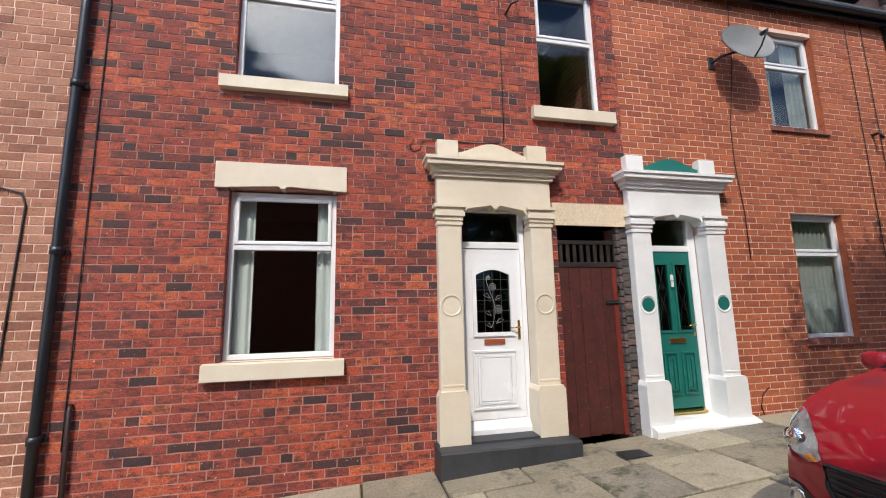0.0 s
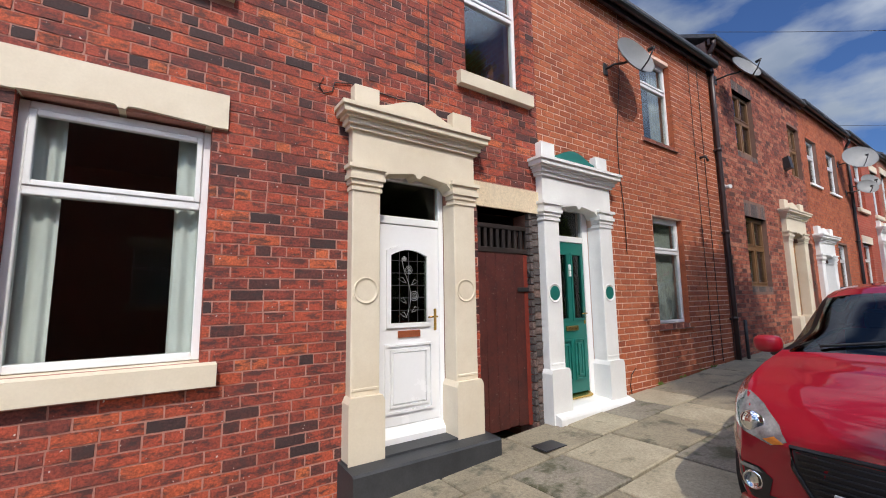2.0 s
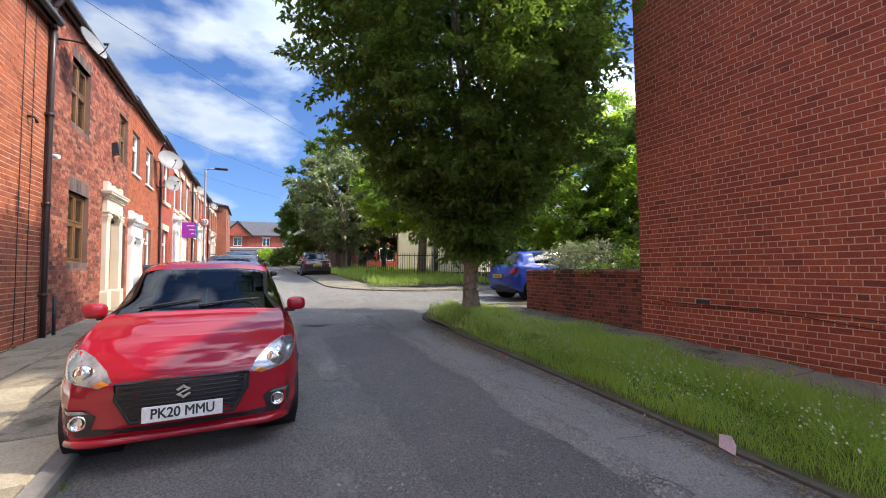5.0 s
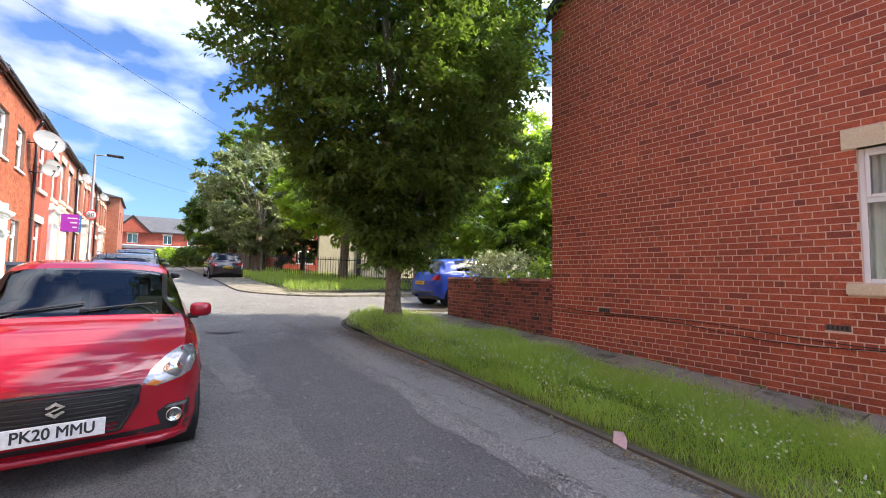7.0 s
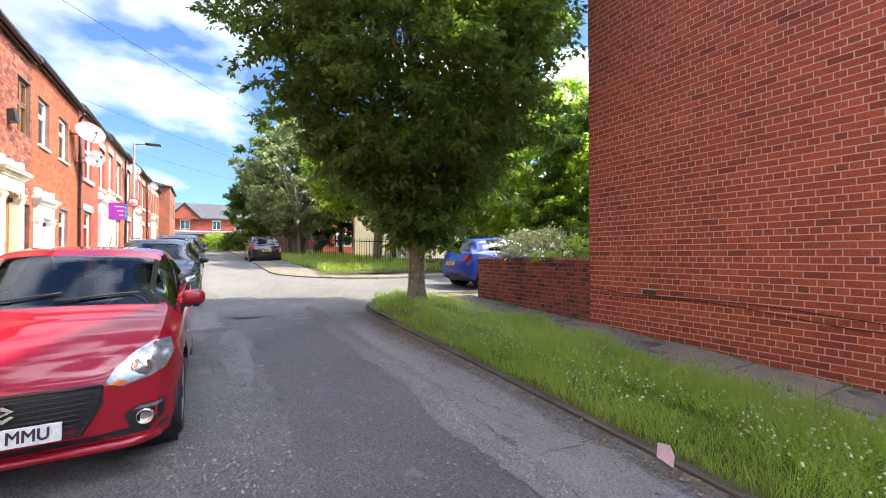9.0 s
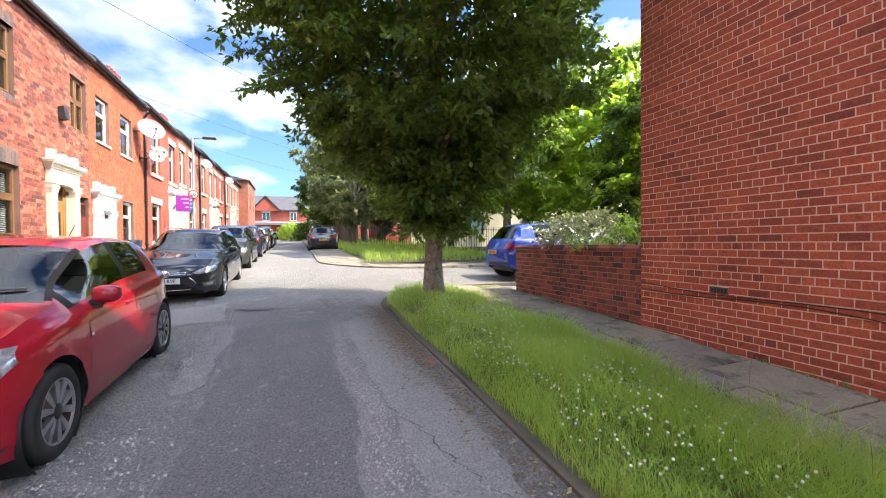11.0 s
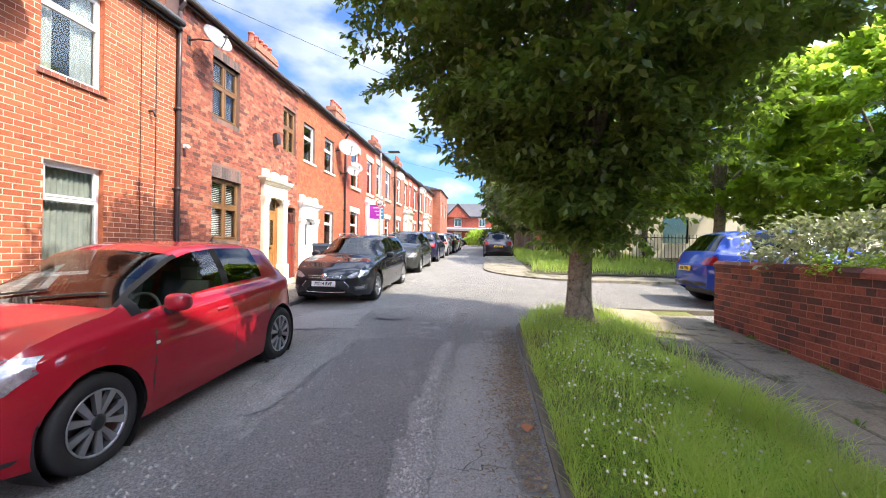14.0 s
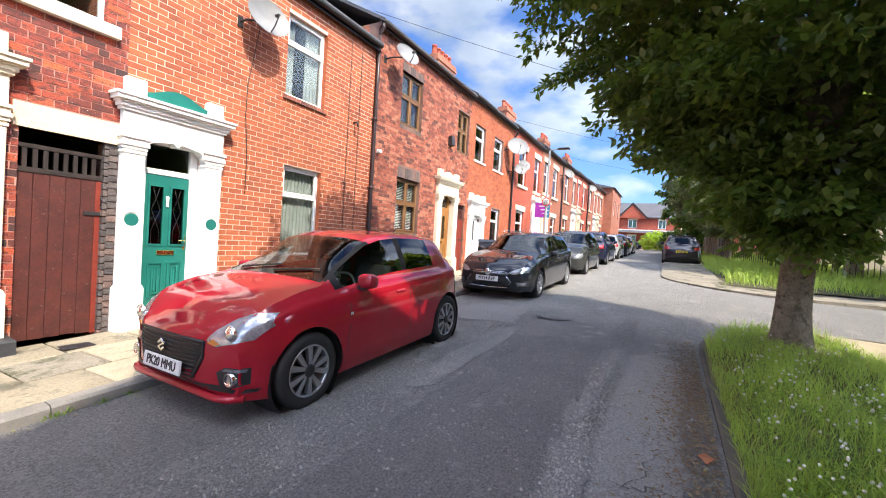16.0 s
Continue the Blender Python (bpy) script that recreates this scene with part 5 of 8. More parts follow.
for sx, sy, ex, ey, n, wdt in ((3.44, -6.18, 3.5, -6.62, 12, 0.008), (4.9, -6.1, 5.0, -6.6, 10, 0.006), (1.5, -6.15, 1.42, -6.75, 12, 0.008), (3.2, -6.1, 1.9, -6.45, 24, 0.007), (1.9, -6.45, 1.4, -6.7, 10, 0.006), (3.9, -6.5, 3.2, -6.3, 12, 0.006),
                               (4.6, -4.15, 5.7, -4.32, 22, 0.007), (-1.6, -6.2, -0.4, -6.5, 20, 0.007), (9.5, -4.0, 12, -4.4, 30, 0.009), (10, -5.4, 12.5, -5.9, 30, 0.009), (11, -6.8, 13.5, -7.2, 26, 0.009),
                               (6.5, -6.0, 8.2, -6.3, 22, 0.007), (4.0, -4.9, 4.7, -5.2, 10, 0.004)):
    pts, wig = [], 0.0
    for j in range(n + 1):
        t = j / n
        wig = wig * 0.75 + rg.uniform(-0.045, 0.045)
        pts.append((sx + (ex - sx) * t + wig * 0.7, sy + (ey - sy) * t + wig))
    rows = []
    for j, (a, c) in enumerate(pts):
        zz = road_z(a, c) + 0.012 * noise.noise((a * 0.9, c * 0.9, 0)) + 0.0155
        wa = wdt * rg.uniform(0.25, 1.0) * min(1.0, j / 3 + 0.15, (n - j) / 3 + 0.15)
        dx, dy = (0, 1) if abs(ex - sx) > abs(ey - sy) else (1, 0)
        rows.append([(a - dx * wa, c - dy * wa, zz), (a + dx * wa, c + dy * wa, zz)])
    thing("road_crack", "thin dark crack in the asphalt", "crack", kind="structure", b=B().grid(rows), mat=M["crack"])
# broken asphalt round an old iron cover
mh = B().lathe([(0.36, 0.002), (0.33, 0.010), (0.31, -0.002), (0.0, -0.004)], "z", (8.19, -4.78, road_z(8.19, -4.78) + 0.008), 20)
thing("manhole_cover", "sunken dark iron cover in broken asphalt", "manhole cover", b=mh, mat=M["asphalt_new"])

# pavement along the terrace: a bed, flags and kerb stones
thing("pavement", "earth bed under the stone flags", "pavement", kind="structure", mat=M["soil"],
      b=sheet(-14, 61, -2.12, 0.0, 120, 6, lambda a, c: land(a, c) - 0.035))
pv = bpy.data.objects["pavement"]


def flag(x0, x1, y0, y1, zf, mat, parent, rnd, name="flagstone", thick=0.05):
    g = rnd.uniform(0.007, 0.014)
    t = [rnd.uniform(-0.009, 0.009) for _ in range(4)]
    c = 0.012
    cs = [(x0 + g, y0 + g), (x1 - g, y0 + g), (x1 - g, y1 - g), (x0 + g, y1 - g)]
    ins = [(x0 + g + c, y0 + g + c), (x1 - g - c, y0 + g + c), (x1 - g - c, y1 - g - c), (x0 + g + c, y1 - g - c)]
    vs = [(a, d, zf(a, d) - thick) for a, d in cs] + [(a, d, zf(a, d) - 0.010 + t[i]) for i, (a, d) in enumerate(cs)] + [(a, d, zf(a, d) + t[i]) for i, (a, d) in enumerate(ins)]
    fs = [(8, 9, 10, 11)] + [(i, (i + 1) % 4, 4 + (i + 1) % 4, 4 + i) for i in range(4)] + [(4 + i, 4 + (i + 1) % 4, 8 + (i + 1) % 4, 8 + i) for i in range(4)]
    return part(name, B().add(vs, fs), mat, parent)


rf_ = random.Random(21)
for y0, y1 in ((-2.10, -1.42), (-1.42, -0.70), (-0.70, -0.002)):
    xx = -6.0 - rf_.uniform(0, 0.5)
    while xx < 24:
        wd = rf_.uniform(0.6, 1.05)
        flag(xx, xx + wd, y0, y1, land, M[rf_.choice(("flag", "flag", "flag_pale", "flag_dark"))], pv, rf_)
        xx += wd
far = B()
xx = 24
while xx < 60:
    far.box(xx + 0.01, xx + 0.89, -2.1, -0.01, land(xx + 0.45, -1) - 0.05, land(xx + 0.45, -1) + 0.02)
    xx += 0.9
part("flagstones", far, M["flag"], pv)["kind"] = "stuff"
kb = thing("kerb", "worn stone kerb along the terrace pavement", "kerb", kind="structure")
xx = -9.0
while xx < 30:
    wd = rf_.uniform(0.8, 1.0)
    b = B()
    b.prism([(-2.25, -0.17), (-2.11, -0.17), (-2.11, 0.045), (-2.225, 0.045), (-2.25, 0.02)], 0.004, wd - 0.004, "x")
    o = part("kerb_stone", b, M["kerb"], kb)
    o.matrix_basis = pose(xx, 0, rise(xx), 0, -math.degrees(math.atan(0.045 if xx > 3.5 else 0.06)), 0)
    xx += wd
part("kerb_run", B().grid([[(a, c, rise(a) + h) for c, h in ((-2.25, -0.15), (-2.25, 0.02), (-2.22, 0.045), (-2.11, 0.045))] for a in np.linspace(30, 61, 30)], False), M["kerb"], kb)

# far pavement, verge bed and kerb, rounded at the corner
CORNER = [(9.2 - 2.2 + 2.2 * math.sin(t), -9.1 + 2.2 * math.cos(t)) for t in np.linspace(0, math.pi / 2, 14)]


def bank(a, c):
    """Height of the verge and the pavement behind it."""
    hump = 0.10 * smooth_step(-6.95, -7.4, c) * (1 - smooth_step(-8.2, -8.7, c))
    tree = 0.16 * math.exp(-((a - 6.65) ** 2 + (c + 7.76) ** 2) / 0.8)
    return rise(a) + 0.13 + hump + tree


edge = [(-14 + k * 0.5, -6.9) for k in range(43)] + CORNER[1:] + [(9.2, -10.1 - k) for k in range(14)]
vb = B()
rows = []
for a, c in edge:
    if a <= 7.01:
        cols = [(a, y) for y in (-6.94, -7.1, -7.3, -7.5, -7.8, -8.1, -8.4, -8.6, -8.8, -9.6, -10.25)]
    else:
        lim = max(c, -10.24)
        cols = [(a - 0.07, lim - 0.07 + (-10.25 - lim + 0.07) * k / 10) for k in range(11)]
    if c > -10.2:
        rows.append([(p, q, bank(p, q) - 0.03) for p, q in cols])
vb.grid(rows)
thing("verge", "earth bed of the grass verge and footway", "verge", kind="structure", b=vb, mat=M["turf"])
vg = bpy.data.objects["verge"]
kc = thing("kerb", "low edging kerb round the verge", "kerb", kind="structure")
kb2 = B()
rows = []
for i, (a, c) in enumerate(edge):
    p0, p1 = edge[max(i - 1, 0)], edge[min(i + 1, len(edge) - 1)]
    d = Vector((p1[0] - p0[0], p1[1] - p0[1], 0)).normalized()
    nrm = Vector((d.y, -d.x, 0))
    q = Vector((a, c, 0))
    rows.append([tuple(q + Vector((0, 0, rise(a) - 0.02))), tuple(q + Vector((0, 0, rise(a) + 0.115))), tuple(q + nrm * 0.02 + Vector((0, 0, rise(a) + 0.125))), tuple(q + nrm * 0.09 + Vector((0, 0, rise(a) + 0.12))), tuple(q + nrm * 0.12 + Vector((0, 0, rise(a))))])
kb2.grid(rows, False)
part("kerb_run", kb2, M["kerb_dark"], kc)
for y0, y1 in ((-9.35, -8.72), (-10.20, -9.35)):
    xx = -7.0 - rf_.uniform(0, 0.5)
    while xx < 8.2:
        wd = rf_.uniform(0.55, 1.2)
        if xx + wd < 8.6:
            flag(xx, xx + wd, y0, y1, lambda a, c: bank(a, c) + 0.01, M[rf_.choice(("flag_dark", "flag_dark", "flag"))], vg, rf_)
        xx += wd
flag(7.0, 8.9, -9.5, -8.5, lambda a, c: bank(a, c) + 0.02, M["dry_ground"], vg, rf_, "trodden_slab")
# the corner across the side street
bk2 = B()
edge2 = [(13.8, -46)] + [(13.8, -10 - k) for k in range(20, 0, -2)] + [(13.8 + 3.5 - 3.5 * math.cos(t), -9.8 + 3.5 * math.sin(t)) for t in np.linspace(0, math.pi / 2, 12)] + [(17.3 + k * 1.5, -6.3) for k in range(1, 30)]
rows = []
for i, (a, c) in enumerate(edge2):
    p0, p1 = edge2[max(i - 1, 0)], edge2[min(i + 1, len(edge2) - 1)]
    d = Vector((p1[0] - p0[0], p1[1] - p0[1], 0)).normalized()
    nrm = Vector((d.y, -d.x, 0))
    q = Vector((a, c, 0))
    rows.append([tuple(q + nrm * o + Vector((0, 0, rise(a) + h))) for o, h in ((0, 0.0), (0, 0.13), (0.13, 0.14), (1.7, 0.16))])
bk2.grid(rows, False)
thing("pavement", "grey asphalt footway across the side street", "pavement", kind="structure", b=bk2, mat=M["flag_dark"])


# ---- vehicles ----
from mathutils.bvhtree import BVHTree

M["red_paint"] = paint("red_car_paint", (0.30, 0.002, 0.014), 0.25)
M["black_car"] = paint("black_car_paint", (0.006, 0.007, 0.010), 0.2)
M["grey_car"] = paint("dark_grey_car_paint", (0.018, 0.02, 0.019), 0.25)
M["navy_car"] = paint("navy_car_paint", (0.006, 0.008, 0.03), 0.22)
M["blue_car"] = paint("bright_blue_car_paint", (0.004, 0.045, 0.34), 0.22)
M["purple_car"] = paint("dark_purple_car_paint", (0.022, 0.012, 0.02), 0.25)
M["silver_car"] = paint("silver_car_paint", (0.30, 0.32, 0.33), 0.3)
M["rubber"] = surface("tyre_rubber", (0.010, 0.010, 0.011), (0.022, 0.021, 0.02), 0.8, 6, 70, 0.3)
M["black_plastic"] = surface("black_plastic", (0.008, 0.008, 0.009), (0.014, 0.014, 0.015), 0.5, 6, 70, 0.2)
M["pillar_black"] = surface("black_pillar_trim", (0.004, 0.004, 0.0045), (0.007, 0.007, 0.0075), 0.5, 6, 70, 0.0)
M["pillar_black"].node_tree.nodes["Principled BSDF"].inputs["Specular IOR Level"].default_value = 0.15
M["rim"] = surface("alloy_rim", (0.42, 0.43, 0.44), (0.5, 0.51, 0.52), 0.3, 6, 60, 0.0, metal=0.9)
M["rim_face"] = surface("silver_alloy_face", (0.34, 0.34, 0.35), (0.42, 0.42, 0.43), 0.35, 6, 60, 0.0, metal=0.8, grain=0.03)
M["rim_dark"] = surface("black_alloy", (0.012, 0.012, 0.013), (0.02, 0.02, 0.021), 0.3, 6, 60, 0.0)
M["cabin"] = surface("car_interior", (0.02, 0.02, 0.022), (0.035, 0.035, 0.037), 0.8, 4, 60, 0.2)
M["lamp_glass"] = surface("headlamp_reflector", (0.20, 0.21, 0.22), (0.46, 0.47, 0.49), 0.22, 14, 60, 0.0, metal=0.5, coat=1.0)
M["amber"] = surface("amber_lens", (0.55, 0.16, 0.02), (0.6, 0.2, 0.03), 0.2, 6, 60, 0.0, coat=1.0)
M["tail"] = surface("red_tail_lens", (0.35, 0.008, 0.01), (0.45, 0.015, 0.015), 0.15, 8, 60, 0.0, coat=1.0)
M["plate_white"] = surface("white_number_plate", (0.58, 0.59, 0.58), (0.64, 0.65, 0.64), 0.35, 6, 60, 0.0)
M["plate_yellow"] = surface("yellow_number_plate", (0.70, 0.46, 0.02), (0.75, 0.5, 0.04), 0.35, 6, 60, 0.0)
M["ink"] = surface("black_lettering", (0.008, 0.008, 0.008), (0.012, 0.012, 0.012), 0.5, 6, 60, 0.0)


def interp(x, table):
    return float(np.interp(x, [a for a, _ in table], [c for _, c in table]))


def eased(table, x, width=0.09):
    """A soft curve through a table of (x, value)."""
    return sum(interp(x + d * width, table) for d in (-1, -0.5, 0, 0.5, 1)) / 5


def car(name, label, spec, m, paint_mat, group="cars parked along the kerb", seed=0):
    """A car, its nose at x = 0 and its tail at x = length."""
    root = thing(name, label, "car", m, group)
    L, W, H = spec["size"]
    hw = W / 2
    top, belt, plan = spec["top"], spec["belt"], spec["plan"]
    ws, rs, sides, roof_w = spec["screen"], spec["rear"], spec["sides"], spec["roof_w"] * hw
    wheels, wr = spec["wheels"], spec["wheel_r"]
    ar = wr + 0.05
    stations = sorted({round(v, 3) for v in [*np.arange(0, L + 0.001, 0.045), L, *ws, *rs, *[q for s in sides for q in s]]})
    low = [0.19, 0.24, 0.30, 0.36, 0.42, 0.48, 0.54, 0.60, 0.66, 0.72]
    rows = []
    for xx in stations:
        zt = eased(top, xx, 0.04)
        zb = min(eased(belt, xx), zt - 0.015)
        wd = eased(plan, xx, 0.06) * hw
        cabin = smooth_step(0.04, 0.30, zt - zb)
        pts = []
        lift = 0.10 * smooth_step(0.35, 0.0, xx) * 0.3 + 0.12 * smooth_step(L - 0.35, L, xx)
        for k, z in enumerate(low):
            t = k / (len(low) - 1)
            zz = 0.19 + lift + (zb - 0.04 - 0.19 - lift) * t
            bulge = 1 - 0.05 * max(0, (0.25 - t) / 0.25) ** 1.5 - 0.035 * max(0, (t - 0.6) / 0.4) ** 1.6 + 0.008 * math.exp(-((t - 0.62) / 0.1) ** 2)
            pts.append((wd * bulge, zz))
        pts.append((wd * 0.945, zb - 0.012))
        pts.append((wd * 0.925, zb))
        re_w = wd * 0.86 * (1 - cabin) + min(roof_w, wd * 0.86) * cabin
        re_z = (zt - 0.012) * (1 - cabin) + (zt - 0.075) * cabin
        for k in range(1, 6):
            t = k / 5
            pts.append((wd * 0.915 + (re_w - wd * 0.915) * t + 0.02 * cabin * math.sin(math.pi * t), zb + 0.004 + (re_z - zb) * t))
        for f, dz in ((0.93, 0.55), (0.80, 0.30), (0.55, 0.10), (0.28, 0.03), (0.0, 0.0)):
            drop = (0.075 * cabin + 0.03 * (1 - cabin)) * dz
            pts.append((re_w * f, zt - drop))
        bow = spec["bow"] * smooth_step(0.75, 0, xx) + 0.0
        tail = spec.get("bow_tail", 0.10) * smooth_step(L - 0.6, L, xx)
        half = []
        for yy, zz in pts:
            q = (yy / hw) ** 2
            half.append((xx + bow * q - tail * q, yy, zz))
        rows.append(half)
    nlow, nband = len(low), 7
    n = len(rows[0])
    full = [r + [(a, -c, d) for a, c, d in r[::-1][1:]] for r in rows]
    nn = len(full[0])
    vs = [list(p) for r in full for p in r]
    groups = {"body": [], "windscreen": [], "rear_window": [], "side_window": [], "pillar": [], "cut": []}
    for i in range(len(full) - 1):
        xm = (stations[i] + stations[i + 1]) / 2
        for j in range(nn - 1):
            f = (i * nn + j, i * nn + j + 1, (i + 1) * nn + j + 1, (i + 1) * nn + j)
            jj = j if j < n - 1 else nn - 2 - j
            cz = sum(vs[q][2] for q in f) / 4
            cx_ = sum(vs[q][0] for q in f) / 4
            key = "body"
            if jj < nlow + 1 and any((cx_ - wx) ** 2 + (cz - wr) ** 2 < ar ** 2 for wx in wheels):
                key = "cut"
            elif nlow + 1 < jj <= nlow + 5 and any(a <= xm <= c for a, c in sides):
                key = "side_window"
            elif jj > nlow + 6 and ws[0] < xm < ws[1]:
                key = "windscreen"
            elif nlow + 5 < jj <= nlow + 6 and ws[0] + 0.02 < xm < ws[1] + 0.03 or nlow + 1 < jj <= nlow + 5 and sides[0][0] - 0.12 < xm < sides[-1][1] + 0.02:
                key = "pillar"
            elif jj > nlow + 6 and rs[0] < xm < rs[1]:
                key = "rear_window"
            groups[key].append(f)
    cutv = {q for f in groups["cut"] for q in f}
    bodyv = {q for f in groups["body"] for q in f}
    for q in cutv & bodyv:
        for wx in wheels:
            dx, dz = vs[q][0] - wx, vs[q][2] - wr
            d = math.hypot(dx, dz)
            if d < ar + 0.08:
                vs[q][0], vs[q][2] = wx + dx / d * ar, wr + dz / d * ar
    # nose and tail, closed by rings that shrink to the middle
    for i, sgn in ((0, -1), (len(full) - 1, 1)):
        ring_ = [i * nn + j for j in range(nn)]
        zc = 0.5
        prev = ring_
        depth = spec["nose" if sgn < 0 else "tail_depth"]
        for s in (0.85, 0.65, 0.42, 0.2):
            cur = []
            for q in ring_:
                x_, y_, z_ = vs[q]
                ny, nz = y_ * s, zc + (z_ - zc) * s
                x0_ = stations[i] + (spec["bow"] if sgn < 0 else -spec.get("bow_tail", 0.1)) * (ny / hw) ** 2
                vs.append([x0_ + sgn * depth * (1 - s ** 2.5), ny, nz])
                cur.append(len(vs) - 1)
            for j in range(nn - 1):
                f = (prev[j], prev[j + 1], cur[j + 1], cur[j])
                groups["body"].append(f if sgn > 0 else f[::-1])
            f = (prev[-1], prev[0], cur[0], cur[-1])
            groups["body"].append(f if sgn > 0 else f[::-1])
            prev = cur
        groups["body"].append(tuple(prev) if sgn > 0 else tuple(prev[::-1]))

    def submesh(faces):
        ids = sorted({q for f in faces for q in f})
        at = {q: k for k, q in enumerate(ids)}
        return B().add([vs[q] for q in ids], [tuple(at[q] for q in f) for f in faces], True)

    bb = submesh(groups["body"])
    body = part("body", bb, paint_mat, root)
    body.data.set_sharp_from_angle(angle=radians(38))
    tree = BVHTree.FromPolygons([tuple(p) for p in vs], [f for k in ("body", "windscreen", "rear_window", "side_window", "pillar") for f in groups[k]])
    if groups["pillar"]:
        rest, bunches = list(groups["pillar"]), []
        while rest:
            bunch, edge = [rest.pop()], True
            known = set(bunch[0])
            while edge:
                edge = [f for f in rest if known & set(f)]
                bunch += edge
                rest = [f for f in rest if not known & set(f)]
                known |= {q for f in edge for q in f}
            bunches.append(bunch)
        for bunch in bunches:
            part("window_surround", submesh(bunch), M["pillar_black"], root)
    part("windscreen", submesh(groups["windscreen"]), M["car_glass"], root).visible_shadow = True
    part("rear_window", submesh(groups["rear_window"]), M["car_glass_dark"], root)
    for a, c in sides:
        for sg in (1, -1):
            fs = [f for f in groups["side_window"] if a <= sum(vs[q][0] for q in f) / 4 <= c and sg * vs[f[0]][1] > 0]
            if fs:
                part("side_window", submesh(fs), M["car_glass_dark" if a > sides[0][0] else "car_glass"], root)

    def lay(nm, outline, mat, side="front", off=0.005, parent=None, lab="", cuts=4):
        """A panel of the given outline, pressed onto the body: front or rear (y, z), side (x, z)."""
        bm = bmesh.new()
        bm.faces.new([bm.verts.new((a, c, 0)) for a, c in outline])
        bmesh.ops.triangulate(bm, faces=bm.faces[:])
        bmesh.ops.subdivide_edges(bm, edges=bm.edges[:], cuts=cuts, use_grid_fill=True)
        for p in bm.verts:
            a, c = p.co.x, p.co.y
            if side == "front":
                o, d = Vector((-1, a, c)), Vector((1, 0, 0))
            elif side == "rear":
                o, d = Vector((L + 1, a, c)), Vector((-1, 0, 0))
            else:
                sg = 1 if side == "left" else -1
                o, d = Vector((a, sg * 2, c)), Vector((0, -sg, 0))
            hit = tree.ray_cast(o, d)
            p.co = (hit[0] - d * off) if hit[0] else o + d * 1.0
        return part(nm, B().take(bm, True), mat, parent or root, lab)

    # seams of the doors, sill, handles, mirrors
    for sg, sd in ((1, "left"), (-1, "right")):
        for (xa, za), (xb, zb_) in spec["seams"]:
            lay("door_seam", [(xa - 0.005, za), (xa + 0.005, za), (xb + 0.005, zb_), (xb - 0.005, zb_)], M["black_plastic"], sd, 0.002, None, "", 5)
        for hx, hz in spec["handles"]:
            hit = tree.ray_cast(Vector((hx, sg * 2, hz)), Vector((0, -sg, 0)))[0]
            if hit:
                part("door_handle", B().box(hx - 0.085, hx + 0.085, hit.y - 0.012, hit.y + 0.012 + 0.0, hz - 0.018, hz + 0.018, 0.012), paint_mat, root)
        mx, mz = spec["mirror"]
        hit = tree.ray_cast(Vector((mx, sg * 2, mz - 0.1)), Vector((0, -sg, 0)))[0]
        y0 = hit.y if hit else sg * hw * 0.9
        bm = bmesh.new()
        bmesh.ops.create_uvsphere(bm, u_segments=16, v_segments=10, radius=1)
        for p in bm.verts:
            e = p.co
            e.x, e.y, e.z = (math.copysign(abs(v) ** 0.65, v) for v in e)
            p.co = Vector((mx + e.x * 0.075, y0 + sg * 0.085 + e.y * 0.10, mz + e.z * 0.072))
        mir = part("door_mirror", B().take(bm, True), spec.get("mirror_mat", paint_mat), root)
        part("mirror_stalk", B().box(mx - 0.03, mx + 0.03, min(y0 - sg * 0.03, y0 + sg * 0.07), max(y0 - sg * 0.03, y0 + sg * 0.07), mz - 0.09, mz - 0.04, 0.008), M["black_plastic"], mir)
    # underbody, seats, fascia
    part("underbody", B().box(0.25, L - 0.25, -hw * 0.72, hw * 0.72, 0.16, 0.40, 0.03), M["black_plastic"], root)
    part("cabin_floor", B().box(ws[0] - 0.1, L - 0.5, -hw * 0.80, hw * 0.80, 0.40, 0.46, 0.02), M["cabin"], root)
    part("dashboard", B().box(ws[0] + 0.12, ws[0] + 0.55, -hw * 0.78, hw * 0.78, 0.60, eased(belt, ws[0]) + 0.0, 0.05), M["cabin"], root)
    for sx in (ws[1] + 0.35, ws[1] + 1.15):
        for sy in (-0.36, 0.36):
            st = B().prism([(sx - 0.45, 0.46), (sx + 0.08, 0.46), (sx + 0.26, H - 0.42), (sx + 0.14, H - 0.40), (sx - 0.02, 0.66), (sx - 0.45, 0.68)], sy - 0.24, sy + 0.24)
            seat = part("seat", st, M["cabin"], root)
            part("headrest", B().box(sx + 0.17, sx + 0.27, sy - 0.12, sy + 0.12, H - 0.42, H - 0.24, 0.03), M["cabin"], seat)
    part("steering_wheel", B().tube([(ws[0] + 0.62 + 0.06 * math.sin(t), -0.36 + 0.18 * math.cos(t), 0.88 + 0.17 * math.sin(t)) for t in np.linspace(0, 2 * math.pi, 20)], 0.015, 6), M["cabin"], root)
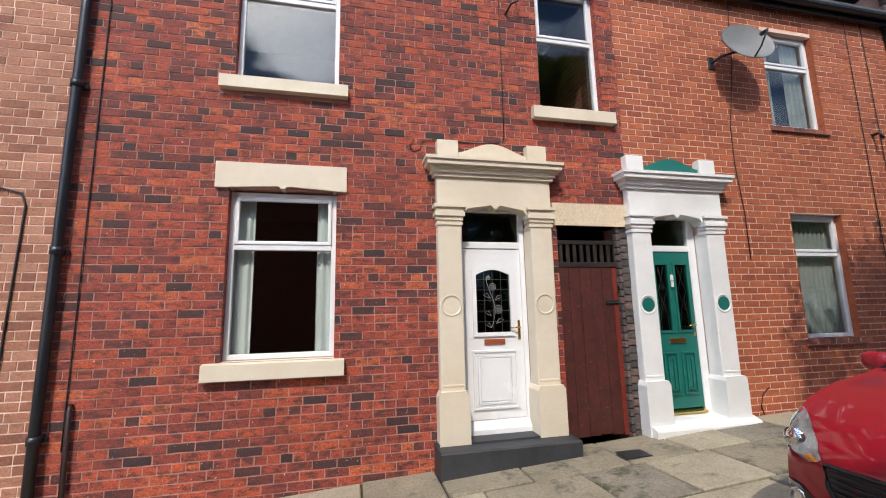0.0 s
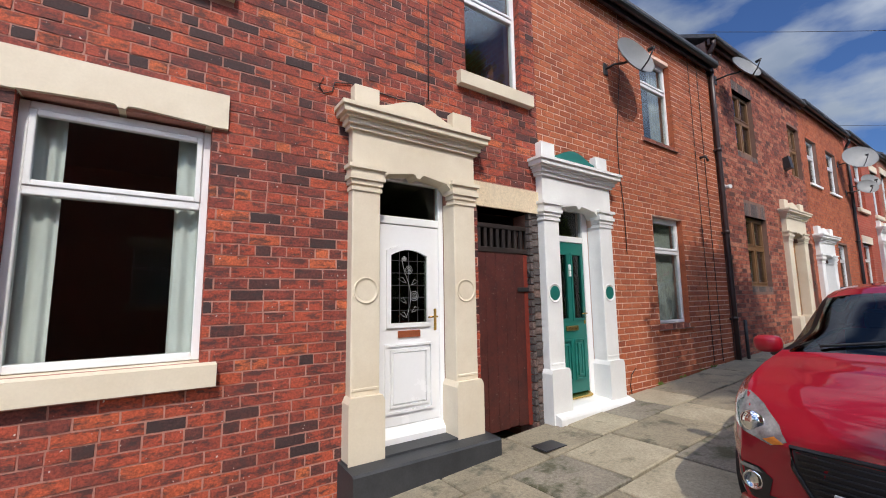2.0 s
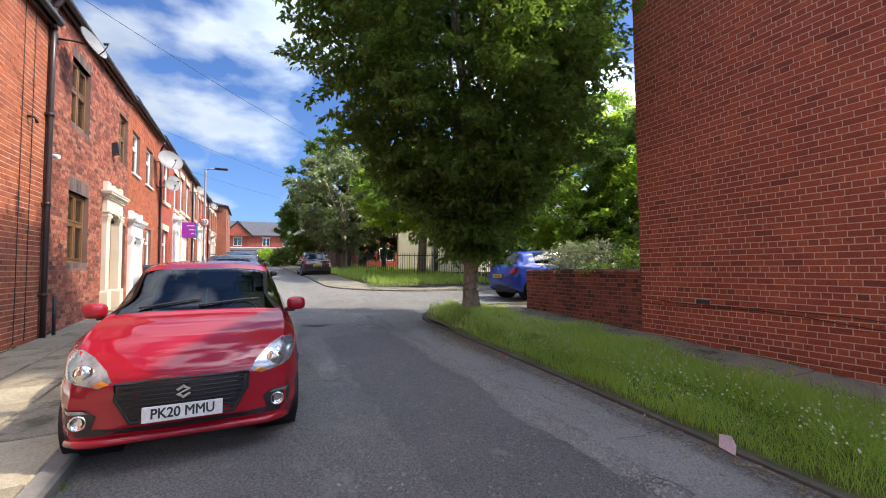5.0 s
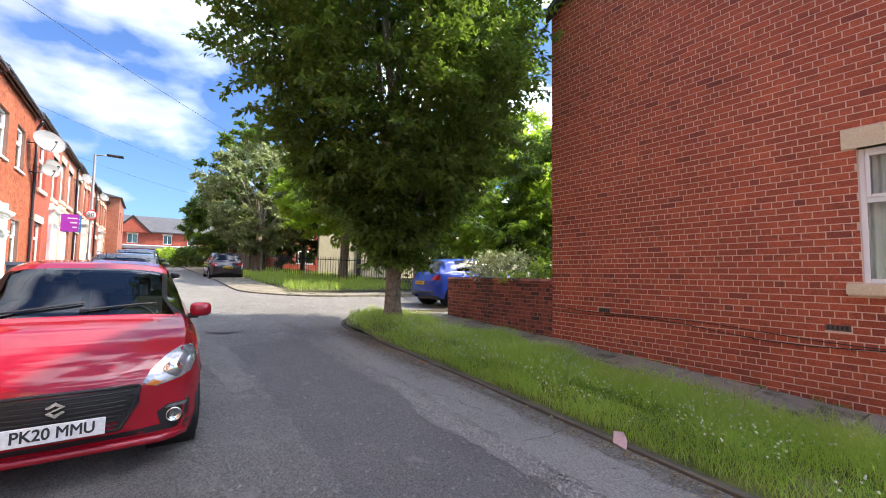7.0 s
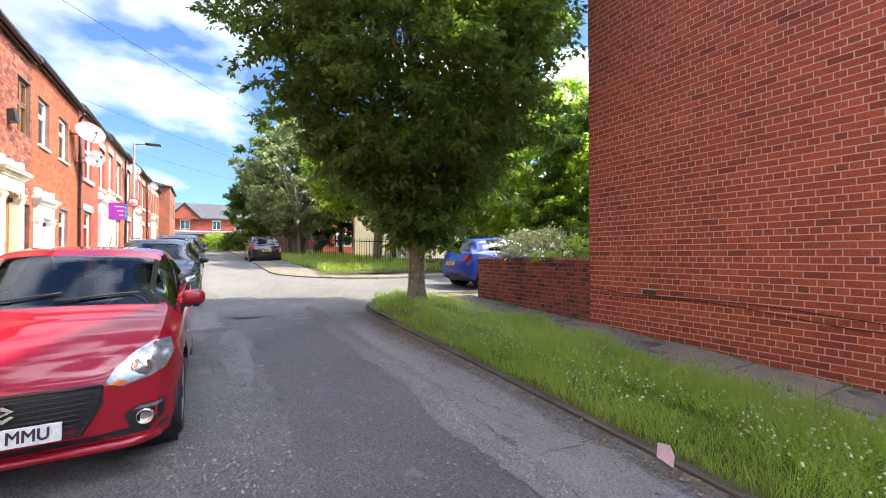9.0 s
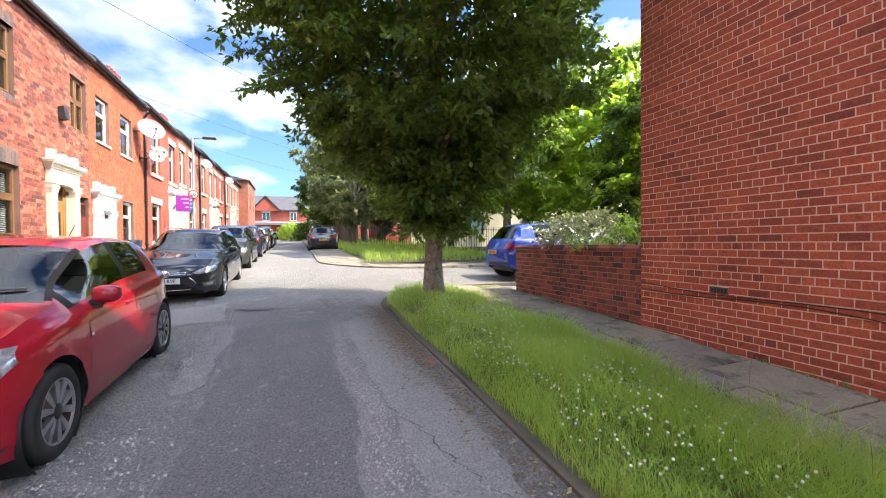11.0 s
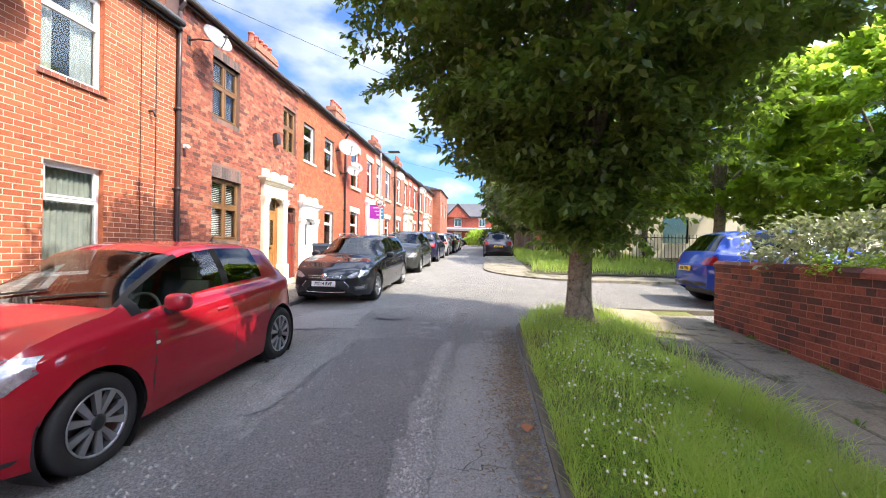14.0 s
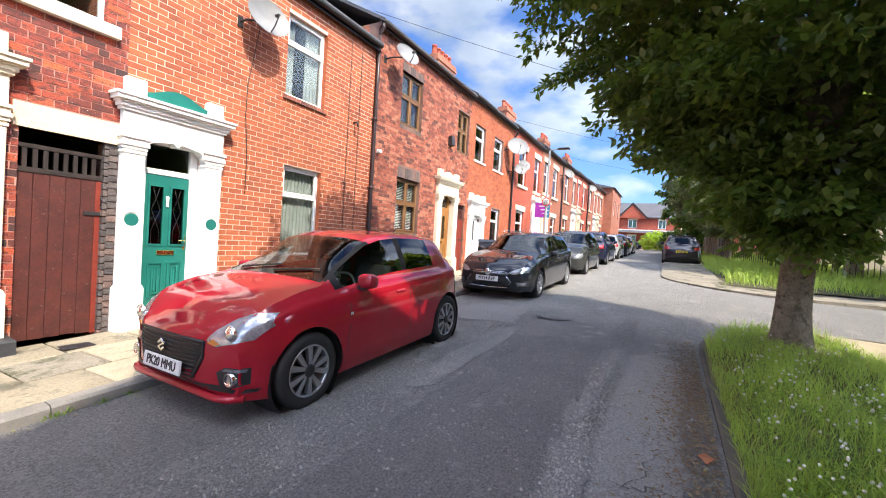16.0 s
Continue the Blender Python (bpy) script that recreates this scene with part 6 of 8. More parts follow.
    # wheels
    for wx in wheels:
        for sg in (1, -1):
            wy = sg * (hw - 0.115)
            part("wheel_arch", B().lathe([(ar + 0.012, 0.12), (ar + 0.012, -0.22), (0.0, -0.22)] if sg > 0 else [(ar + 0.012, -0.12), (ar + 0.012, 0.22), (0.0, 0.22)], "y", (wx, sg * (hw - 0.16), wr), 28), M["black_plastic"], root)
            s = sg
            tyre = [(wr * 0.62, s * 0.06), (wr * 0.70, s * 0.095), (wr * 0.90, s * 0.098), (wr * 0.98, s * 0.08), (wr, s * 0.05), (wr, -s * 0.05), (wr * 0.98, -s * 0.08), (wr * 0.62, -s * 0.09)]
            wheel = part("wheel", B().lathe([(wr * 0.66, s * 0.085), (wr * 0.62, s * 0.075), (wr * 0.58, s * 0.02), (wr * 0.2, s * 0.015), (0.0, s * 0.015)], "y", (wx, wy, wr), 32), M["rim_dark" if spec.get("dark_rim") else "rim"], root)
            part("tyre", B().lathe(tyre, "y", (wx, wy, wr), 32), M["rubber"], wheel)
            part("rim_lip", B().lathe([(wr * 0.68, s * 0.086), (wr * 0.68, s * 0.094), (wr * 0.64, s * 0.092), (wr * 0.63, s * 0.06)], "y", (wx, wy, wr), 32), M["rim"], wheel)
            for k in range(10):
                t = 2 * math.pi * (k // 2) / 5 + (0.16 if k % 2 else -0.16)
                t2 = 2 * math.pi * (k // 2) / 5 + (0.30 if k % 2 else -0.30)
                c0, s0, c1, s1 = math.cos(t), math.sin(t), math.cos(t2), math.sin(t2)
                w0, w1 = 0.014, 0.027
                pts = [(wx + c0 * wr * 0.14 - s0 * w0, wr + s0 * wr * 0.14 + c0 * w0), (wx + c0 * wr * 0.14 + s0 * w0, wr + s0 * wr * 0.14 - c0 * w0),
                       (wx + c1 * wr * 0.64 + s1 * w1, wr + s1 * wr * 0.64 - c1 * w1), (wx + c1 * wr * 0.64 - s1 * w1, wr + s1 * wr * 0.64 + c1 * w1)]
                part("spoke", B().prism(pts, wy + s * 0.05, wy + s * 0.088), M["rim_face"], wheel)
            part("hub_cap", B().lathe([(wr * 0.17, s * 0.05), (wr * 0.17, s * 0.09), (wr * 0.1, s * 0.097), (0, s * 0.097)], "y", (wx, wy, wr), 16), M["rim_dark" if spec.get("dark_rim") else "rim"], wheel)
    return root, lay, tree


def number_plate(root, text, y0, z, x, mat, front=True, width=0.52):
    b = B().box(-0.008, 0.008, -width / 2, width / 2, -0.056, 0.056, 0.004)
    p = part("number_plate", b, mat, root, "number plate with black characters")
    p.location = (x, y0, z)
    p.rotation_euler = (0, radians(8 if front else -8), 0)
    if text:
        cu = bpy.data.curves.new("plate_text", "FONT")
        cu.body, cu.size, cu.align_x, cu.align_y, cu.extrude, cu.bevel_depth = text, 0.105, "CENTER", "CENTER", 0.0005, 0.0024
        cu.materials.append(M["ink"])
        t = new("lettering", cu)
        t.parent = p
        t.matrix_basis = Matrix.Translation((-0.0095 if front else 0.0095, 0, 0)) @ Euler((radians(90), 0, radians(-90 if front else 90))).to_matrix().to_4x4() @ Matrix.Diagonal((0.84, 0.95, 1, 1))
    else:
        for k in range(7):
            part("character_bar", B().box(-0.0095, -0.0075, -0.2 + k * 0.058, -0.165 + k * 0.058, -0.035, 0.035) if front else B().box(0.0075, 0.0095, -0.2 + k * 0.058, -0.165 + k * 0.058, -0.035, 0.035), M["ink"], p)
    return p


def front_x(tree, y, z):
    h = tree.ray_cast(Vector((-1, y, z)), Vector((1, 0, 0)))[0]
    return h.x if h else 0.0


HATCH = dict(size=(3.74, 1.76, 1.51), bow=0.17, nose=0.03, tail_depth=0.03, roof_w=0.70,
             top=[(0, 0.70), (0.04, 0.77), (0.12, 0.85), (0.3, 0.935), (0.6, 1.0), (0.88, 1.035), (0.95, 1.055), (1.63, 1.43), (1.88, 1.49), (2.23, 1.51), (2.73, 1.49), (3.09, 1.445), (3.20, 1.41), (3.46, 1.06), (3.56, 0.98), (3.67, 0.93), (3.74, 0.80)],
             belt=[(0, 0.74), (0.2, 0.84), (0.6, 0.91), (1.05, 0.95), (2.84, 1.0), (3.74, 1.02)],
             plan=[(0, 0.80), (0.06, 0.88), (0.18, 0.945), (0.4, 0.985), (0.75, 1.0), (3.04, 1.0), (3.44, 0.95), (3.64, 0.86), (3.74, 0.76)],
             screen=(0.96, 1.67), rear=(3.20, 3.50), sides=[(1.14, 2.13), (2.23, 2.84)], wheels=(0.69, 3.13), wheel_r=0.328, dark_rim=True,
             seams=[((1.11, 0.30), (1.19, 0.94)), ((2.19, 0.28), (2.19, 0.98)), ((2.85, 0.62), (2.89, 1.0))],
             handles=[(2.01, 0.86)], mirror=(1.35, 1.04))
ESTATE = dict(size=(4.80, 1.88, 1.50), bow=0.28, nose=0.04, tail_depth=0.04, roof_w=0.68,
              top=[(0, 0.62), (0.05, 0.70), (0.15, 0.78), (0.5, 0.90), (1.0, 0.97), (1.35, 1.01), (1.42, 1.03), (2.2, 1.41), (2.5, 1.48), (3.0, 1.50), (4.1, 1.46), (4.35, 1.42), (4.6, 1.05), (4.72, 0.98), (4.8, 0.8)],
              belt=[(0, 0.66), (0.3, 0.76), (0.9, 0.87), (1.5, 0.93), (3.5, 0.98), (4.8, 1.02)],
              plan=[(0, 0.74), (0.08, 0.84), (0.25, 0.93), (0.6, 0.985), (1.0, 1.0), (4.0, 1.0), (4.5, 0.95), (4.8, 0.8)],
              screen=(1.43, 2.22), rear=(4.35, 4.62), sides=[(2.0, 2.75), (2.85, 3.55), (3.65, 4.2)], wheels=(0.95, 3.80), wheel_r=0.33,
              seams=[((1.60, 0.32), (1.66, 0.93)), ((2.80, 0.3), (2.80, 0.95)), ((3.6, 0.55), (3.62, 0.98))], handles=[(2.6, 0.86), (3.45, 0.88)], mirror=(1.86, 1.0))
MPV = dict(ESTATE, size=(4.1, 1.78, 1.58), bow=0.25,
           top=[(0, 0.66), (0.05, 0.76), (0.15, 0.86), (0.5, 1.0), (0.85, 1.07), (0.95, 1.10), (1.7, 1.49), (2.1, 1.57), (2.6, 1.58), (3.4, 1.53), (3.6, 1.48), (3.9, 1.1), (4.0, 1.0), (4.1, 0.8)],
           belt=[(0, 0.72), (0.4, 0.86), (1.0, 0.96), (4.1, 1.06)], plan=[(0, 0.76), (0.1, 0.88), (0.4, 0.97), (0.8, 1.0), (3.5, 1.0), (3.9, 0.93), (4.1, 0.8)],
           screen=(0.98, 1.75), rear=(3.6, 3.9), sides=[(1.5, 2.3), (2.4, 3.2)], wheels=(0.80, 3.35), wheel_r=0.31,
           seams=[((1.35, 0.3), (1.4, 0.98)), ((2.35, 0.3), (2.35, 1.0))], handles=[(2.15, 0.9), (3.0, 0.92)], mirror=(1.42, 1.06))
SUV = dict(MPV, size=(4.45, 1.84, 1.60), top=[(0, 0.74), (0.05, 0.86), (0.2, 0.96), (0.6, 1.03), (1.15, 1.08), (1.25, 1.1), (1.95, 1.50), (2.4, 1.59), (3.0, 1.6), (3.9, 1.55), (4.05, 1.5), (4.28, 1.12), (4.36, 1.05), (4.45, 0.85)],
           plan=[(0, 0.78), (0.1, 0.9), (0.4, 0.98), (0.8, 1.0), (3.9, 1.0), (4.3, 0.95), (4.45, 0.84)], screen=(1.28, 2.0), rear=(4.05, 4.3), sides=[(1.75, 2.5), (2.6, 3.4)], wheels=(0.85, 3.55), wheel_r=0.34)


def car_pose(x, y, heading=0):
    """heading 0: nose towards -x."""
    return pose(x, y, (road_z(x + 0.5, y) + road_z(x + 3, y)) / 2 - 0.045 * 1.6 if heading == 0 else road_z(x, y), 0, -math.degrees(math.atan(0.045)), 0) if heading == 0 else pose(x, y, road_z(x - 2, y) + 0.045 * 2, 0, math.degrees(math.atan(0.045)), 180)


# the red hatchback
RX, RY = 2.62, -3.0
root, lay, tree = car("hatchback_car", "glossy red small hatchback with black grille, parked at the kerb", HATCH, pose(RX, RY, 0.0 + road_z(RX + 0.69, RY) - 0.69 * 0.045, 0, -math.degrees(math.atan(0.045)), 0), M["red_paint"])
lay("grille", [(-0.43, 0.655), (0.43, 0.655), (0.425, 0.55), (0.33, 0.38), (-0.33, 0.38), (-0.425, 0.55)], M["black_plastic"], "front", 0.004, None, "black grille with horizontal bars")
for k in range(8):
    z = 0.41 + k * 0.032
    wdt = 0.33 + 0.095 * min(1, (z - 0.38) / 0.17)
    b = B().tube([(front_x(tree, yy, z) - 0.012, yy, z) for yy in np.linspace(-wdt + 0.02, wdt - 0.02, 15)], 0.0065, 5)
    part("grille_bar", b, M["black_plastic"], root)
b = B().tube([(front_x(tree, yy, zz) - 0.008, yy, zz) for yy, zz in [(-0.44, 0.66), (-0.2, 0.67), (0, 0.672), (0.2, 0.67), (0.44, 0.66), (0.435, 0.55), (0.338, 0.375), (0, 0.368), (-0.338, 0.375), (-0.435, 0.55), (-0.44, 0.66)]], 0.012, 6)
part("grille_surround", b, M["black_plastic"], root)
emb = B().prism([(a, c - 0.045) for a, c in [(-0.05, 0.645), (0.0, 0.68), (0.05, 0.645), (0.035, 0.635), (0.0, 0.655), (-0.02, 0.645), (0.05, 0.61), (0.0, 0.575), (-0.05, 0.61), (-0.035, 0.62), (0.0, 0.60), (0.02, 0.612)]], front_x(tree, 0, 0.59) - 0.035, front_x(tree, 0, 0.59) - 0.02, "x")
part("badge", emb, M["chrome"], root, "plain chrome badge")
number_plate(root, "PK20 MMU", 0, 0.435, front_x(tree, 0, 0.435) - 0.03, M["plate_white"])
for sg in (1, -1):
    hl = lay("headlight", [(sg * a, c) for a, c in [(0.455, 0.675), (0.50, 0.75), (0.60, 0.835), (0.70, 0.88), (0.79, 0.87), (0.82, 0.78), (0.77, 0.69), (0.54, 0.635)]], M["lamp_glass"], "front", 0.006, None, "clear swept-back headlamp", 5)
    lay("indicator", [(sg * a, c) for a, c in [(0.47, 0.662), (0.52, 0.69), (0.58, 0.66), (0.53, 0.642)]], M["amber"], "front", 0.010, hl)
    c = front_x(tree, sg * 0.63, 0.73)
    part("lamp_lens", B().lathe([(0.065, 0.0), (0.06, -0.015), (0.03, -0.028), (0.0, -0.03)], "x", (c - 0.0, sg * 0.64, 0.735), 18), M["chrome"], hl)
    fg = lay("fog_lamp_housing", [(sg * a, c) for a, c in [(0.55, 0.44), (0.62, 0.485), (0.77, 0.485), (0.765, 0.36), (0.66, 0.325), (0.58, 0.34)]], M["black_plastic"], "front", 0.005)
    c = front_x(tree, sg * 0.66, 0.40)
    part("fog_lamp", B().lathe([(0.055, 0.02), (0.055, -0.02), (0.045, -0.025), (0.04, -0.012), (0.0, -0.02)], "x", (c, sg * 0.66, 0.395), 18), M["chrome"], fg)
    lay("day_running_light", [(sg * 0.60, 0.458), (sg * 0.63, 0.478), (sg * 0.76, 0.478), (sg * 0.755, 0.452)], M["lamp_glass"], "front", 0.012, fg)
    lay("side_repeater", [(1.16, 0.735), (1.20, 0.735), (1.20, 0.76), (1.16, 0.76)], M["plate_white"], "left" if sg > 0 else "right", 0.008)
    lay("front_strip", [(sg * 0.0, 0.335), (sg * 0.55, 0.345), (sg * 0.80, 0.31), (sg * 0.78, 0.285), (sg * 0.5, 0.30), (sg * 0.0, 0.29)], M["black_plastic"], "front", 0.005)
    lay("tail_light", [(sg * 0.60, 0.85), (sg * 0.78, 0.85), (sg * 0.76, 1.0), (sg * 0.63, 0.98)], M["tail"], "rear", 0.006)
part("bumper_lip", B().tube([(front_x(tree, yy, 0.27) - 0.02 + 0.0, yy, 0.245) for yy in np.linspace(-0.74, 0.74, 17)], 0.03, 8), M["red_paint"], root)
for sg, (a0, a1) in ((1, (0.50, 0.0)), (-1, (0.02, -0.52))):
    ws_pts = []
    for t in np.linspace(0, 1, 8):
        yy = a0 + (a1 - a0) * t
        h = tree.ray_cast(Vector((1.0 + 0.10 * t, yy, 3)), Vector((0, 0, -1)))[0]
        ws_pts.append((h.x, h.y, h.z + 0.018))
    part("wiper", B().tube(ws_pts, 0.010, 6), M["black_plastic"], root)
part("aerial", B().tube([(2.98, 0, 1.45), (3.16, 0, 1.60)], 0.005, 5), M["black_plastic"], root)

# the black estate behind it
root, lay, tree = car("estate_car", "black estate car with chrome grille surround, parked nose to tail", ESTATE, car_pose(9.25, -3.0), M["black_car"])
lay("grille", [(-0.40, 0.66), (0.40, 0.66), (0.36, 0.57), (-0.36, 0.57)], M["black_plastic"])
for z in (0.60, 0.635):
    part("chrome_bar", B().tube([(front_x(tree, yy, z) - 0.012, yy, z) for yy in np.linspace(-0.36, 0.36, 9)], 0.010, 5), M["chrome"], root)
part("badge", B().lathe([(0.075, 0), (0.07, -0.014), (0, -0.018)], "x", (front_x(tree, 0, 0.615) - 0.012, 0, 0.617), 18), M["chrome"], root, "plain oval badge")
lay("lower_grille", [(-0.52, 0.42), (-0.42, 0.53), (0.42, 0.53), (0.52, 0.42), (0.42, 0.29), (-0.42, 0.29)], M["black_plastic"])
part("grille_surround", B().tube([(front_x(tree, yy, zz) - 0.008, yy, zz) for yy, zz in [(-0.42, 0.53), (-0.52, 0.42), (-0.42, 0.29), (0, 0.27), (0.42, 0.29), (0.52, 0.42), (0.42, 0.53)]], 0.011, 6), M["chrome"], root)
number_plate(root, "MT14 RVF", 0, 0.475, front_x(tree, 0, 0.47) - 0.03, M["plate_white"])
for sg in (1, -1):
    lay("headlight", [(sg * a, c) for a, c in [(0.46, 0.62), (0.60, 0.70), (0.80, 0.75), (0.86, 0.72), (0.82, 0.63), (0.55, 0.585)]], M["lamp_glass"], "front", 0.006)
    lay("fog_lamp_housing", [(sg * a, c) for a, c in [(0.60, 0.42), (0.84, 0.45), (0.83, 0.33), (0.64, 0.32)]], M["black_plastic"], "front", 0.005)
    lay("fog_lamp", [(sg * a, c) for a, c in [(0.64, 0.40), (0.80, 0.42), (0.79, 0.36), (0.66, 0.35)]], M["lamp_glass"], "front", 0.01)
    part("roof_rail", B().tube([(2.4, sg * 0.58, 1.46), (2.5, sg * 0.58, 1.51), (4.1, sg * 0.57, 1.49), (4.25, sg * 0.57, 1.43)], 0.014, 6), M["chrome"], root)
    lay("tail_light", [(sg * 0.62, 0.8), (sg * 0.82, 0.8), (sg * 0.8, 1.0), (sg * 0.66, 0.98)], M["tail"], "rear", 0.006)


def dress(root, lay, tree, plate_front, plate_rear, L):
    lay("grille", [(-0.42, 0.62), (0.42, 0.62), (0.38, 0.50), (-0.38, 0.50)], M["black_plastic"])
    lay("lower_grille", [(-0.5, 0.40), (0.5, 0.40), (0.45, 0.30), (-0.45, 0.30)], M["black_plastic"])
    for sg in (1, -1):
        lay("headlight", [(sg * a, c) for a, c in [(0.48, 0.62), (0.60, 0.72), (0.76, 0.80), (0.80, 0.70), (0.74, 0.62), (0.55, 0.585)]], M["lamp_glass"], "front", 0.006)
        lay("tail_light", [(sg * 0.52, 0.82), (sg * 0.80, 0.80), (sg * 0.78, 1.0), (sg * 0.55, 0.94)], M["tail"], "rear", 0.006)
    lay("bumper_strip", [(-0.7, 0.36), (0.7, 0.36), (0.68, 0.44), (-0.68, 0.44)], M["black_plastic"], "rear", 0.006)
    number_plate(root, "", 0, 0.46, front_x(tree, 0, 0.46) - 0.03, M["plate_white"])
    h = tree.ray_cast(Vector((L + 1, 0, 0.72)), Vector((-1, 0, 0)))[0]
    number_plate(root, "", 0, 0.72, h.x + 0.03, M["plate_yellow"], False)


for nm, lb, sp, ps, pm in (
        ("people_carrier", "dark grey people carrier parked nose to the street", MPV, car_pose(15.6, -3.05), "grey_car"),
        ("suv_car", "dark blue sport utility car seen from behind", SUV, car_pose(25.4, -3.05, 1), "navy_car"),
        ("hatchback_car", "silver hatchback parked up the street", HATCH, car_pose(30.6, -3.05, 1), "silver_car"),
        ("suv_car", "black sport utility car parked up the street", SUV, car_pose(36.0, -3.05, 1), "black_car"),
        ("hatchback_car", "pale grey hatchback parked up the street", HATCH, car_pose(41.5, -3.05, 1), "silver_car"),
        ("hatchback_car", "navy hatchback at the far end of the street", HATCH, pose(58, -3.6, rise(58), 0, 0, 90), "navy_car"),
        ("hatchback_car", "dark purple hatchback parked half on the footway", MPV, pose(28.9, -7.07, rise(26.6) + 0.14, 0, 2.58, 180), "purple_car"),
        ("hatchback_car", "bright blue hatchback parked in the side street", MPV, pose(10.5, -15.0, rise(10.5) + 0.12, 0, 0, -90 + 180 - 0), "blue_car")):
    rt, ly, tr = car(nm, lb, sp, ps, M[pm])
    dress(rt, ly, tr, "", "", sp["size"][0])


# ---- plants ----
M["bark"] = surface("tree_bark", (0.22, 0.185, 0.13), (0.38, 0.33, 0.24), 0.95, 6, 22, 1.0, depth=0.04, spots=((0.06, 0.06, 0.035), 9.0, 0.55), rub=0.8, grain=0.45)
M["leaf_dark"] = leaf_material("hornbeam_leaf", [(0, (0.060, 0.10, 0.020)), (0.6, (0.10, 0.155, 0.032)), (1, (0.17, 0.23, 0.055))], 0.34, (0.24, 0.40, 0.05), 0.42)
M["leaf_grey"] = leaf_material("grey_green_leaf", [(0, (0.19, 0.23, 0.11)), (0.6, (0.30, 0.34, 0.18)), (1, (0.42, 0.45, 0.28))], 0.5, (0.26, 0.33, 0.10), 0.35)
M["leaf_mid"] = leaf_material("sycamore_leaf", [(0, (0.045, 0.085, 0.016)), (1, (0.10, 0.16, 0.032))], 0.45, (0.18, 0.30, 0.03), 0.4)
M["leaf_bright"] = leaf_material("bright_maple_leaf", [(0, (0.08, 0.15, 0.02)), (0.6, (0.17, 0.26, 0.035)), (1, (0.30, 0.40, 0.08))], 0.42, (0.54, 0.74, 0.09), 0.58)
M["leaf_silver"] = leaf_material("variegated_leaf", [(0, (0.13, 0.17, 0.08)), (0.5, (0.30, 0.33, 0.20)), (1, (0.45, 0.46, 0.32))], 0.5, (0.3, 0.35, 0.15), 0.3)
M["grass"] = leaf_material("grass_blade", [(0, (0.17, 0.29, 0.045)), (0.45, (0.29, 0.43, 0.08)), (0.85, (0.41, 0.53, 0.13)), (1, (0.50, 0.47, 0.22))], 0.42, (0.52, 0.72, 0.14), 0.55)
M["dry_grass"] = leaf_material("dry_grass_blade", [(0, (0.25, 0.22, 0.09)), (0.6, (0.36, 0.31, 0.15)), (1, (0.45, 0.40, 0.22))], 0.6, (0.3, 0.27, 0.1), 0.3)
M["clover"] = leaf_material("clover_leaf", [(0, (0.11, 0.19, 0.03)), (1, (0.19, 0.30, 0.06))], 0.5, (0.24, 0.42, 0.05), 0.4)
M["petal"] = surface("white_clover_flower", (0.62, 0.60, 0.50), (0.75, 0.74, 0.66), 0.8, 30, 90, 0.2)


def quads(name, pts, mat, parent=None, label="", tri=False):
    """Many small leaves at once: pts is (n, 4, 3)."""
    n = len(pts)
    me = bpy.data.meshes.new(name)
    me.vertices.add(n * 4)
    me.vertices.foreach_set("co", np.ascontiguousarray(pts, dtype=np.float32).ravel())
    me.loops.add(n * 4)
    me.loops.foreach_set("vertex_index", np.arange(n * 4, dtype=np.int32))
    me.polygons.add(n)
    me.polygons.foreach_set("loop_start", np.arange(0, n * 4, 4, dtype=np.int32))
    me.update(calc_edges=True)
    me.validate()
    me.materials.append(mat)
    ob = new(name, me)
    if parent:
        ob.parent = parent
    return tagged(ob, label)


def unit(a):
    return a / np.maximum(np.linalg.norm(a, axis=1, keepdims=True), 1e-6)


def leaves(rng, base, way, per, length, width, spread, droop):
    """Leaves along short twigs: twig base and way (n, 3)."""
    n = len(base)
    t = (np.arange(per) + 0.5) / per
    p = base[:, None, :] + way[:, None, :] * t[None, :, None]
    p = p + rng.normal(0, spread, (n, per, 3))
    p = p.reshape(-1, 3)
    d = unit(np.repeat(unit(way), per, axis=0) * 0.7 + rng.normal(0, 0.55, (n * per, 3)) + np.array([0, 0, -droop]))
    side = unit(np.cross(d, unit(rng.normal(0, 1, (n * per, 3)) * 0.5 + np.array([0, 0, 1.0]))))
    s = rng.uniform(0.7, 1.25, (n * per, 1))
    lg, wd = d * length * s, side * width * s
    up = np.cross(side, d) * length * 0.08
    return np.stack([p, p + lg * 0.45 + wd * 0.5 + up, p + lg, p + lg * 0.45 - wd * 0.5 + up], axis=1)


def crown_points(rng, n, centre, profile, z0, z1, lumps=0.28, inner=0.45, seed=0.0):
    """Points in a crown whose radius follows profile(t), t from 0 at z0 to 1 at z1, with an uneven outline."""
    out = []
    while len(out) < n:
        t = rng.uniform(0, 1)
        a = rng.uniform(0, 2 * math.pi)
        r0 = profile(t)
        if rng.uniform(0, 3.6) > r0 + 0.9:
            continue
        z = z0 + (z1 - z0) * t
        wob = 1 + lumps * noise.noise((math.cos(a) * 1.7 + seed, math.sin(a) * 1.7, z * 0.65)) + 0.5 * lumps * noise.noise((math.cos(a) * 5 + seed, math.sin(a) * 5, z * 1.9))
        f = inner + (1 - inner) * math.sqrt(rng.uniform(0, 1))
        r = r0 * wob * f
        out.append((centre[0] + r * math.cos(a), centre[1] + r * math.sin(a), z, a, f))
    return np.array(out)


SIDE_TWIGS = 9


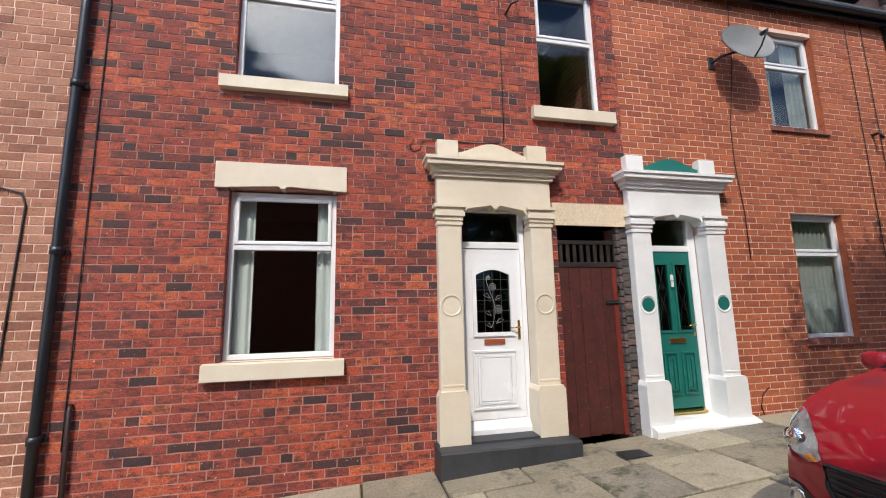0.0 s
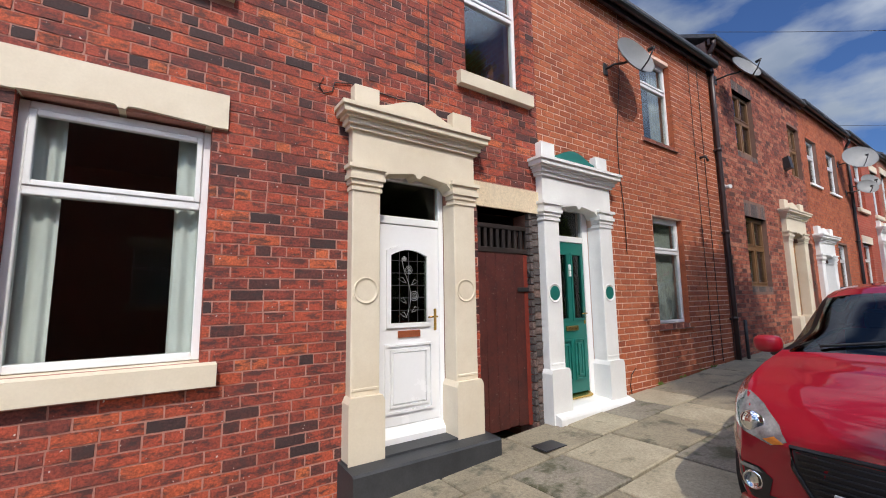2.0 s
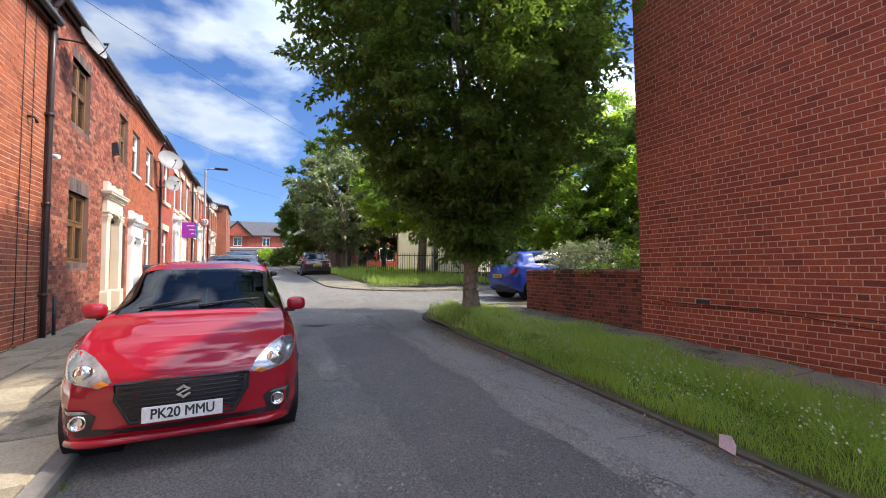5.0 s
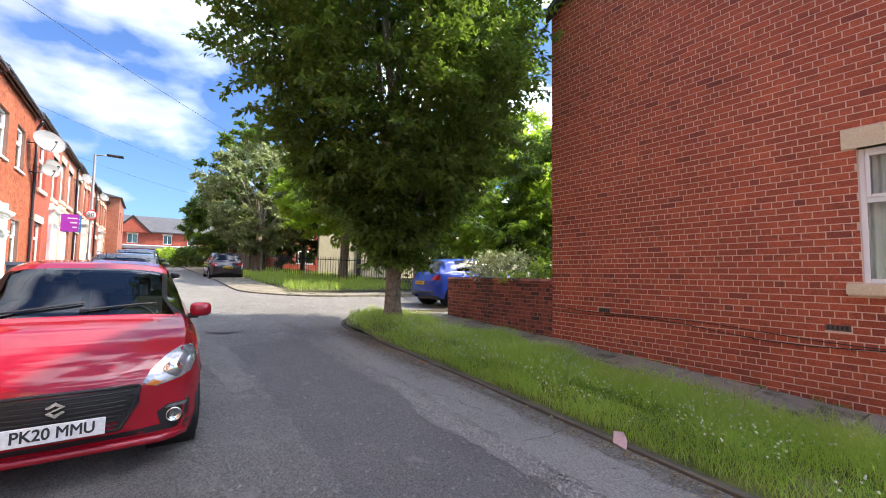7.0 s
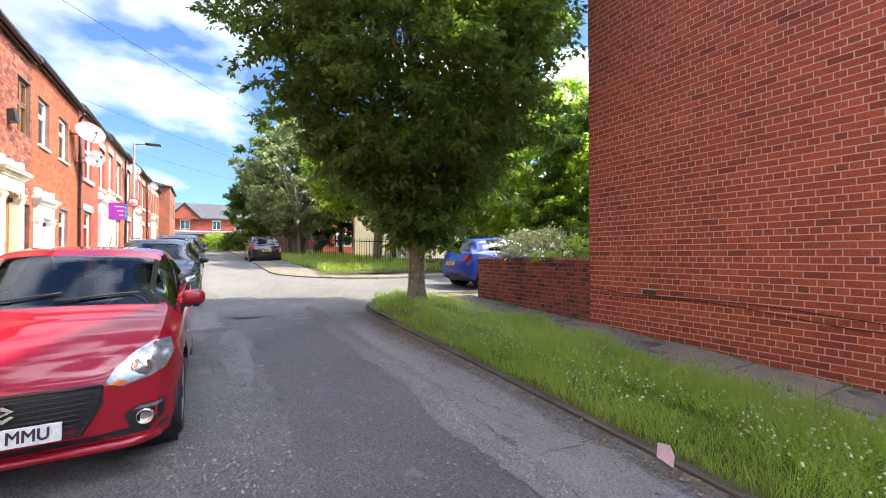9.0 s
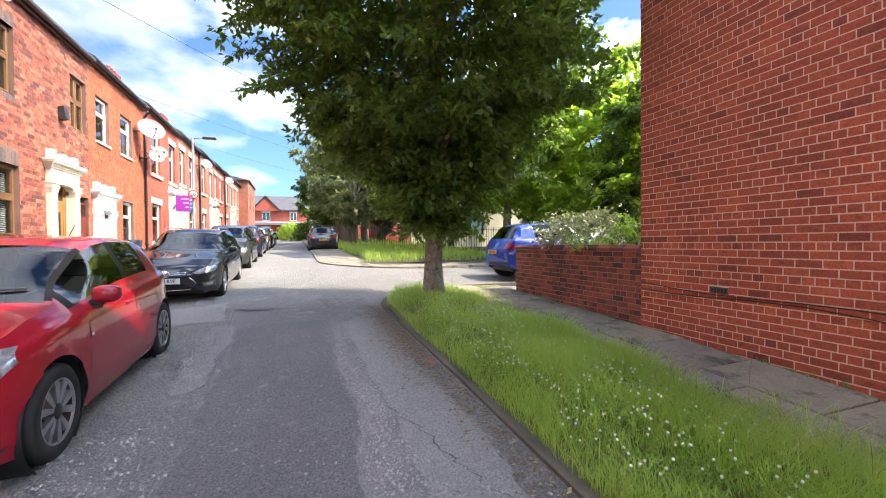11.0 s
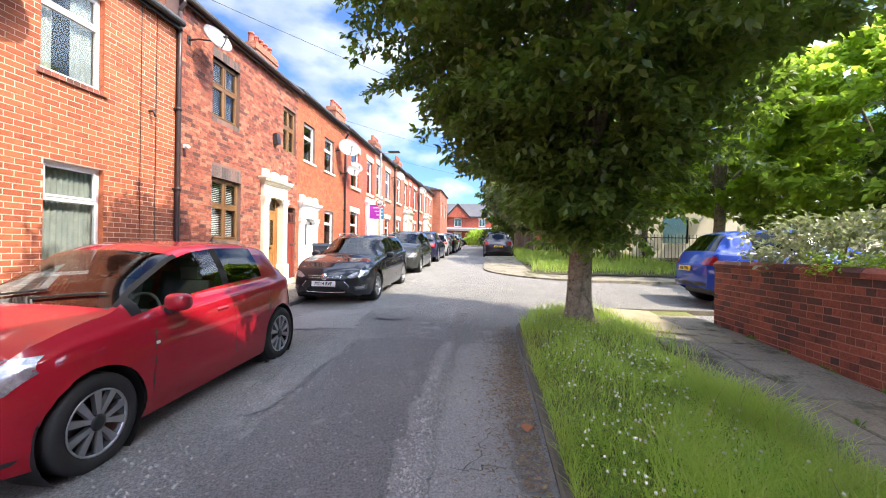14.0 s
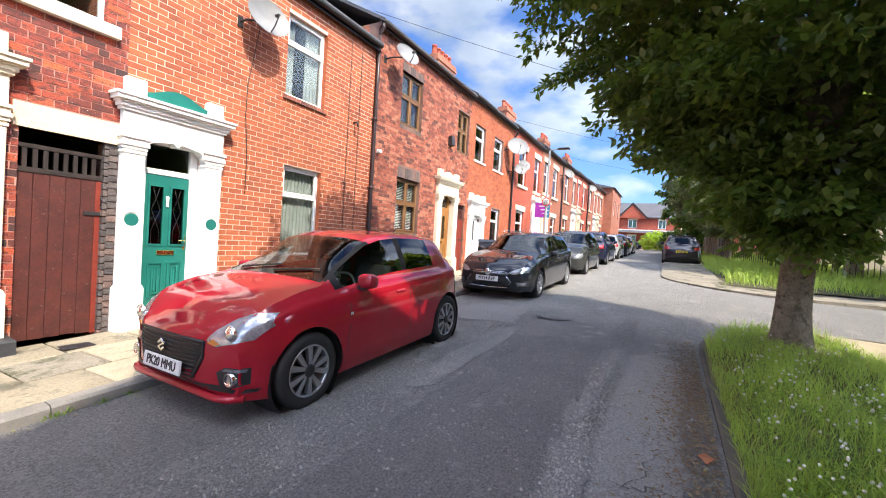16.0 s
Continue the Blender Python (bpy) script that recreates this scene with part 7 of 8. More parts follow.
def tree(name, label, at, z0, z1, profile, n, per, leaf, mat, trunk_r, rng, limbs=9, rise_up=0.5, droop=0.35, twig=0.45, inner=0.45, lean=(0, 0), lumps=0.28, trunk_mat="bark", lee=1.0):
    root = thing(name, label, "tree", Matrix.Translation((at[0], at[1], at[2])))
    fork = z0 + (z1 - z0) * 0.06
    tb = B()
    zs = np.linspace(-0.25, fork + 0.6, 12)
    tb.tube([(lean[0] * z * 0.1 + 0.03 * math.sin(z * 1.7), lean[1] * z * 0.1 + 0.03 * math.cos(z * 1.3), z) for z in zs],
            [trunk_r * (1.4 if z < 0.0 else 1.0 + 0.4 * math.exp(-z * 5)) * (1 - 0.1 * z / max(fork, 0.5)) for z in zs], 14)
    tk = part("trunk", tb, M[trunk_mat], root)
    for k in range(limbs):
        a = 2 * math.pi * k / limbs + rng.uniform(-0.3, 0.3)
        tt = rng.uniform(0.45, 0.95)
        r1 = profile(tt) * rng.uniform(0.5, 0.85) * (lee if math.cos(a) > 0 else 1.0)
        zt = z0 + (z1 - z0) * tt
        zs0 = fork + rng.uniform(-0.75, 0.5)
        pts = []
        for q in np.linspace(0, 1, 9):
            pts.append((r1 * q ** 1.5 * math.cos(a) + 0.06 * math.sin(9 * q + k), r1 * q ** 1.5 * math.sin(a) + 0.06 * math.cos(8 * q + k), zs0 + (zt - zs0) * q ** rise_up ** 0.3))
        part("limb", B().tube(pts, [trunk_r * 0.55 * (1 - 0.85 * q) for q in np.linspace(0, 1, 9)], 7), M[trunk_mat], root)
    c = crown_points(rng, n // SIDE_TWIGS, (0, 0), profile, z0, z1, lumps, inner, seed=at[0])
    c[:, 0] = np.where(c[:, 0] > 0, c[:, 0] * lee, c[:, 0])
    outw = np.stack([np.cos(c[:, 3]), np.sin(c[:, 3]), rng.uniform(-0.35, 0.35, len(c))], axis=1)
    main = unit(outw + rng.normal(0, 0.3, outw.shape))
    across = unit(np.cross(main, np.array([0, 0, 1.0]) + rng.normal(0, 0.18, main.shape)))
    reach = twig * rng.uniform(1.5, 2.7, (len(c), 1))
    base, way = [], []
    for k in range(SIDE_TWIGS):
        f = k / SIDE_TWIGS
        sg = (-1) ** k
        base.append(c[:, :3] + main * reach * (f - 0.55) + np.array([0, 0, -0.12]) * (f * reach) ** 2)
        way.append(unit(main * 0.75 + across * sg * 0.8 + rng.normal(0, 0.12, main.shape)) * twig * (1.15 - 0.6 * f))
    base, way = np.concatenate(base), np.concatenate(way)
    q = leaves(rng, base, way, per, leaf[0], leaf[1], leaf[0] * 0.22, droop)
    ob = quads("crown", q, mat, root)
    ob["kind"] = "stuff"
    return root


def prof(*pts):
    return lambda t: float(np.interp(t, [p[0] for p in pts], [p[1] for p in pts]))


rng = np.random.default_rng(5)
TB = bank(6.65, -7.76)
tree("street_tree", "dense dark green street tree with a short pale trunk", (6.65, -7.76, TB - 0.03), 1.2, 9.6,
     prof((0, 0.3), (0.05, 0.7), (0.10, 1.2), (0.17, 1.75), (0.27, 2.4), (0.38, 2.95), (0.5, 3.35), (0.62, 3.5), (0.74, 2.9), (0.88, 1.7), (1, 0.4)),
     11700, 16, (0.115, 0.062), M["leaf_dark"], 0.165, rng, 11, inner=0.25, lumps=0.30, twig=0.42, lee=0.6)
# trees up the street
for nm, lb, at, z0, z1, pr, n, per, lf, mt, tr in (
        ("street_tree", "pale grey-green street tree up the road", (29.0, -9.5), 1.6, 9.4, prof((0, 1.2), (0.25, 3.0), (0.55, 3.8), (0.85, 2.4), (1, 0.5)), 1500, 11, (0.30, 0.15), "leaf_grey", 0.22),
        ("street_tree", "round dark green tree behind the pale one", (35.1, -11.1), 2.2, 13.2, prof((0, 1.5), (0.3, 4.2), (0.6, 4.6), (0.85, 3.0), (1, 0.6)), 1500, 11, (0.34, 0.2), "leaf_mid", 0.28),
        ("street_tree", "broad green tree beside the far fence", (39.9, -9.4), 1.5, 9.0, prof((0, 1.5), (0.4, 3.6), (0.8, 2.6), (1, 0.5)), 1100, 10, (0.34, 0.2), "leaf_mid", 0.25),
        ("street_tree", "green tree at the top of the street", (49.4, -10.2), 1.2, 9.5, prof((0, 1.8), (0.4, 4.2), (0.8, 3.0), (1, 0.5)), 1000, 10, (0.4, 0.22), "leaf_mid", 0.25),
        ("maple_tree", "bright green maple across the side street", (18.6, -15.8), 2.2, 9.5, prof((0, 1.5), (0.25, 3.4), (0.6, 3.9), (0.85, 2.4), (1, 0.4)), 1900, 13, (0.26, 0.2), "leaf_bright", 0.22),
        ("sycamore_tree", "dark leaning tree over the side street railings", (21.2, -12.5), 2.6, 8.4, prof((0, 1.8), (0.3, 3.6), (0.7, 3.4), (1, 0.5)), 1700, 12, (0.28, 0.18), "leaf_bright", 0.26),
        ("maple_tree", "bright green garden tree behind the brick wall", (14.1, -18.6), 1.6, 8.2, prof((0, 2.0), (0.3, 3.8), (0.7, 3.4), (1, 0.5)), 2200, 13, (0.24, 0.18), "leaf_bright", 0.2),
        ("ash_tree", "pale feathery tall tree behind the gardens", (17.7, -23.2), 3.0, 11.5, prof((0, 2.0), (0.4, 4.6), (0.8, 3.4), (1, 0.5)), 1600, 11, (0.32, 0.12), "leaf_bright", 0.25),
        ("holly_tree", "dark green evergreen tree in the garden", (10.6, -18.2), 0.9, 7.5, prof((0, 1.6), (0.4, 2.8), (0.8, 1.8), (1, 0.3)), 1500, 12, (0.2, 0.12), "leaf_mid", 0.16),
        ("street_tree", "leafy tree masking the houses behind the fence", (36.5, -14.8), 1.0, 9.0, prof((0, 2.0), (0.4, 4.0), (0.8, 2.8), (1, 0.5)), 1000, 10, (0.34, 0.2), "leaf_mid", 0.22),
        ("holly_tree", "dark green evergreen behind the side street", (22.2, -20.7), 1.0, 8.5, prof((0, 2.2), (0.4, 3.6), (0.8, 2.4), (1, 0.3)), 1300, 12, (0.28, 0.16), "leaf_mid", 0.2)):
    tree(nm, lb, (at[0], at[1], rise(at[0]) + 0.1), z0, z1, pr, n, per, lf, M[mt], tr, rng, 7, inner=0.35)


def bush(name, label, at, radius, height, n, leaf, mat, per=8):
    root = thing(name, label, "bush", Matrix.Translation(at))
    stems = B()
    for k in range(7):
        a = k * 0.9
        stems.tube([(0, 0, -0.05), (radius * 0.3 * math.cos(a), radius * 0.3 * math.sin(a), height * 0.4), (radius * 0.7 * math.cos(a), radius * 0.7 * math.sin(a), height * 0.8)], [0.02, 0.014, 0.006], 5)
    part("stem", stems, M["bark"], root)
    c = crown_points(rng, n, (0, 0), lambda t: radius * math.sqrt(max(0.05, 1 - (2 * t - 0.85) ** 2 / 1.4)), 0.1, height, 0.4, 0.3, at[0])
    outw = np.stack([np.cos(c[:, 3]), np.sin(c[:, 3]), rng.uniform(0, 0.9, len(c))], axis=1)
    q = leaves(rng, c[:, :3], unit(outw) * 0.22, per, leaf[0], leaf[1], leaf[0] * 0.4, 0.2)
    quads("foliage", q, M[mat], root)["kind"] = "stuff"
    return root


GZ = 0.95
thing("garden", "raised garden soil behind the brick wall", "garden bed", kind="structure", mat=M["soil"],
      b=B().grid([[(a, c, GZ + 0.03 * noise.noise((a, c, 0))) for c in np.linspace(-18, -10.45, 12)] for a in np.linspace(4.45, 7.8, 8)]))
bush("variegated_shrub", "silvery variegated shrub above the garden wall", (6.75, -11.05, GZ), 0.85, 1.0, 420, (0.09, 0.045), "leaf_silver")
bush("yellow_shrub", "yellow-green shrub above the garden wall", (5.1, -11.0, GZ), 0.5, 0.75, 220, (0.08, 0.05), "leaf_bright")
bush("trailing_plant", "small plant trailing over the wall coping", (5.85, -10.42, GZ + 0.15), 0.28, 0.35, 120, (0.05, 0.03), "leaf_bright")
bush("hedge", "low clipped yellow-green hedge far up the street", (56.0, -5.2, rise(56)), 1.6, 2.0, 300, (0.25, 0.16), "leaf_bright")
bush("hedge", "dark clipped hedge at the end of the street", (54.0, -8.4, rise(54)), 3.0, 2.4, 500, (0.3, 0.2), "leaf_mid")
for k, (px, py) in enumerate(((5.5, -10.8), (4.85, -10.7), (5.8, -11.2))):
    sp = []
    for j in range(16):
        a = j * 2.4
        d = np.array([math.cos(a) * 0.35, math.sin(a) * 0.35, 1.0]) * rng.uniform(0.35, 0.6)
        s = np.array([-math.sin(a), math.cos(a), 0]) * 0.022
        o = np.array([0.03 * math.cos(a), 0.03 * math.sin(a), 0])
        sp.append([o - s, o + d * 0.6 + s * 0.0 - s, o + d * np.array([1.15, 1.15, 1]), o + s])
    r_ = thing("iris_clump", "sword-leaved plant behind the garden wall", "plant", Matrix.Translation((px, py, GZ)))
    quads("leaf_blades", np.array(sp), M["leaf_mid"], r_)


def blades(rng, xy, zf, h, w, bend):
    """Grass blades as narrow bent quads."""
    n = len(xy)
    z = np.array([zf(a, c) for a, c in xy])
    p = np.stack([xy[:, 0], xy[:, 1], z - 0.01], axis=1)
    a = rng.uniform(0, 2 * math.pi, n)
    hh = h[:, None]
    side = np.stack([np.cos(a), np.sin(a), np.zeros(n)], axis=1) * w[:, None]
    b = rng.uniform(0, 2 * math.pi, n)
    lean = np.stack([np.cos(b), np.sin(b), np.zeros(n)], axis=1) * (bend * rng.uniform(0.2, 1.2, n))[:, None]
    up = np.array([0, 0, 1.0])
    mid = p + up * hh * 0.6 + lean * hh * 0.35
    tip = p + up * hh * 0.95 + lean * hh
    return np.stack([p - side, mid - side * 0.8, tip, mid + side * 0.8], axis=1), np.stack([p - side, p + side, mid + side * 0.8, mid - side * 0.8], axis=1)


def verge_points(rng, n, x0, x1, y0, y1, fade=True):
    a = rng.uniform(x0, x1, n)
    c = rng.uniform(y0, y1, n)
    pts = np.stack([a, c], axis=1)
    keep = []
    for p, q in pts:
        lush = 0.75 + 0.55 * noise.noise((p * 0.8, q * 1.4, 2.0))
        if p > 5.2:
            lush *= 0.62 - 0.52 * smooth_step(6.6, 7.6, p)
        d = math.hypot(p - 6.65, q + 7.76)
        inside = p < 7.0 or math.hypot(p - 7.0, q + 9.1) < 2.05 or q < -9.1
        edge_soft = 1 if q > -8.55 else 0.45
        keep.append(inside and d > 0.24 and rng.uniform(0, 1) < lush * edge_soft)
    return pts[np.array(keep)]


gr = thing("grass", "long green verge grass with clover", "grass", kind="stuff")
pts = verge_points(rng, 95000, -4.5, 8.9, -8.85, -6.96)
hts = np.array([0.07 + 0.16 * max(0.0, 0.5 + 0.9 * noise.noise((p * 1.6, q * 2.2, 7.0))) + 0.07 * (p < 4.6) * (q < -7.5) for p, q in pts]) * rng.uniform(0.6, 1.35, len(pts))
b1, b2 = blades(rng, pts, bank, hts, rng.uniform(0.0026, 0.0055, len(pts)), 0.8)
quads("blades", np.concatenate([b1]), M["grass"], gr)["kind"] = "stuff"
pts = verge_points(rng, 9000, 4.6, 9.4, -9.0, -6.99)
b1, b2 = blades(rng, pts, bank, rng.uniform(0.03, 0.12, len(pts)), rng.uniform(0.002, 0.005, len(pts)), 0.9)
quads("dry_blades", b1, M["dry_grass"], gr)["kind"] = "stuff"
pts = verge_points(rng, 260, -3.5, 7.5, -8.9, -7.9)
b1, b2 = blades(rng, pts, bank, rng.uniform(0.35, 0.6, len(pts)), rng.uniform(0.0015, 0.003, len(pts)), 0.35)
quads("seed_stalks", b1, M["dry_grass"], gr)["kind"] = "stuff"
pts = verge_points(rng, 9000, -3.5, 6.6, -8.2, -7.05)
keep = np.array([noise.noise((p * 1.3, q * 1.6, 11.0)) > -0.22 for p, q in pts])
pts = pts[keep]
n = len(pts)
base = np.stack([pts[:, 0], pts[:, 1], np.array([bank(a, c) for a, c in pts]) + rng.uniform(0.05, 0.13, n)], axis=1)
ang = rng.uniform(0, 2 * math.pi, n)
cl = []
for k in range(3):
    d = np.stack([np.cos(ang + k * 2.1), np.sin(ang + k * 2.1), rng.uniform(0.0, 0.35, n)], axis=1) * 0.020
    s = np.stack([-np.sin(ang + k * 2.1), np.cos(ang + k * 2.1), np.zeros(n)], axis=1) * 0.011
    cl.append(np.stack([base, base + d * 0.6 + s, base + d, base + d * 0.6 - s], axis=1))
quads("clover_leaves", np.concatenate(cl), M["clover"], gr)["kind"] = "stuff"
fl = B()
fp = pts[rng.permutation(n)[:800]]
for a, c in fp:
    z = bank(a, c) + rng.uniform(0.12, 0.22)
    fl.lathe([(0.002, z - 0.008), (0.007, z - 0.005), (0.009, z), (0.006, z + 0.007), (0.0, z + 0.009)], "z", (a, c, 0), 6)
part("clover_flowers", fl, M["petal"], gr)["kind"] = "stuff"
st = B()
for a, c in fp:
    st.add([(a - 0.001, c, bank(a, c)), (a + 0.001, c, bank(a, c)), (a, c, bank(a, c) + 0.17)], [(0, 1, 2)])
part("clover_stalks", st, M["clover"], gr)["kind"] = "stuff"

# rough grass across the side street and weeds in the joints
n = 26000
pts = np.stack([rng.uniform(15.6, 55, n), rng.uniform(-14, -7.9, n)], axis=1)
pts = pts[(pts[:, 1] < -8.0 - 0.9 * np.sin(pts[:, 0] * 0.8) * 0.3) & ((pts[:, 0] < 30) | (rng.uniform(0, 1, n) < 0.35))]
b1, b2 = blades(rng, pts, lambda a, c: rise(a) + 0.12, rng.uniform(0.15, 0.55, len(pts)), rng.uniform(0.010, 0.022, len(pts)), 0.7)
far_grass = thing("grass", "overgrown grass bank across the side street", "grass", kind="stuff")
quads("blades", b1, M["grass"], far_grass)["kind"] = "stuff"
thing("bank", "earth under the overgrown bank", "bank", kind="structure", mat=M["soil"],
      b=B().grid([[(a, c, rise(a) + 0.13) for c in (-46, -24, -16, -12, -7.9)] for a in np.linspace(15.5, 62, 30)]))
wd = []
for k in range(70):
    t = rng.uniform(0, 1)
    if k < 25:
        a, c = rng.uniform(-2, 8), -10.17
        z = bank(a, c)
    elif k < 50:
        a, c = rng.uniform(-3, 8), rng.choice([-0.03, -2.27])
        z = land(a, -0.1) if c > -1 else road_z(a, -2.27)
    else:
        a, c = rng.uniform(-3, 9), rng.choice([-9.35, -8.72])
        z = bank(a, c)
    for j in range(14):
        g = rng.uniform(0, 6.28)
        d = np.array([math.cos(g), math.sin(g), rng.uniform(0.5, 1.5)]) * rng.uniform(0.02, 0.06)
        s = np.array([-math.sin(g), math.cos(g), 0]) * 0.008
        o = np.array([a + rng.normal(0, 0.03), c + rng.normal(0, 0.008), z])
        wd.append([o, o + d * 0.6 + s, o + d, o + d * 0.6 - s])
wt = thing("weeds", "small weeds in the paving joints", "weeds", kind="stuff")
quads("weed_leaves", np.array(wd), M["clover"], wt)["kind"] = "stuff"


# ---- pipes, dishes, wires and small things ----
M["sign_purple"] = surface("purple_sale_board", (0.28, 0.02, 0.30), (0.34, 0.03, 0.36), 0.4, 3, 50, 0.0)
M["sign_blue"] = surface("blue_sale_board", (0.02, 0.16, 0.30), (0.03, 0.2, 0.36), 0.4, 3, 50, 0.0)
M["galv"] = surface("galvanised_steel", (0.16, 0.165, 0.17), (0.24, 0.245, 0.25), 0.5, 3, 40, 0.05, metal=0.5)
M["sign_red"] = surface("red_sign_ring", (0.5, 0.02, 0.02), (0.55, 0.03, 0.03), 0.4, 3, 50, 0.0)
M["render_cream"] = surface("cream_render", (0.50, 0.46, 0.34), (0.60, 0.55, 0.42), 0.9, 1, 30, 0.2)
M["fence_wood"] = surface("weathered_fence_wood", (0.13, 0.115, 0.085), (0.24, 0.21, 0.155), 0.9, 3, 40, 0.4)
M["terracotta"] = surface("dry_leaf", (0.30, 0.10, 0.04), (0.38, 0.14, 0.06), 0.8, 20, 50, 0.1)
M["paper"] = surface("pink_paper_litter", (0.55, 0.38, 0.40), (0.65, 0.48, 0.50), 0.8, 10, 50, 0.1)
M["bin"] = surface("blue_grey_bin_plastic", (0.02, 0.03, 0.05), (0.03, 0.045, 0.07), 0.5, 4, 50, 0.05)
M["green_tank"] = surface("green_plastic_tank", (0.015, 0.07, 0.04), (0.03, 0.10, 0.06), 0.4, 4, 50, 0.05)


def downpipe(x, z0, z1, mat, r=0.04, y=-0.065, label="", shoe=True):
    b = B().tube([(x, y, z) for z in np.linspace(z0, z1, 6)], r, 12)
    root = thing("downpipe", label, "drainpipe", b=b, mat=mat)
    for z in np.arange(z0 + 0.75, z1, 1.65):
        part("pipe_collar", B().tube([(x, y, z), (x, y, z + 0.07)], r * 1.25, 12), mat, root)
        part("pipe_bracket", B().box(x - r - 0.03, x + r + 0.03, y + r * 0.7, 0.006, z + 0.01, z + 0.045), mat, root)
    part("swan_neck", B().tube([(x, y, z1 - 0.02), (x, y - 0.02, z1 + 0.06), (x, -0.16, z1 + 0.17), (x, -0.165, z1 + 0.26)], r, 10), mat, root)
    return root


downpipe(-2.58, -0.36, 5.72, M["pipe_black"], 0.042, label="black cast iron downpipe between two houses")
downpipe(8.62, 0.2, 6.3, M["pipe_brown"], 0.045, label="brown plastic downpipe between two houses")
downpipe(18.6, 0.7, 6.35, M["pipe_black"], 0.045, label="black downpipe between two houses")
for k in range(2):
    downpipe(28.42 + 9.8 * k, rise(28.42 + 9.8 * k), rise(28.42 + 9.8 * k) + 5.85, M["pipe_black"], 0.05, label="black downpipe on the far terrace")
st = B().tube([(-2.34, -0.04, -0.36), (-2.36, -0.04, 0.66), (-2.36, -0.01, 0.69)], 0.022, 8)
thing("stub_pipe", "short rusty dark pipe at the wall foot", "pipe", b=st, mat=M["pipe_brown"])


def wall_cable(label, pts, r=0.006, mat="cable"):
    return thing("wall_cable", label, "cable", b=B().tube(pts, r, 6), mat=M[mat])


wall_cable("black cable beside the downpipe", [(-2.40, -0.012, z) for z in np.linspace(0.3, 6.0, 12)])
wall_cable("black cable looping on the pale house", [(-2.98, -0.012, -0.5), (-2.95, -0.012, 0.6), (-2.93, -0.012, 1.5), (-2.9, -0.012, 2.5), (-2.94, -0.014, 2.62), (-3.1, -0.014, 2.66), (-3.4, -0.012, 2.65), (-3.8, -0.012, 2.66)], 0.009)
wall_cable("thin cable over the doorcase", [(0.74, -0.012, 3.42), (0.70, -0.012, 3.33), (0.74, -0.012, 3.27), (0.82, -0.012, 3.31), (0.84, -0.012, 3.40), (1.0, -0.012, 3.44), (1.5, -0.012, 3.42), (1.78, -0.012, 3.44), (1.85, -0.012, 3.50), (1.86, -0.012, 4.5), (1.86, -0.012, 5.95)])
wall_cable("brown cable down the orange wall", [(5.50, -0.012, 5.95), (5.42, -0.012, 4.9), (5.25, -0.012, 3.9), (5.24, -0.012, 3.4), (5.30, -0.012, 2.7), (5.30, -0.012, 2.05)])
wall_cable("brown cable down the orange wall", [(7.75, -0.012, z) for z in np.linspace(0.25, 5.95, 8)])
wall_cable("brown cable down the orange wall", [(8.1, -0.012, z) for z in np.linspace(0.25, 5.95, 8)])
wall_cable("short loose cable at the wall foot", [(5.2, -0.012, 0.02), (5.15, -0.02, 0.18), (5.2, -0.02, 0.33), (5.32, -0.012, 0.40)])


def satellite_dish(label, x, z, out, r, aim=(-0.25, -0.85, 0.42), side=-1):
    """A dish on its wall arm; the bowl faces aim."""
    root = thing("satellite_dish", label, "satellite dish", Matrix.Translation((x, -out, z)), "satellite dishes")
    rot = Vector(aim).normalized().to_track_quat("Z", "Y").to_matrix()
    b = B()
    prof_ = [(r * t, 0.22 * r * t * t) for t in np.linspace(0, 1, 9)] + [(r * 1.02, 0.22 * r + 0.004)]
    b.lathe(prof_, "z", (0, 0, 0), 28)
    b.lathe([(q, h - 0.012) for q, h in prof_][::-1], "z", (0, 0, 0), 28)
    b.v = [tuple(rot @ Vector((p[0], p[1] * 0.88, p[2]))) for p in b.v]
    part("bowl", b, M["dish"], root)
    low = rot @ Vector((0, -0.8 * r, 0.16 * r))
    foc = rot @ Vector((0, -0.35 * r, 1.0 * r))
    part("feed_arm", B().tube([low, (low + foc) / 2 + Vector((0, 0, -0.04)), foc], 0.012, 6), M["dark_metal"], root)
    part("receiver", B().tube([foc - (foc - low).normalized() * 0.02, foc + (rot @ Vector((0, 0.2, -1))).normalized() * 0.10], [0.022, 0.030], 10), M["dark_metal"], root)
    back = rot @ Vector((0, 0, -0.02))
    wallp = Vector((side * 0.30, out - 0.01, -0.14))
    part("wall_arm", B().tube([back, back + Vector((side * 0.05, 0.08, -0.03)), Vector((side * 0.28, out * 0.45, -0.12)), wallp], 0.019, 8), M["dark_metal"], root)
    part("wall_bracket", B().box(wallp.x - 0.05, wallp.x + 0.05, out - 0.02, out - 0.001, wallp.z - 0.09, wallp.z + 0.09, 0.004), M["dark_metal"], root)
    return root


satellite_dish("grey oval satellite dish on the orange brick wall", 5.36, 5.02, 0.27, 0.365, (-0.12, -0.9, 0.27))
satellite_dish("grey satellite dish high on the mixed brick wall", 9.25, 6.02, 0.42, 0.33)
satellite_dish("large grey satellite dish on the far house", 17.85, 5.71, 0.45, 0.45, (-0.75, -0.6, 0.35))
satellite_dish("grey satellite dish below the large one", 18.45, 4.85, 0.45, 0.28, (-0.75, -0.6, 0.35))
satellite_dish("grey satellite dish below the large one", 18.95, 5.12, 0.45, 0.28, (-0.6, -0.7, 0.35))
satellite_dish("satellite dish far up the terrace", 28.0, 6.3, 0.5, 0.34, (-0.6, -0.7, 0.35))
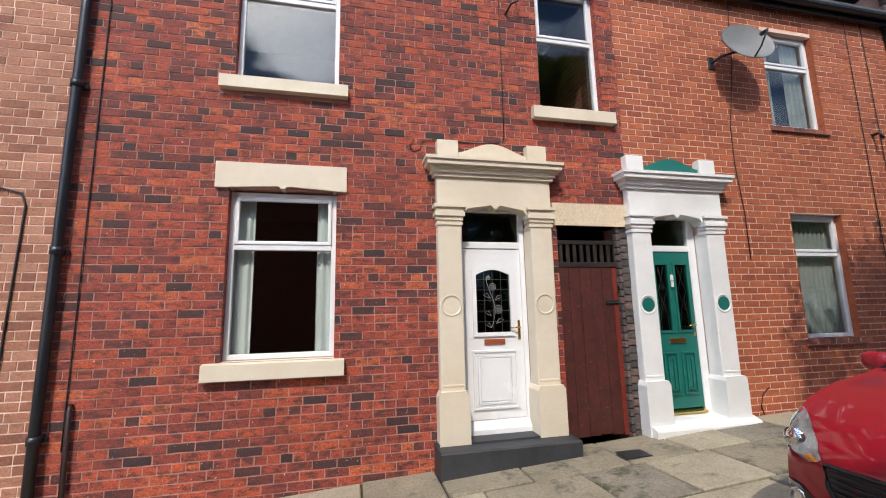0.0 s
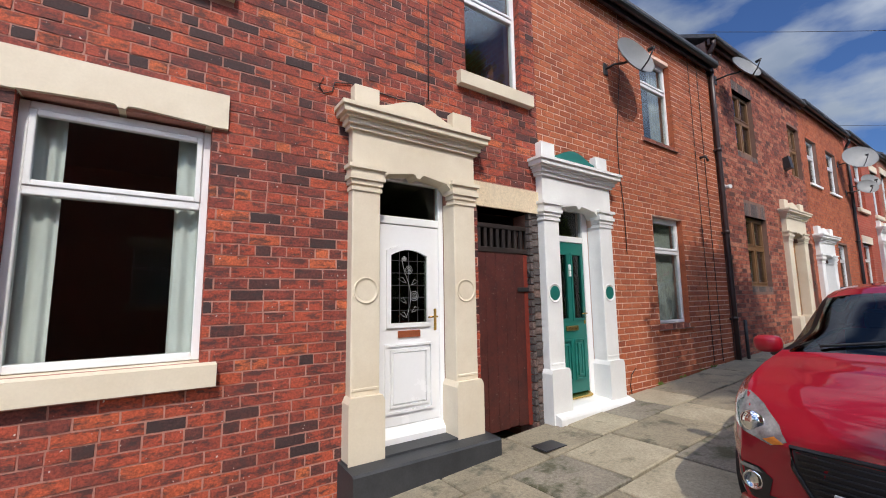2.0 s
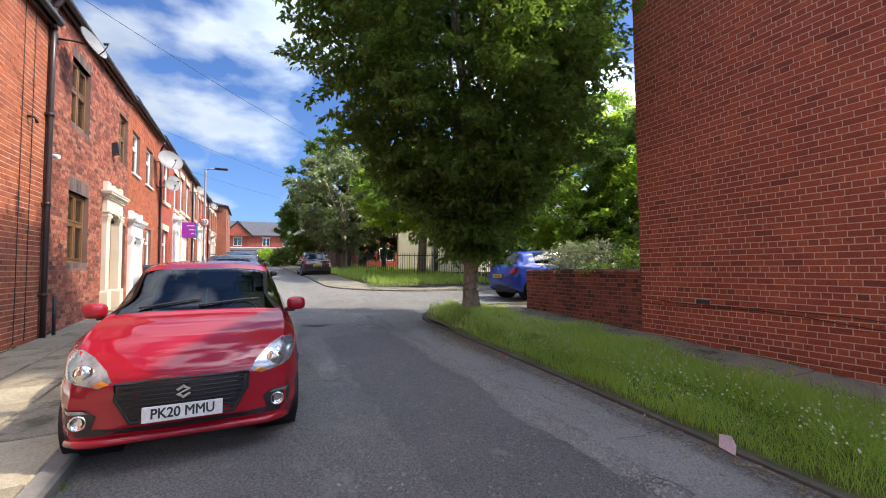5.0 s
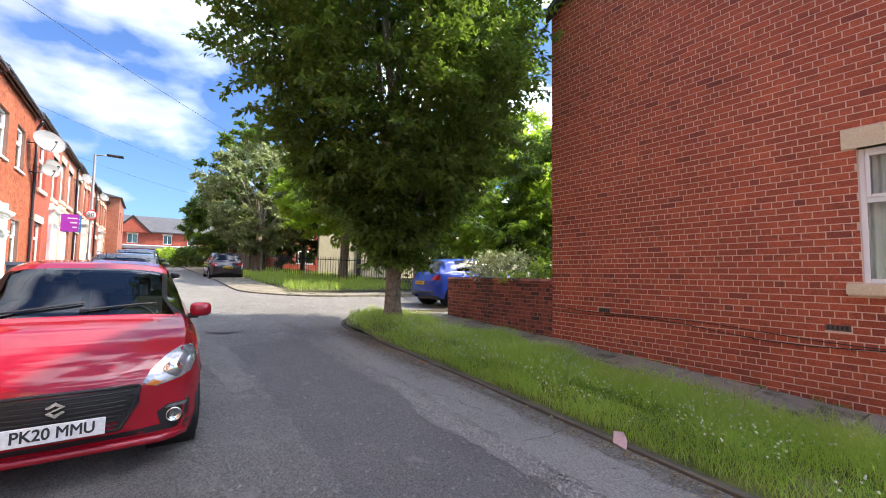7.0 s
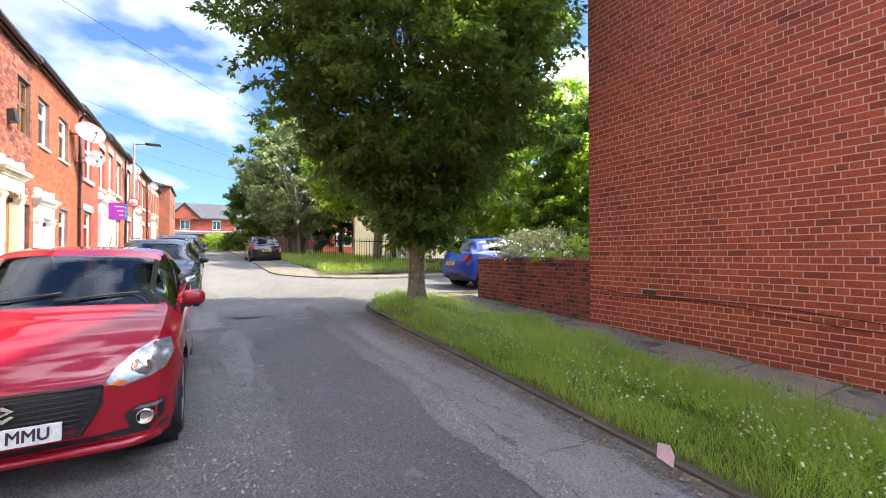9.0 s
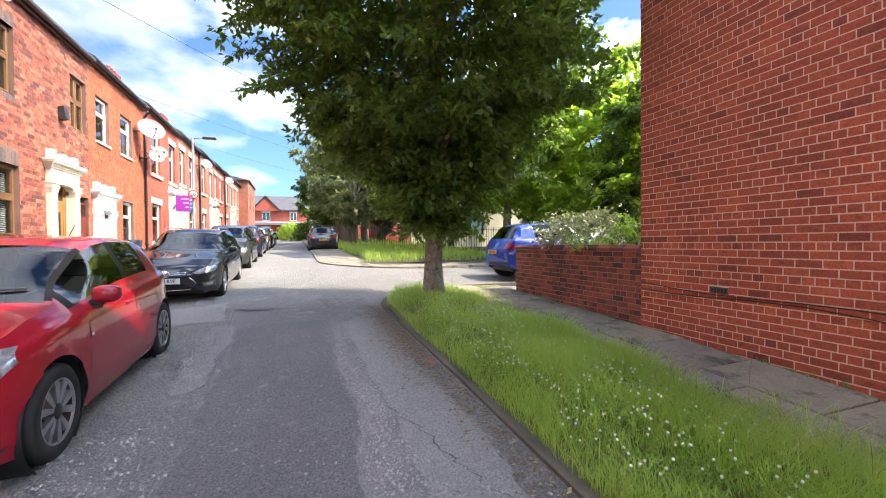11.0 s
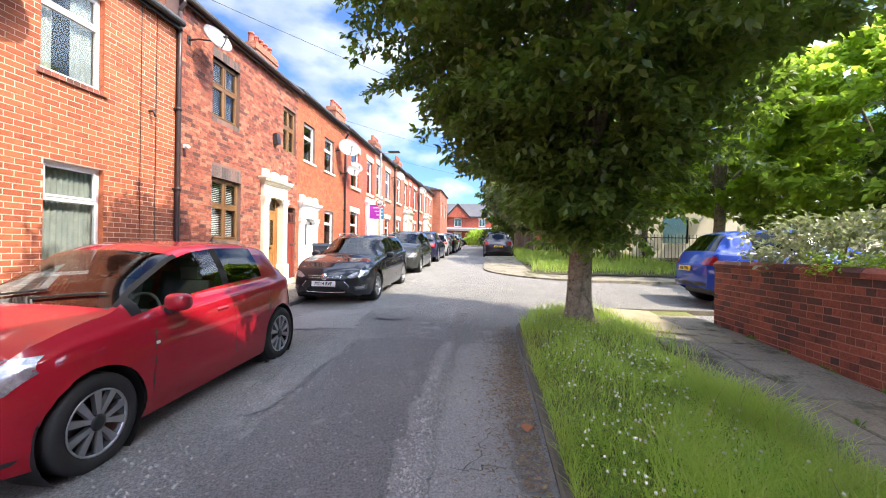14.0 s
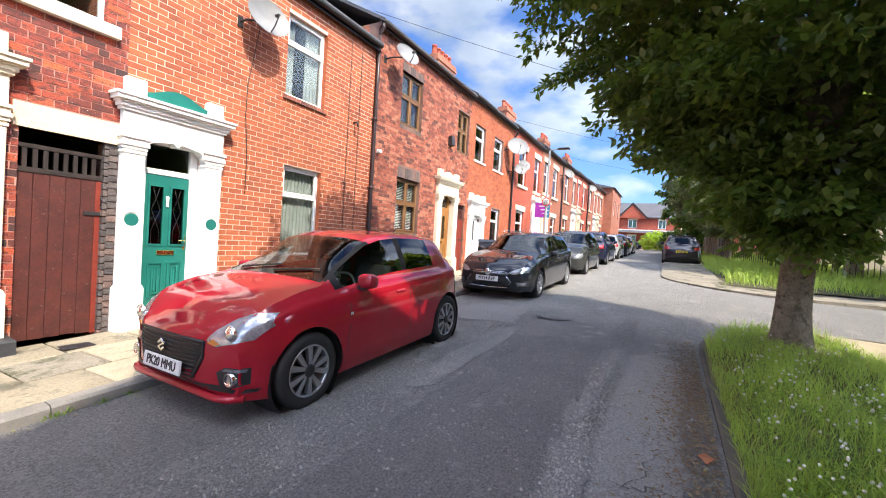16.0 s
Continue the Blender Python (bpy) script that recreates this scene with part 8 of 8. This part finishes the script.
satellite_dish("satellite dish far up the terrace", 37.5, 6.7, 0.5, 0.34, (-0.6, -0.7, 0.35))

# small boxes on the houses
cc = thing("security_camera", "small white security camera on the brick wall", "camera", Matrix.Translation((8.85, 0, 3.57)), b=B().box(-0.04, 0.04, -0.05, 0.0, -0.05, 0.05, 0.01), mat=M["upvc"])
part("camera_head", B().tube([(0, -0.05, 0), (-0.03, -0.14, -0.01)], 0.04, 10), M["upvc"], cc)
thing("alarm_box", "black lamp box beside the upstairs window", "wall light", b=B().prism([(-0.16, 4.58), (-0.003, 4.55), (-0.003, 4.85), (-0.12, 4.88)], 12.45, 12.66, "x"), mat=M["dark_metal"])
thing("vent_pipe", "small dark overflow pipe in the wall", "pipe", b=B().tube([(7.95, 0.01, 4.02), (7.95, -0.10, 4.02), (7.95, -0.13, 3.92)], 0.025, 8), mat=M["dark_metal"])
thing("wall_hook", "black bracket high on the old brick wall", "bracket", b=B().tube([(1.95, 0.0, 5.2), (1.98, -0.12, 5.26), (2.08, -0.13, 5.32), (2.1, -0.02, 5.40)], 0.015, 6), mat=M["dark_metal"])
thing("service_cover", "small grey iron service cover in the pavement", "cover", b=B().box(2.75, 3.05, -0.62, -0.42, land(2.9, -0.5) + 0.004, land(2.9, -0.5) + 0.014, 0.004), mat=M["dark_metal"])
thing("boot_post", "short dark post at the wall foot", "post", b=B().tube([(8.85, -0.14, 0.15), (8.85, -0.14, 0.95)], 0.03, 8), mat=M["dark_metal"])
wb = thing("wheelie_bin", "dark wheelie bin beside a doorway", "bin", Matrix.Translation((14.95, -0.6, land(14.95, -0.6))), b=B().prism([(-0.24, 0.05), (0.24, 0.05), (0.29, 1.0), (-0.29, 1.0)], -0.28, 0.28), mat=M["bin"])
part("lid", B().prism([(-0.31, 1.0), (0.31, 1.0), (0.29, 1.06), (-0.25, 1.09)], -0.30, 0.30), M["bin"], wb)
part("wheel", B().lathe([(0.1, -0.33), (0.1, 0.33), (0, 0.33)], "y", (0.24, 0, 0.1), 14), M["rubber"], wb)

# lamp post with its sign, sale boards
LX, LY = 18.9, -1.6
LZ = land(LX, LY)
lp = thing("street_lamp", "grey steel street lamp with a flat lantern", "street lamp", Matrix.Translation((LX, LY, LZ)), b=B().tube([(0, 0, -0.1), (0, 0, 1.3), (0, 0, 1.32), (0, 0, 5.05)], [0.075, 0.075, 0.05, 0.04], 12), mat=M["galv"])
part("bracket_arm", B().tube([(0, 0, 5.0), (0.02, -0.12, 5.05), (0.04, -0.42, 5.08)], 0.025, 8), M["galv"], lp)
part("lantern", B().box(-0.10, 0.14, -0.85, -0.35, 5.05, 5.12, 0.02), M["dark_metal"], lp)
sg_ = part("speed_sign", B().lathe([(0.0, -0.012), (0.19, -0.012), (0.19, 0.0), (0.0, 0.0)], "x", (-0.07, 0, 2.75), 24), M["plate_white"], lp, "round twenty limit sign")
part("sign_ring", B().lathe([(0.15, -0.014), (0.19, -0.014)], "x", (-0.07, 0, 2.75), 24), M["sign_red"], sg_)
cu = bpy.data.curves.new("sign_text", "FONT")
cu.body, cu.size, cu.align_x, cu.align_y, cu.extrude = "20", 0.2, "CENTER", "CENTER", 0.001
cu.materials.append(M["ink"])
tx = new("lettering", cu)
tx.parent = sg_
tx.matrix_basis = Matrix.Translation((-0.086, 0, 2.75)) @ Euler((radians(90), 0, radians(-90))).to_matrix().to_4x4()
for bx, mt, bz, lb in ((21.0, "sign_purple", 2.35, "purple sale board on a post"), (21.7, "sign_blue", 2.35, "blue and purple sale board on a post")):
    z = land(bx, -0.6)
    sb = thing("sale_board", lb, "sign", Matrix.Translation((bx, -0.55, z)), b=B().box(-0.03, 0.03, -0.03, 0.03, -0.1, bz + 0.5), mat=M["white_paint"])
    bd = part("board", B().box(-0.05, -0.03, -0.5, 0.05, bz - 0.2, bz + 0.5, 0.004), M[mt], sb)
    for k in range(3):
        part("print_bar", B().box(-0.054, -0.0505, -0.45, -0.15 - 0.08 * k, bz + 0.32 - 0.18 * k, bz + 0.37 - 0.18 * k), M["plate_white"], bd)

# overhead wires
for a, c in (((8.6, 0.1, 6.9), (30, -14, 9.0)), ((18.6, 0.1, 7.2), (40, -17, 8.2)), ((28.4, 0.1, 7.6), (46, -15, 8.4))):
    p0, p1 = Vector(a), Vector(c)
    thing("overhead_wire", "thin black overhead telephone wire", "wire", b=B().tube([p0.lerp(p1, t) - Vector((0, 0, 1.2 * 4 * t * (1 - t) * 0.5)) for t in np.linspace(0, 1, 14)], 0.006, 5), mat=M["cable"])

# litter and fallen leaf
zz = road_z(0.92, -6.86)
lt = B().add([(0.86, -6.84, zz + 0.02), (1.0, -6.87, zz + 0.03), (1.03, -6.93, zz + 0.11), (0.93, -6.92, zz + 0.13), (0.88, -6.89, zz + 0.08)], [(0, 1, 2, 3, 4)])
lt.add([(0.86, -6.845, zz + 0.018), (1.0, -6.875, zz + 0.028), (1.03, -6.935, zz + 0.108), (0.93, -6.925, zz + 0.128), (0.88, -6.895, zz + 0.078)], [(4, 3, 2, 1, 0)])
thing("paper_litter", "crumpled pink paper on the kerb", "litter", b=lt, mat=M["paper"])
z = road_z(3.98, -6.78) + 0.02
thing("fallen_leaf", "dry brown leaf in the gutter", "leaf", b=B().add([(3.92, -6.78, z), (3.98, -6.73, z + 0.02), (4.06, -6.77, z + 0.015), (3.99, -6.83, z + 0.02)], [(0, 1, 2, 3)]).add([(3.92, -6.78, z - 0.002), (3.98, -6.73, z + 0.018), (4.06, -6.77, z + 0.013), (3.99, -6.83, z + 0.018)], [(3, 2, 1, 0)]), mat=M["terracotta"])
rl = np.random.default_rng(9)
sp = []
for k in range(900):
    t = rl.uniform(0, 1)
    a, c = rl.uniform(-3, 12), (-6.86 + abs(rl.normal(0, 0.10)) if k < 600 else -2.30 - abs(rl.normal(0, 0.10)))
    if a > 7.5 and c < -6.5:
        continue
    o = np.array([a, c, road_z(a, c) + 0.016])
    g = rl.uniform(0, 6.28)
    d = np.array([math.cos(g), math.sin(g), rl.uniform(-0.02, 0.25)]) * rl.uniform(0.015, 0.05)
    s = np.array([-math.sin(g), math.cos(g), 0]) * rl.uniform(0.004, 0.012)
    sp.append([o, o + d * 0.5 + s, o + d, o + d * 0.5 - s])
db = thing("leaf_litter", "dry leaves and grit in the gutters", "leaf litter", kind="stuff")
quads("leaf_scraps", np.array(sp), M["dry_grass"], db)["kind"] = "stuff"

# house across the head of the street
HX = 70.0
HZ = rise(66) + 0.05
hh = thing("red_brick_house", "red brick house with a gabled bay across the street head", "house", Matrix.Translation((HX, -1.75, HZ)) @ Matrix.Scale(0.75, 4))
opens_y = [(-9.6, -8.2), (-5.6, -4.2), (-0.3, 1.3), (4.6, 6.0), (8.0, 9.4)]


def facing(b):
    """Turns a wall built along x to face down the street."""
    b.v = [(p[1], -p[0], p[2]) for p in b.v]
    return b


ho = [(-a2, -a1, 4.0, 5.7) for a1, a2 in opens_y] + [(-a2, -a1, 0.8, 2.5) for a1, a2 in opens_y]
ho = [(a, c, d, e) for a, c, d, e in ho]
part("wall", facing(wall_slab(-14, 22, -1.0, 6.4, ho, 0, 0.3)), M["far_b"], hh)
part("roof", B().prism([(-0.5, 6.3), (4.5, 9.6), (9.5, 6.3), (9.5, 6.1), (-0.5, 6.1)], -22.3, 14.3, "y"), M["slate"], hh)
part("gable", B().prism([(1.2, 6.0), (6.9, 6.0), (4.1, 8.9)], -0.6, 4.0, "x"), M["far_b"], hh).location = (0, -3.55, 0)
part("gable_verge", B().prism([(0.9, 5.8), (1.3, 5.8), (4.1, 8.75), (6.8, 5.8), (7.2, 5.8), (4.1, 9.2)], -0.75, -0.5, "x"), M["dark_wood_and_shade"], hh).location = (0, -3.55, 0)
for a, c, d, e in ho:
    fr = facing(B().box(a, a + 0.1, 0.05, 0.12, d, e).box(c - 0.1, c, 0.05, 0.12, d, e).box(a + 0.1, c - 0.1, 0.05, 0.12, d, d + 0.1).box(a + 0.1, c - 0.1, 0.05, 0.12, e - 0.1, e).box((a + c) / 2 - 0.05, (a + c) / 2 + 0.05, 0.05, 0.12, d + 0.1, e - 0.1))
    wq = part("window", fr, M["upvc"], hh)
    part("pane", facing(B().box(a + 0.1, c - 0.1, 0.08, 0.09, d + 0.1, e - 0.1)), M["glass_dark"], wq)
    part("lintel", facing(B().box(a - 0.15, c + 0.15, -0.03, 0.1, e, e + 0.25)), M["cream"], hh)
part("porch_roof", B().prism([(-2.2, 3.0), (0, 3.6), (0, 3.1)], -14, 8, "y"), M["slate"], hh)
part("string_course", facing(B().box(-14, 22, -0.05, 0.0, 3.55, 3.75)), M["white_paint"], hh)

# fence and buildings beyond the side street
fz = thing("timber_fence", "weathered timber panel fence on the grass bank", "fence", Matrix.Translation((27.6, -9.4, rise(27.6))))
for k in range(11):
    xx = k * 1.8
    part("post", B().box(xx - 0.05, xx + 0.05, -0.05, 0.05, -0.2, 1.9 + 0.03 * xx), M["fence_wood"], fz)
    pn = B()
    pn.box(xx + 0.055, xx + 1.745, -0.015, 0.015, 0.1 + 0.03 * xx, 1.75 + 0.03 * xx)
    pp = part("panel", pn, M["fence_wood"], fz)
    for j in range(8):
        part("board", B().box(xx + 0.06 + j * 0.21, xx + 0.26 + j * 0.21, -0.03, -0.016, 0.1 + 0.03 * xx, 1.78 + 0.03 * xx), M["fence_wood"], pp)
rl_ = thing("metal_railing", "dark metal railings along the side street bank", "railing", Matrix.Translation((20.0, -11.4, rise(20))))
for k in range(60):
    part("bar", B().tube([(0.02 * k, -k * 0.16, 0.05), (0.02 * k, -k * 0.16, 1.55)], 0.014, 5), M["dark_metal"], rl_)
for z in (0.25, 1.4):
    part("rail", B().tube([(0, 0.1, z), (1.2, -9.6, z)], 0.022, 6), M["dark_metal"], rl_)
rl2 = thing("metal_railing", "dark metal railings along the main street bank", "railing", Matrix.Translation((20.0, -11.4, rise(20))))
for k in range(44):
    part("bar", B().tube([(k * 0.25, k * 0.05, 0.05 + 0.011 * k), (k * 0.25, k * 0.05, 1.55 + 0.011 * k)], 0.014, 5), M["dark_metal"], rl2)
for z in (0.25, 1.4):
    part("rail", B().tube([(0, 0, z), (10.8, 2.15, z + 0.48)], 0.022, 6), M["dark_metal"], rl2)
bd_ = thing("rendered_building", "cream rendered building with a dark roof behind trees", "building", Matrix.Translation((27.0, -25.0, rise(27))))
part("wall", facing(wall_slab(-12, 12, -0.5, 5.6, [(-8, -6.5, 1.0, 2.6), (-2, -0.5, 1.0, 2.6), (4, 5.5, 1.0, 2.6)], 0, 0.3)), M["render_cream"], bd_)
for a in (-8, -2, 4):
    part("window", facing(B().box(a, a + 1.5, 0.08, 0.12, 1.0, 2.6)), M["glass_dark"], bd_)
    part("dark_post", facing(B().box(a - 1.2, a - 0.9, -0.1, 0.0, -0.5, 5.6)), M["dark_wood_and_shade"], bd_)
part("roof", B().prism([(-0.6, 5.5), (4.5, 8.4), (9.6, 5.5)], -12.6, 12.6, "y"), M["slate"], bd_)
# houses behind the fence
for hx, hy in ((42, -18.5), (47, -18.5), (52, -18.5)):
    hb = thing("semi_detached_house", "red brick house with white bay window behind the fence", "house", Matrix.Translation((hx, hy, rise(hx))), "houses behind the fence")
    part("wall", facing(wall_slab(-4, 4, -0.5, 5.6, [(-2.6, -1.0, 3.4, 4.8), (1.0, 2.6, 3.4, 4.8), (-2.8, -0.8, 0.8, 2.4)], 0, 0.3)), M["far_b"], hb)
    for a, z in ((-2.6, 3.4), (1.0, 3.4), (-2.6, 0.85)):
        wq = part("window", facing(B().box(a, a + 1.6, 0.02, 0.06, z, z + 1.4)), M["upvc"], hb)
        part("pane", facing(B().box(a + 0.12, a + 0.75, 0.0, 0.018, z + 0.12, z + 1.28).box(a + 0.85, a + 1.48, 0.0, 0.018, z + 0.12, z + 1.28)), M["glass_dark"], wq)
    part("roof", B().prism([(-0.5, 5.5), (4, 8.2), (8.5, 5.5)], -4.4, 4.4, "y"), M["slate"], hb)
tk = thing("garden_tank", "dark green rounded plastic tank in the garden", "tank", Matrix.Translation((5.6, -14.0, GZ)), b=B().lathe([(0.75, 0), (0.8, 0.4), (0.8, 1.2), (0.6, 1.55), (0.25, 1.65), (0.0, 1.66)], "z", (0, 0, 0), 24), mat=M["green_tank"])
part("cap", B().lathe([(0.2, 1.6), (0.2, 1.72), (0, 1.72)], "z", (0, 0, 0), 16), M["green_tank"], tk)
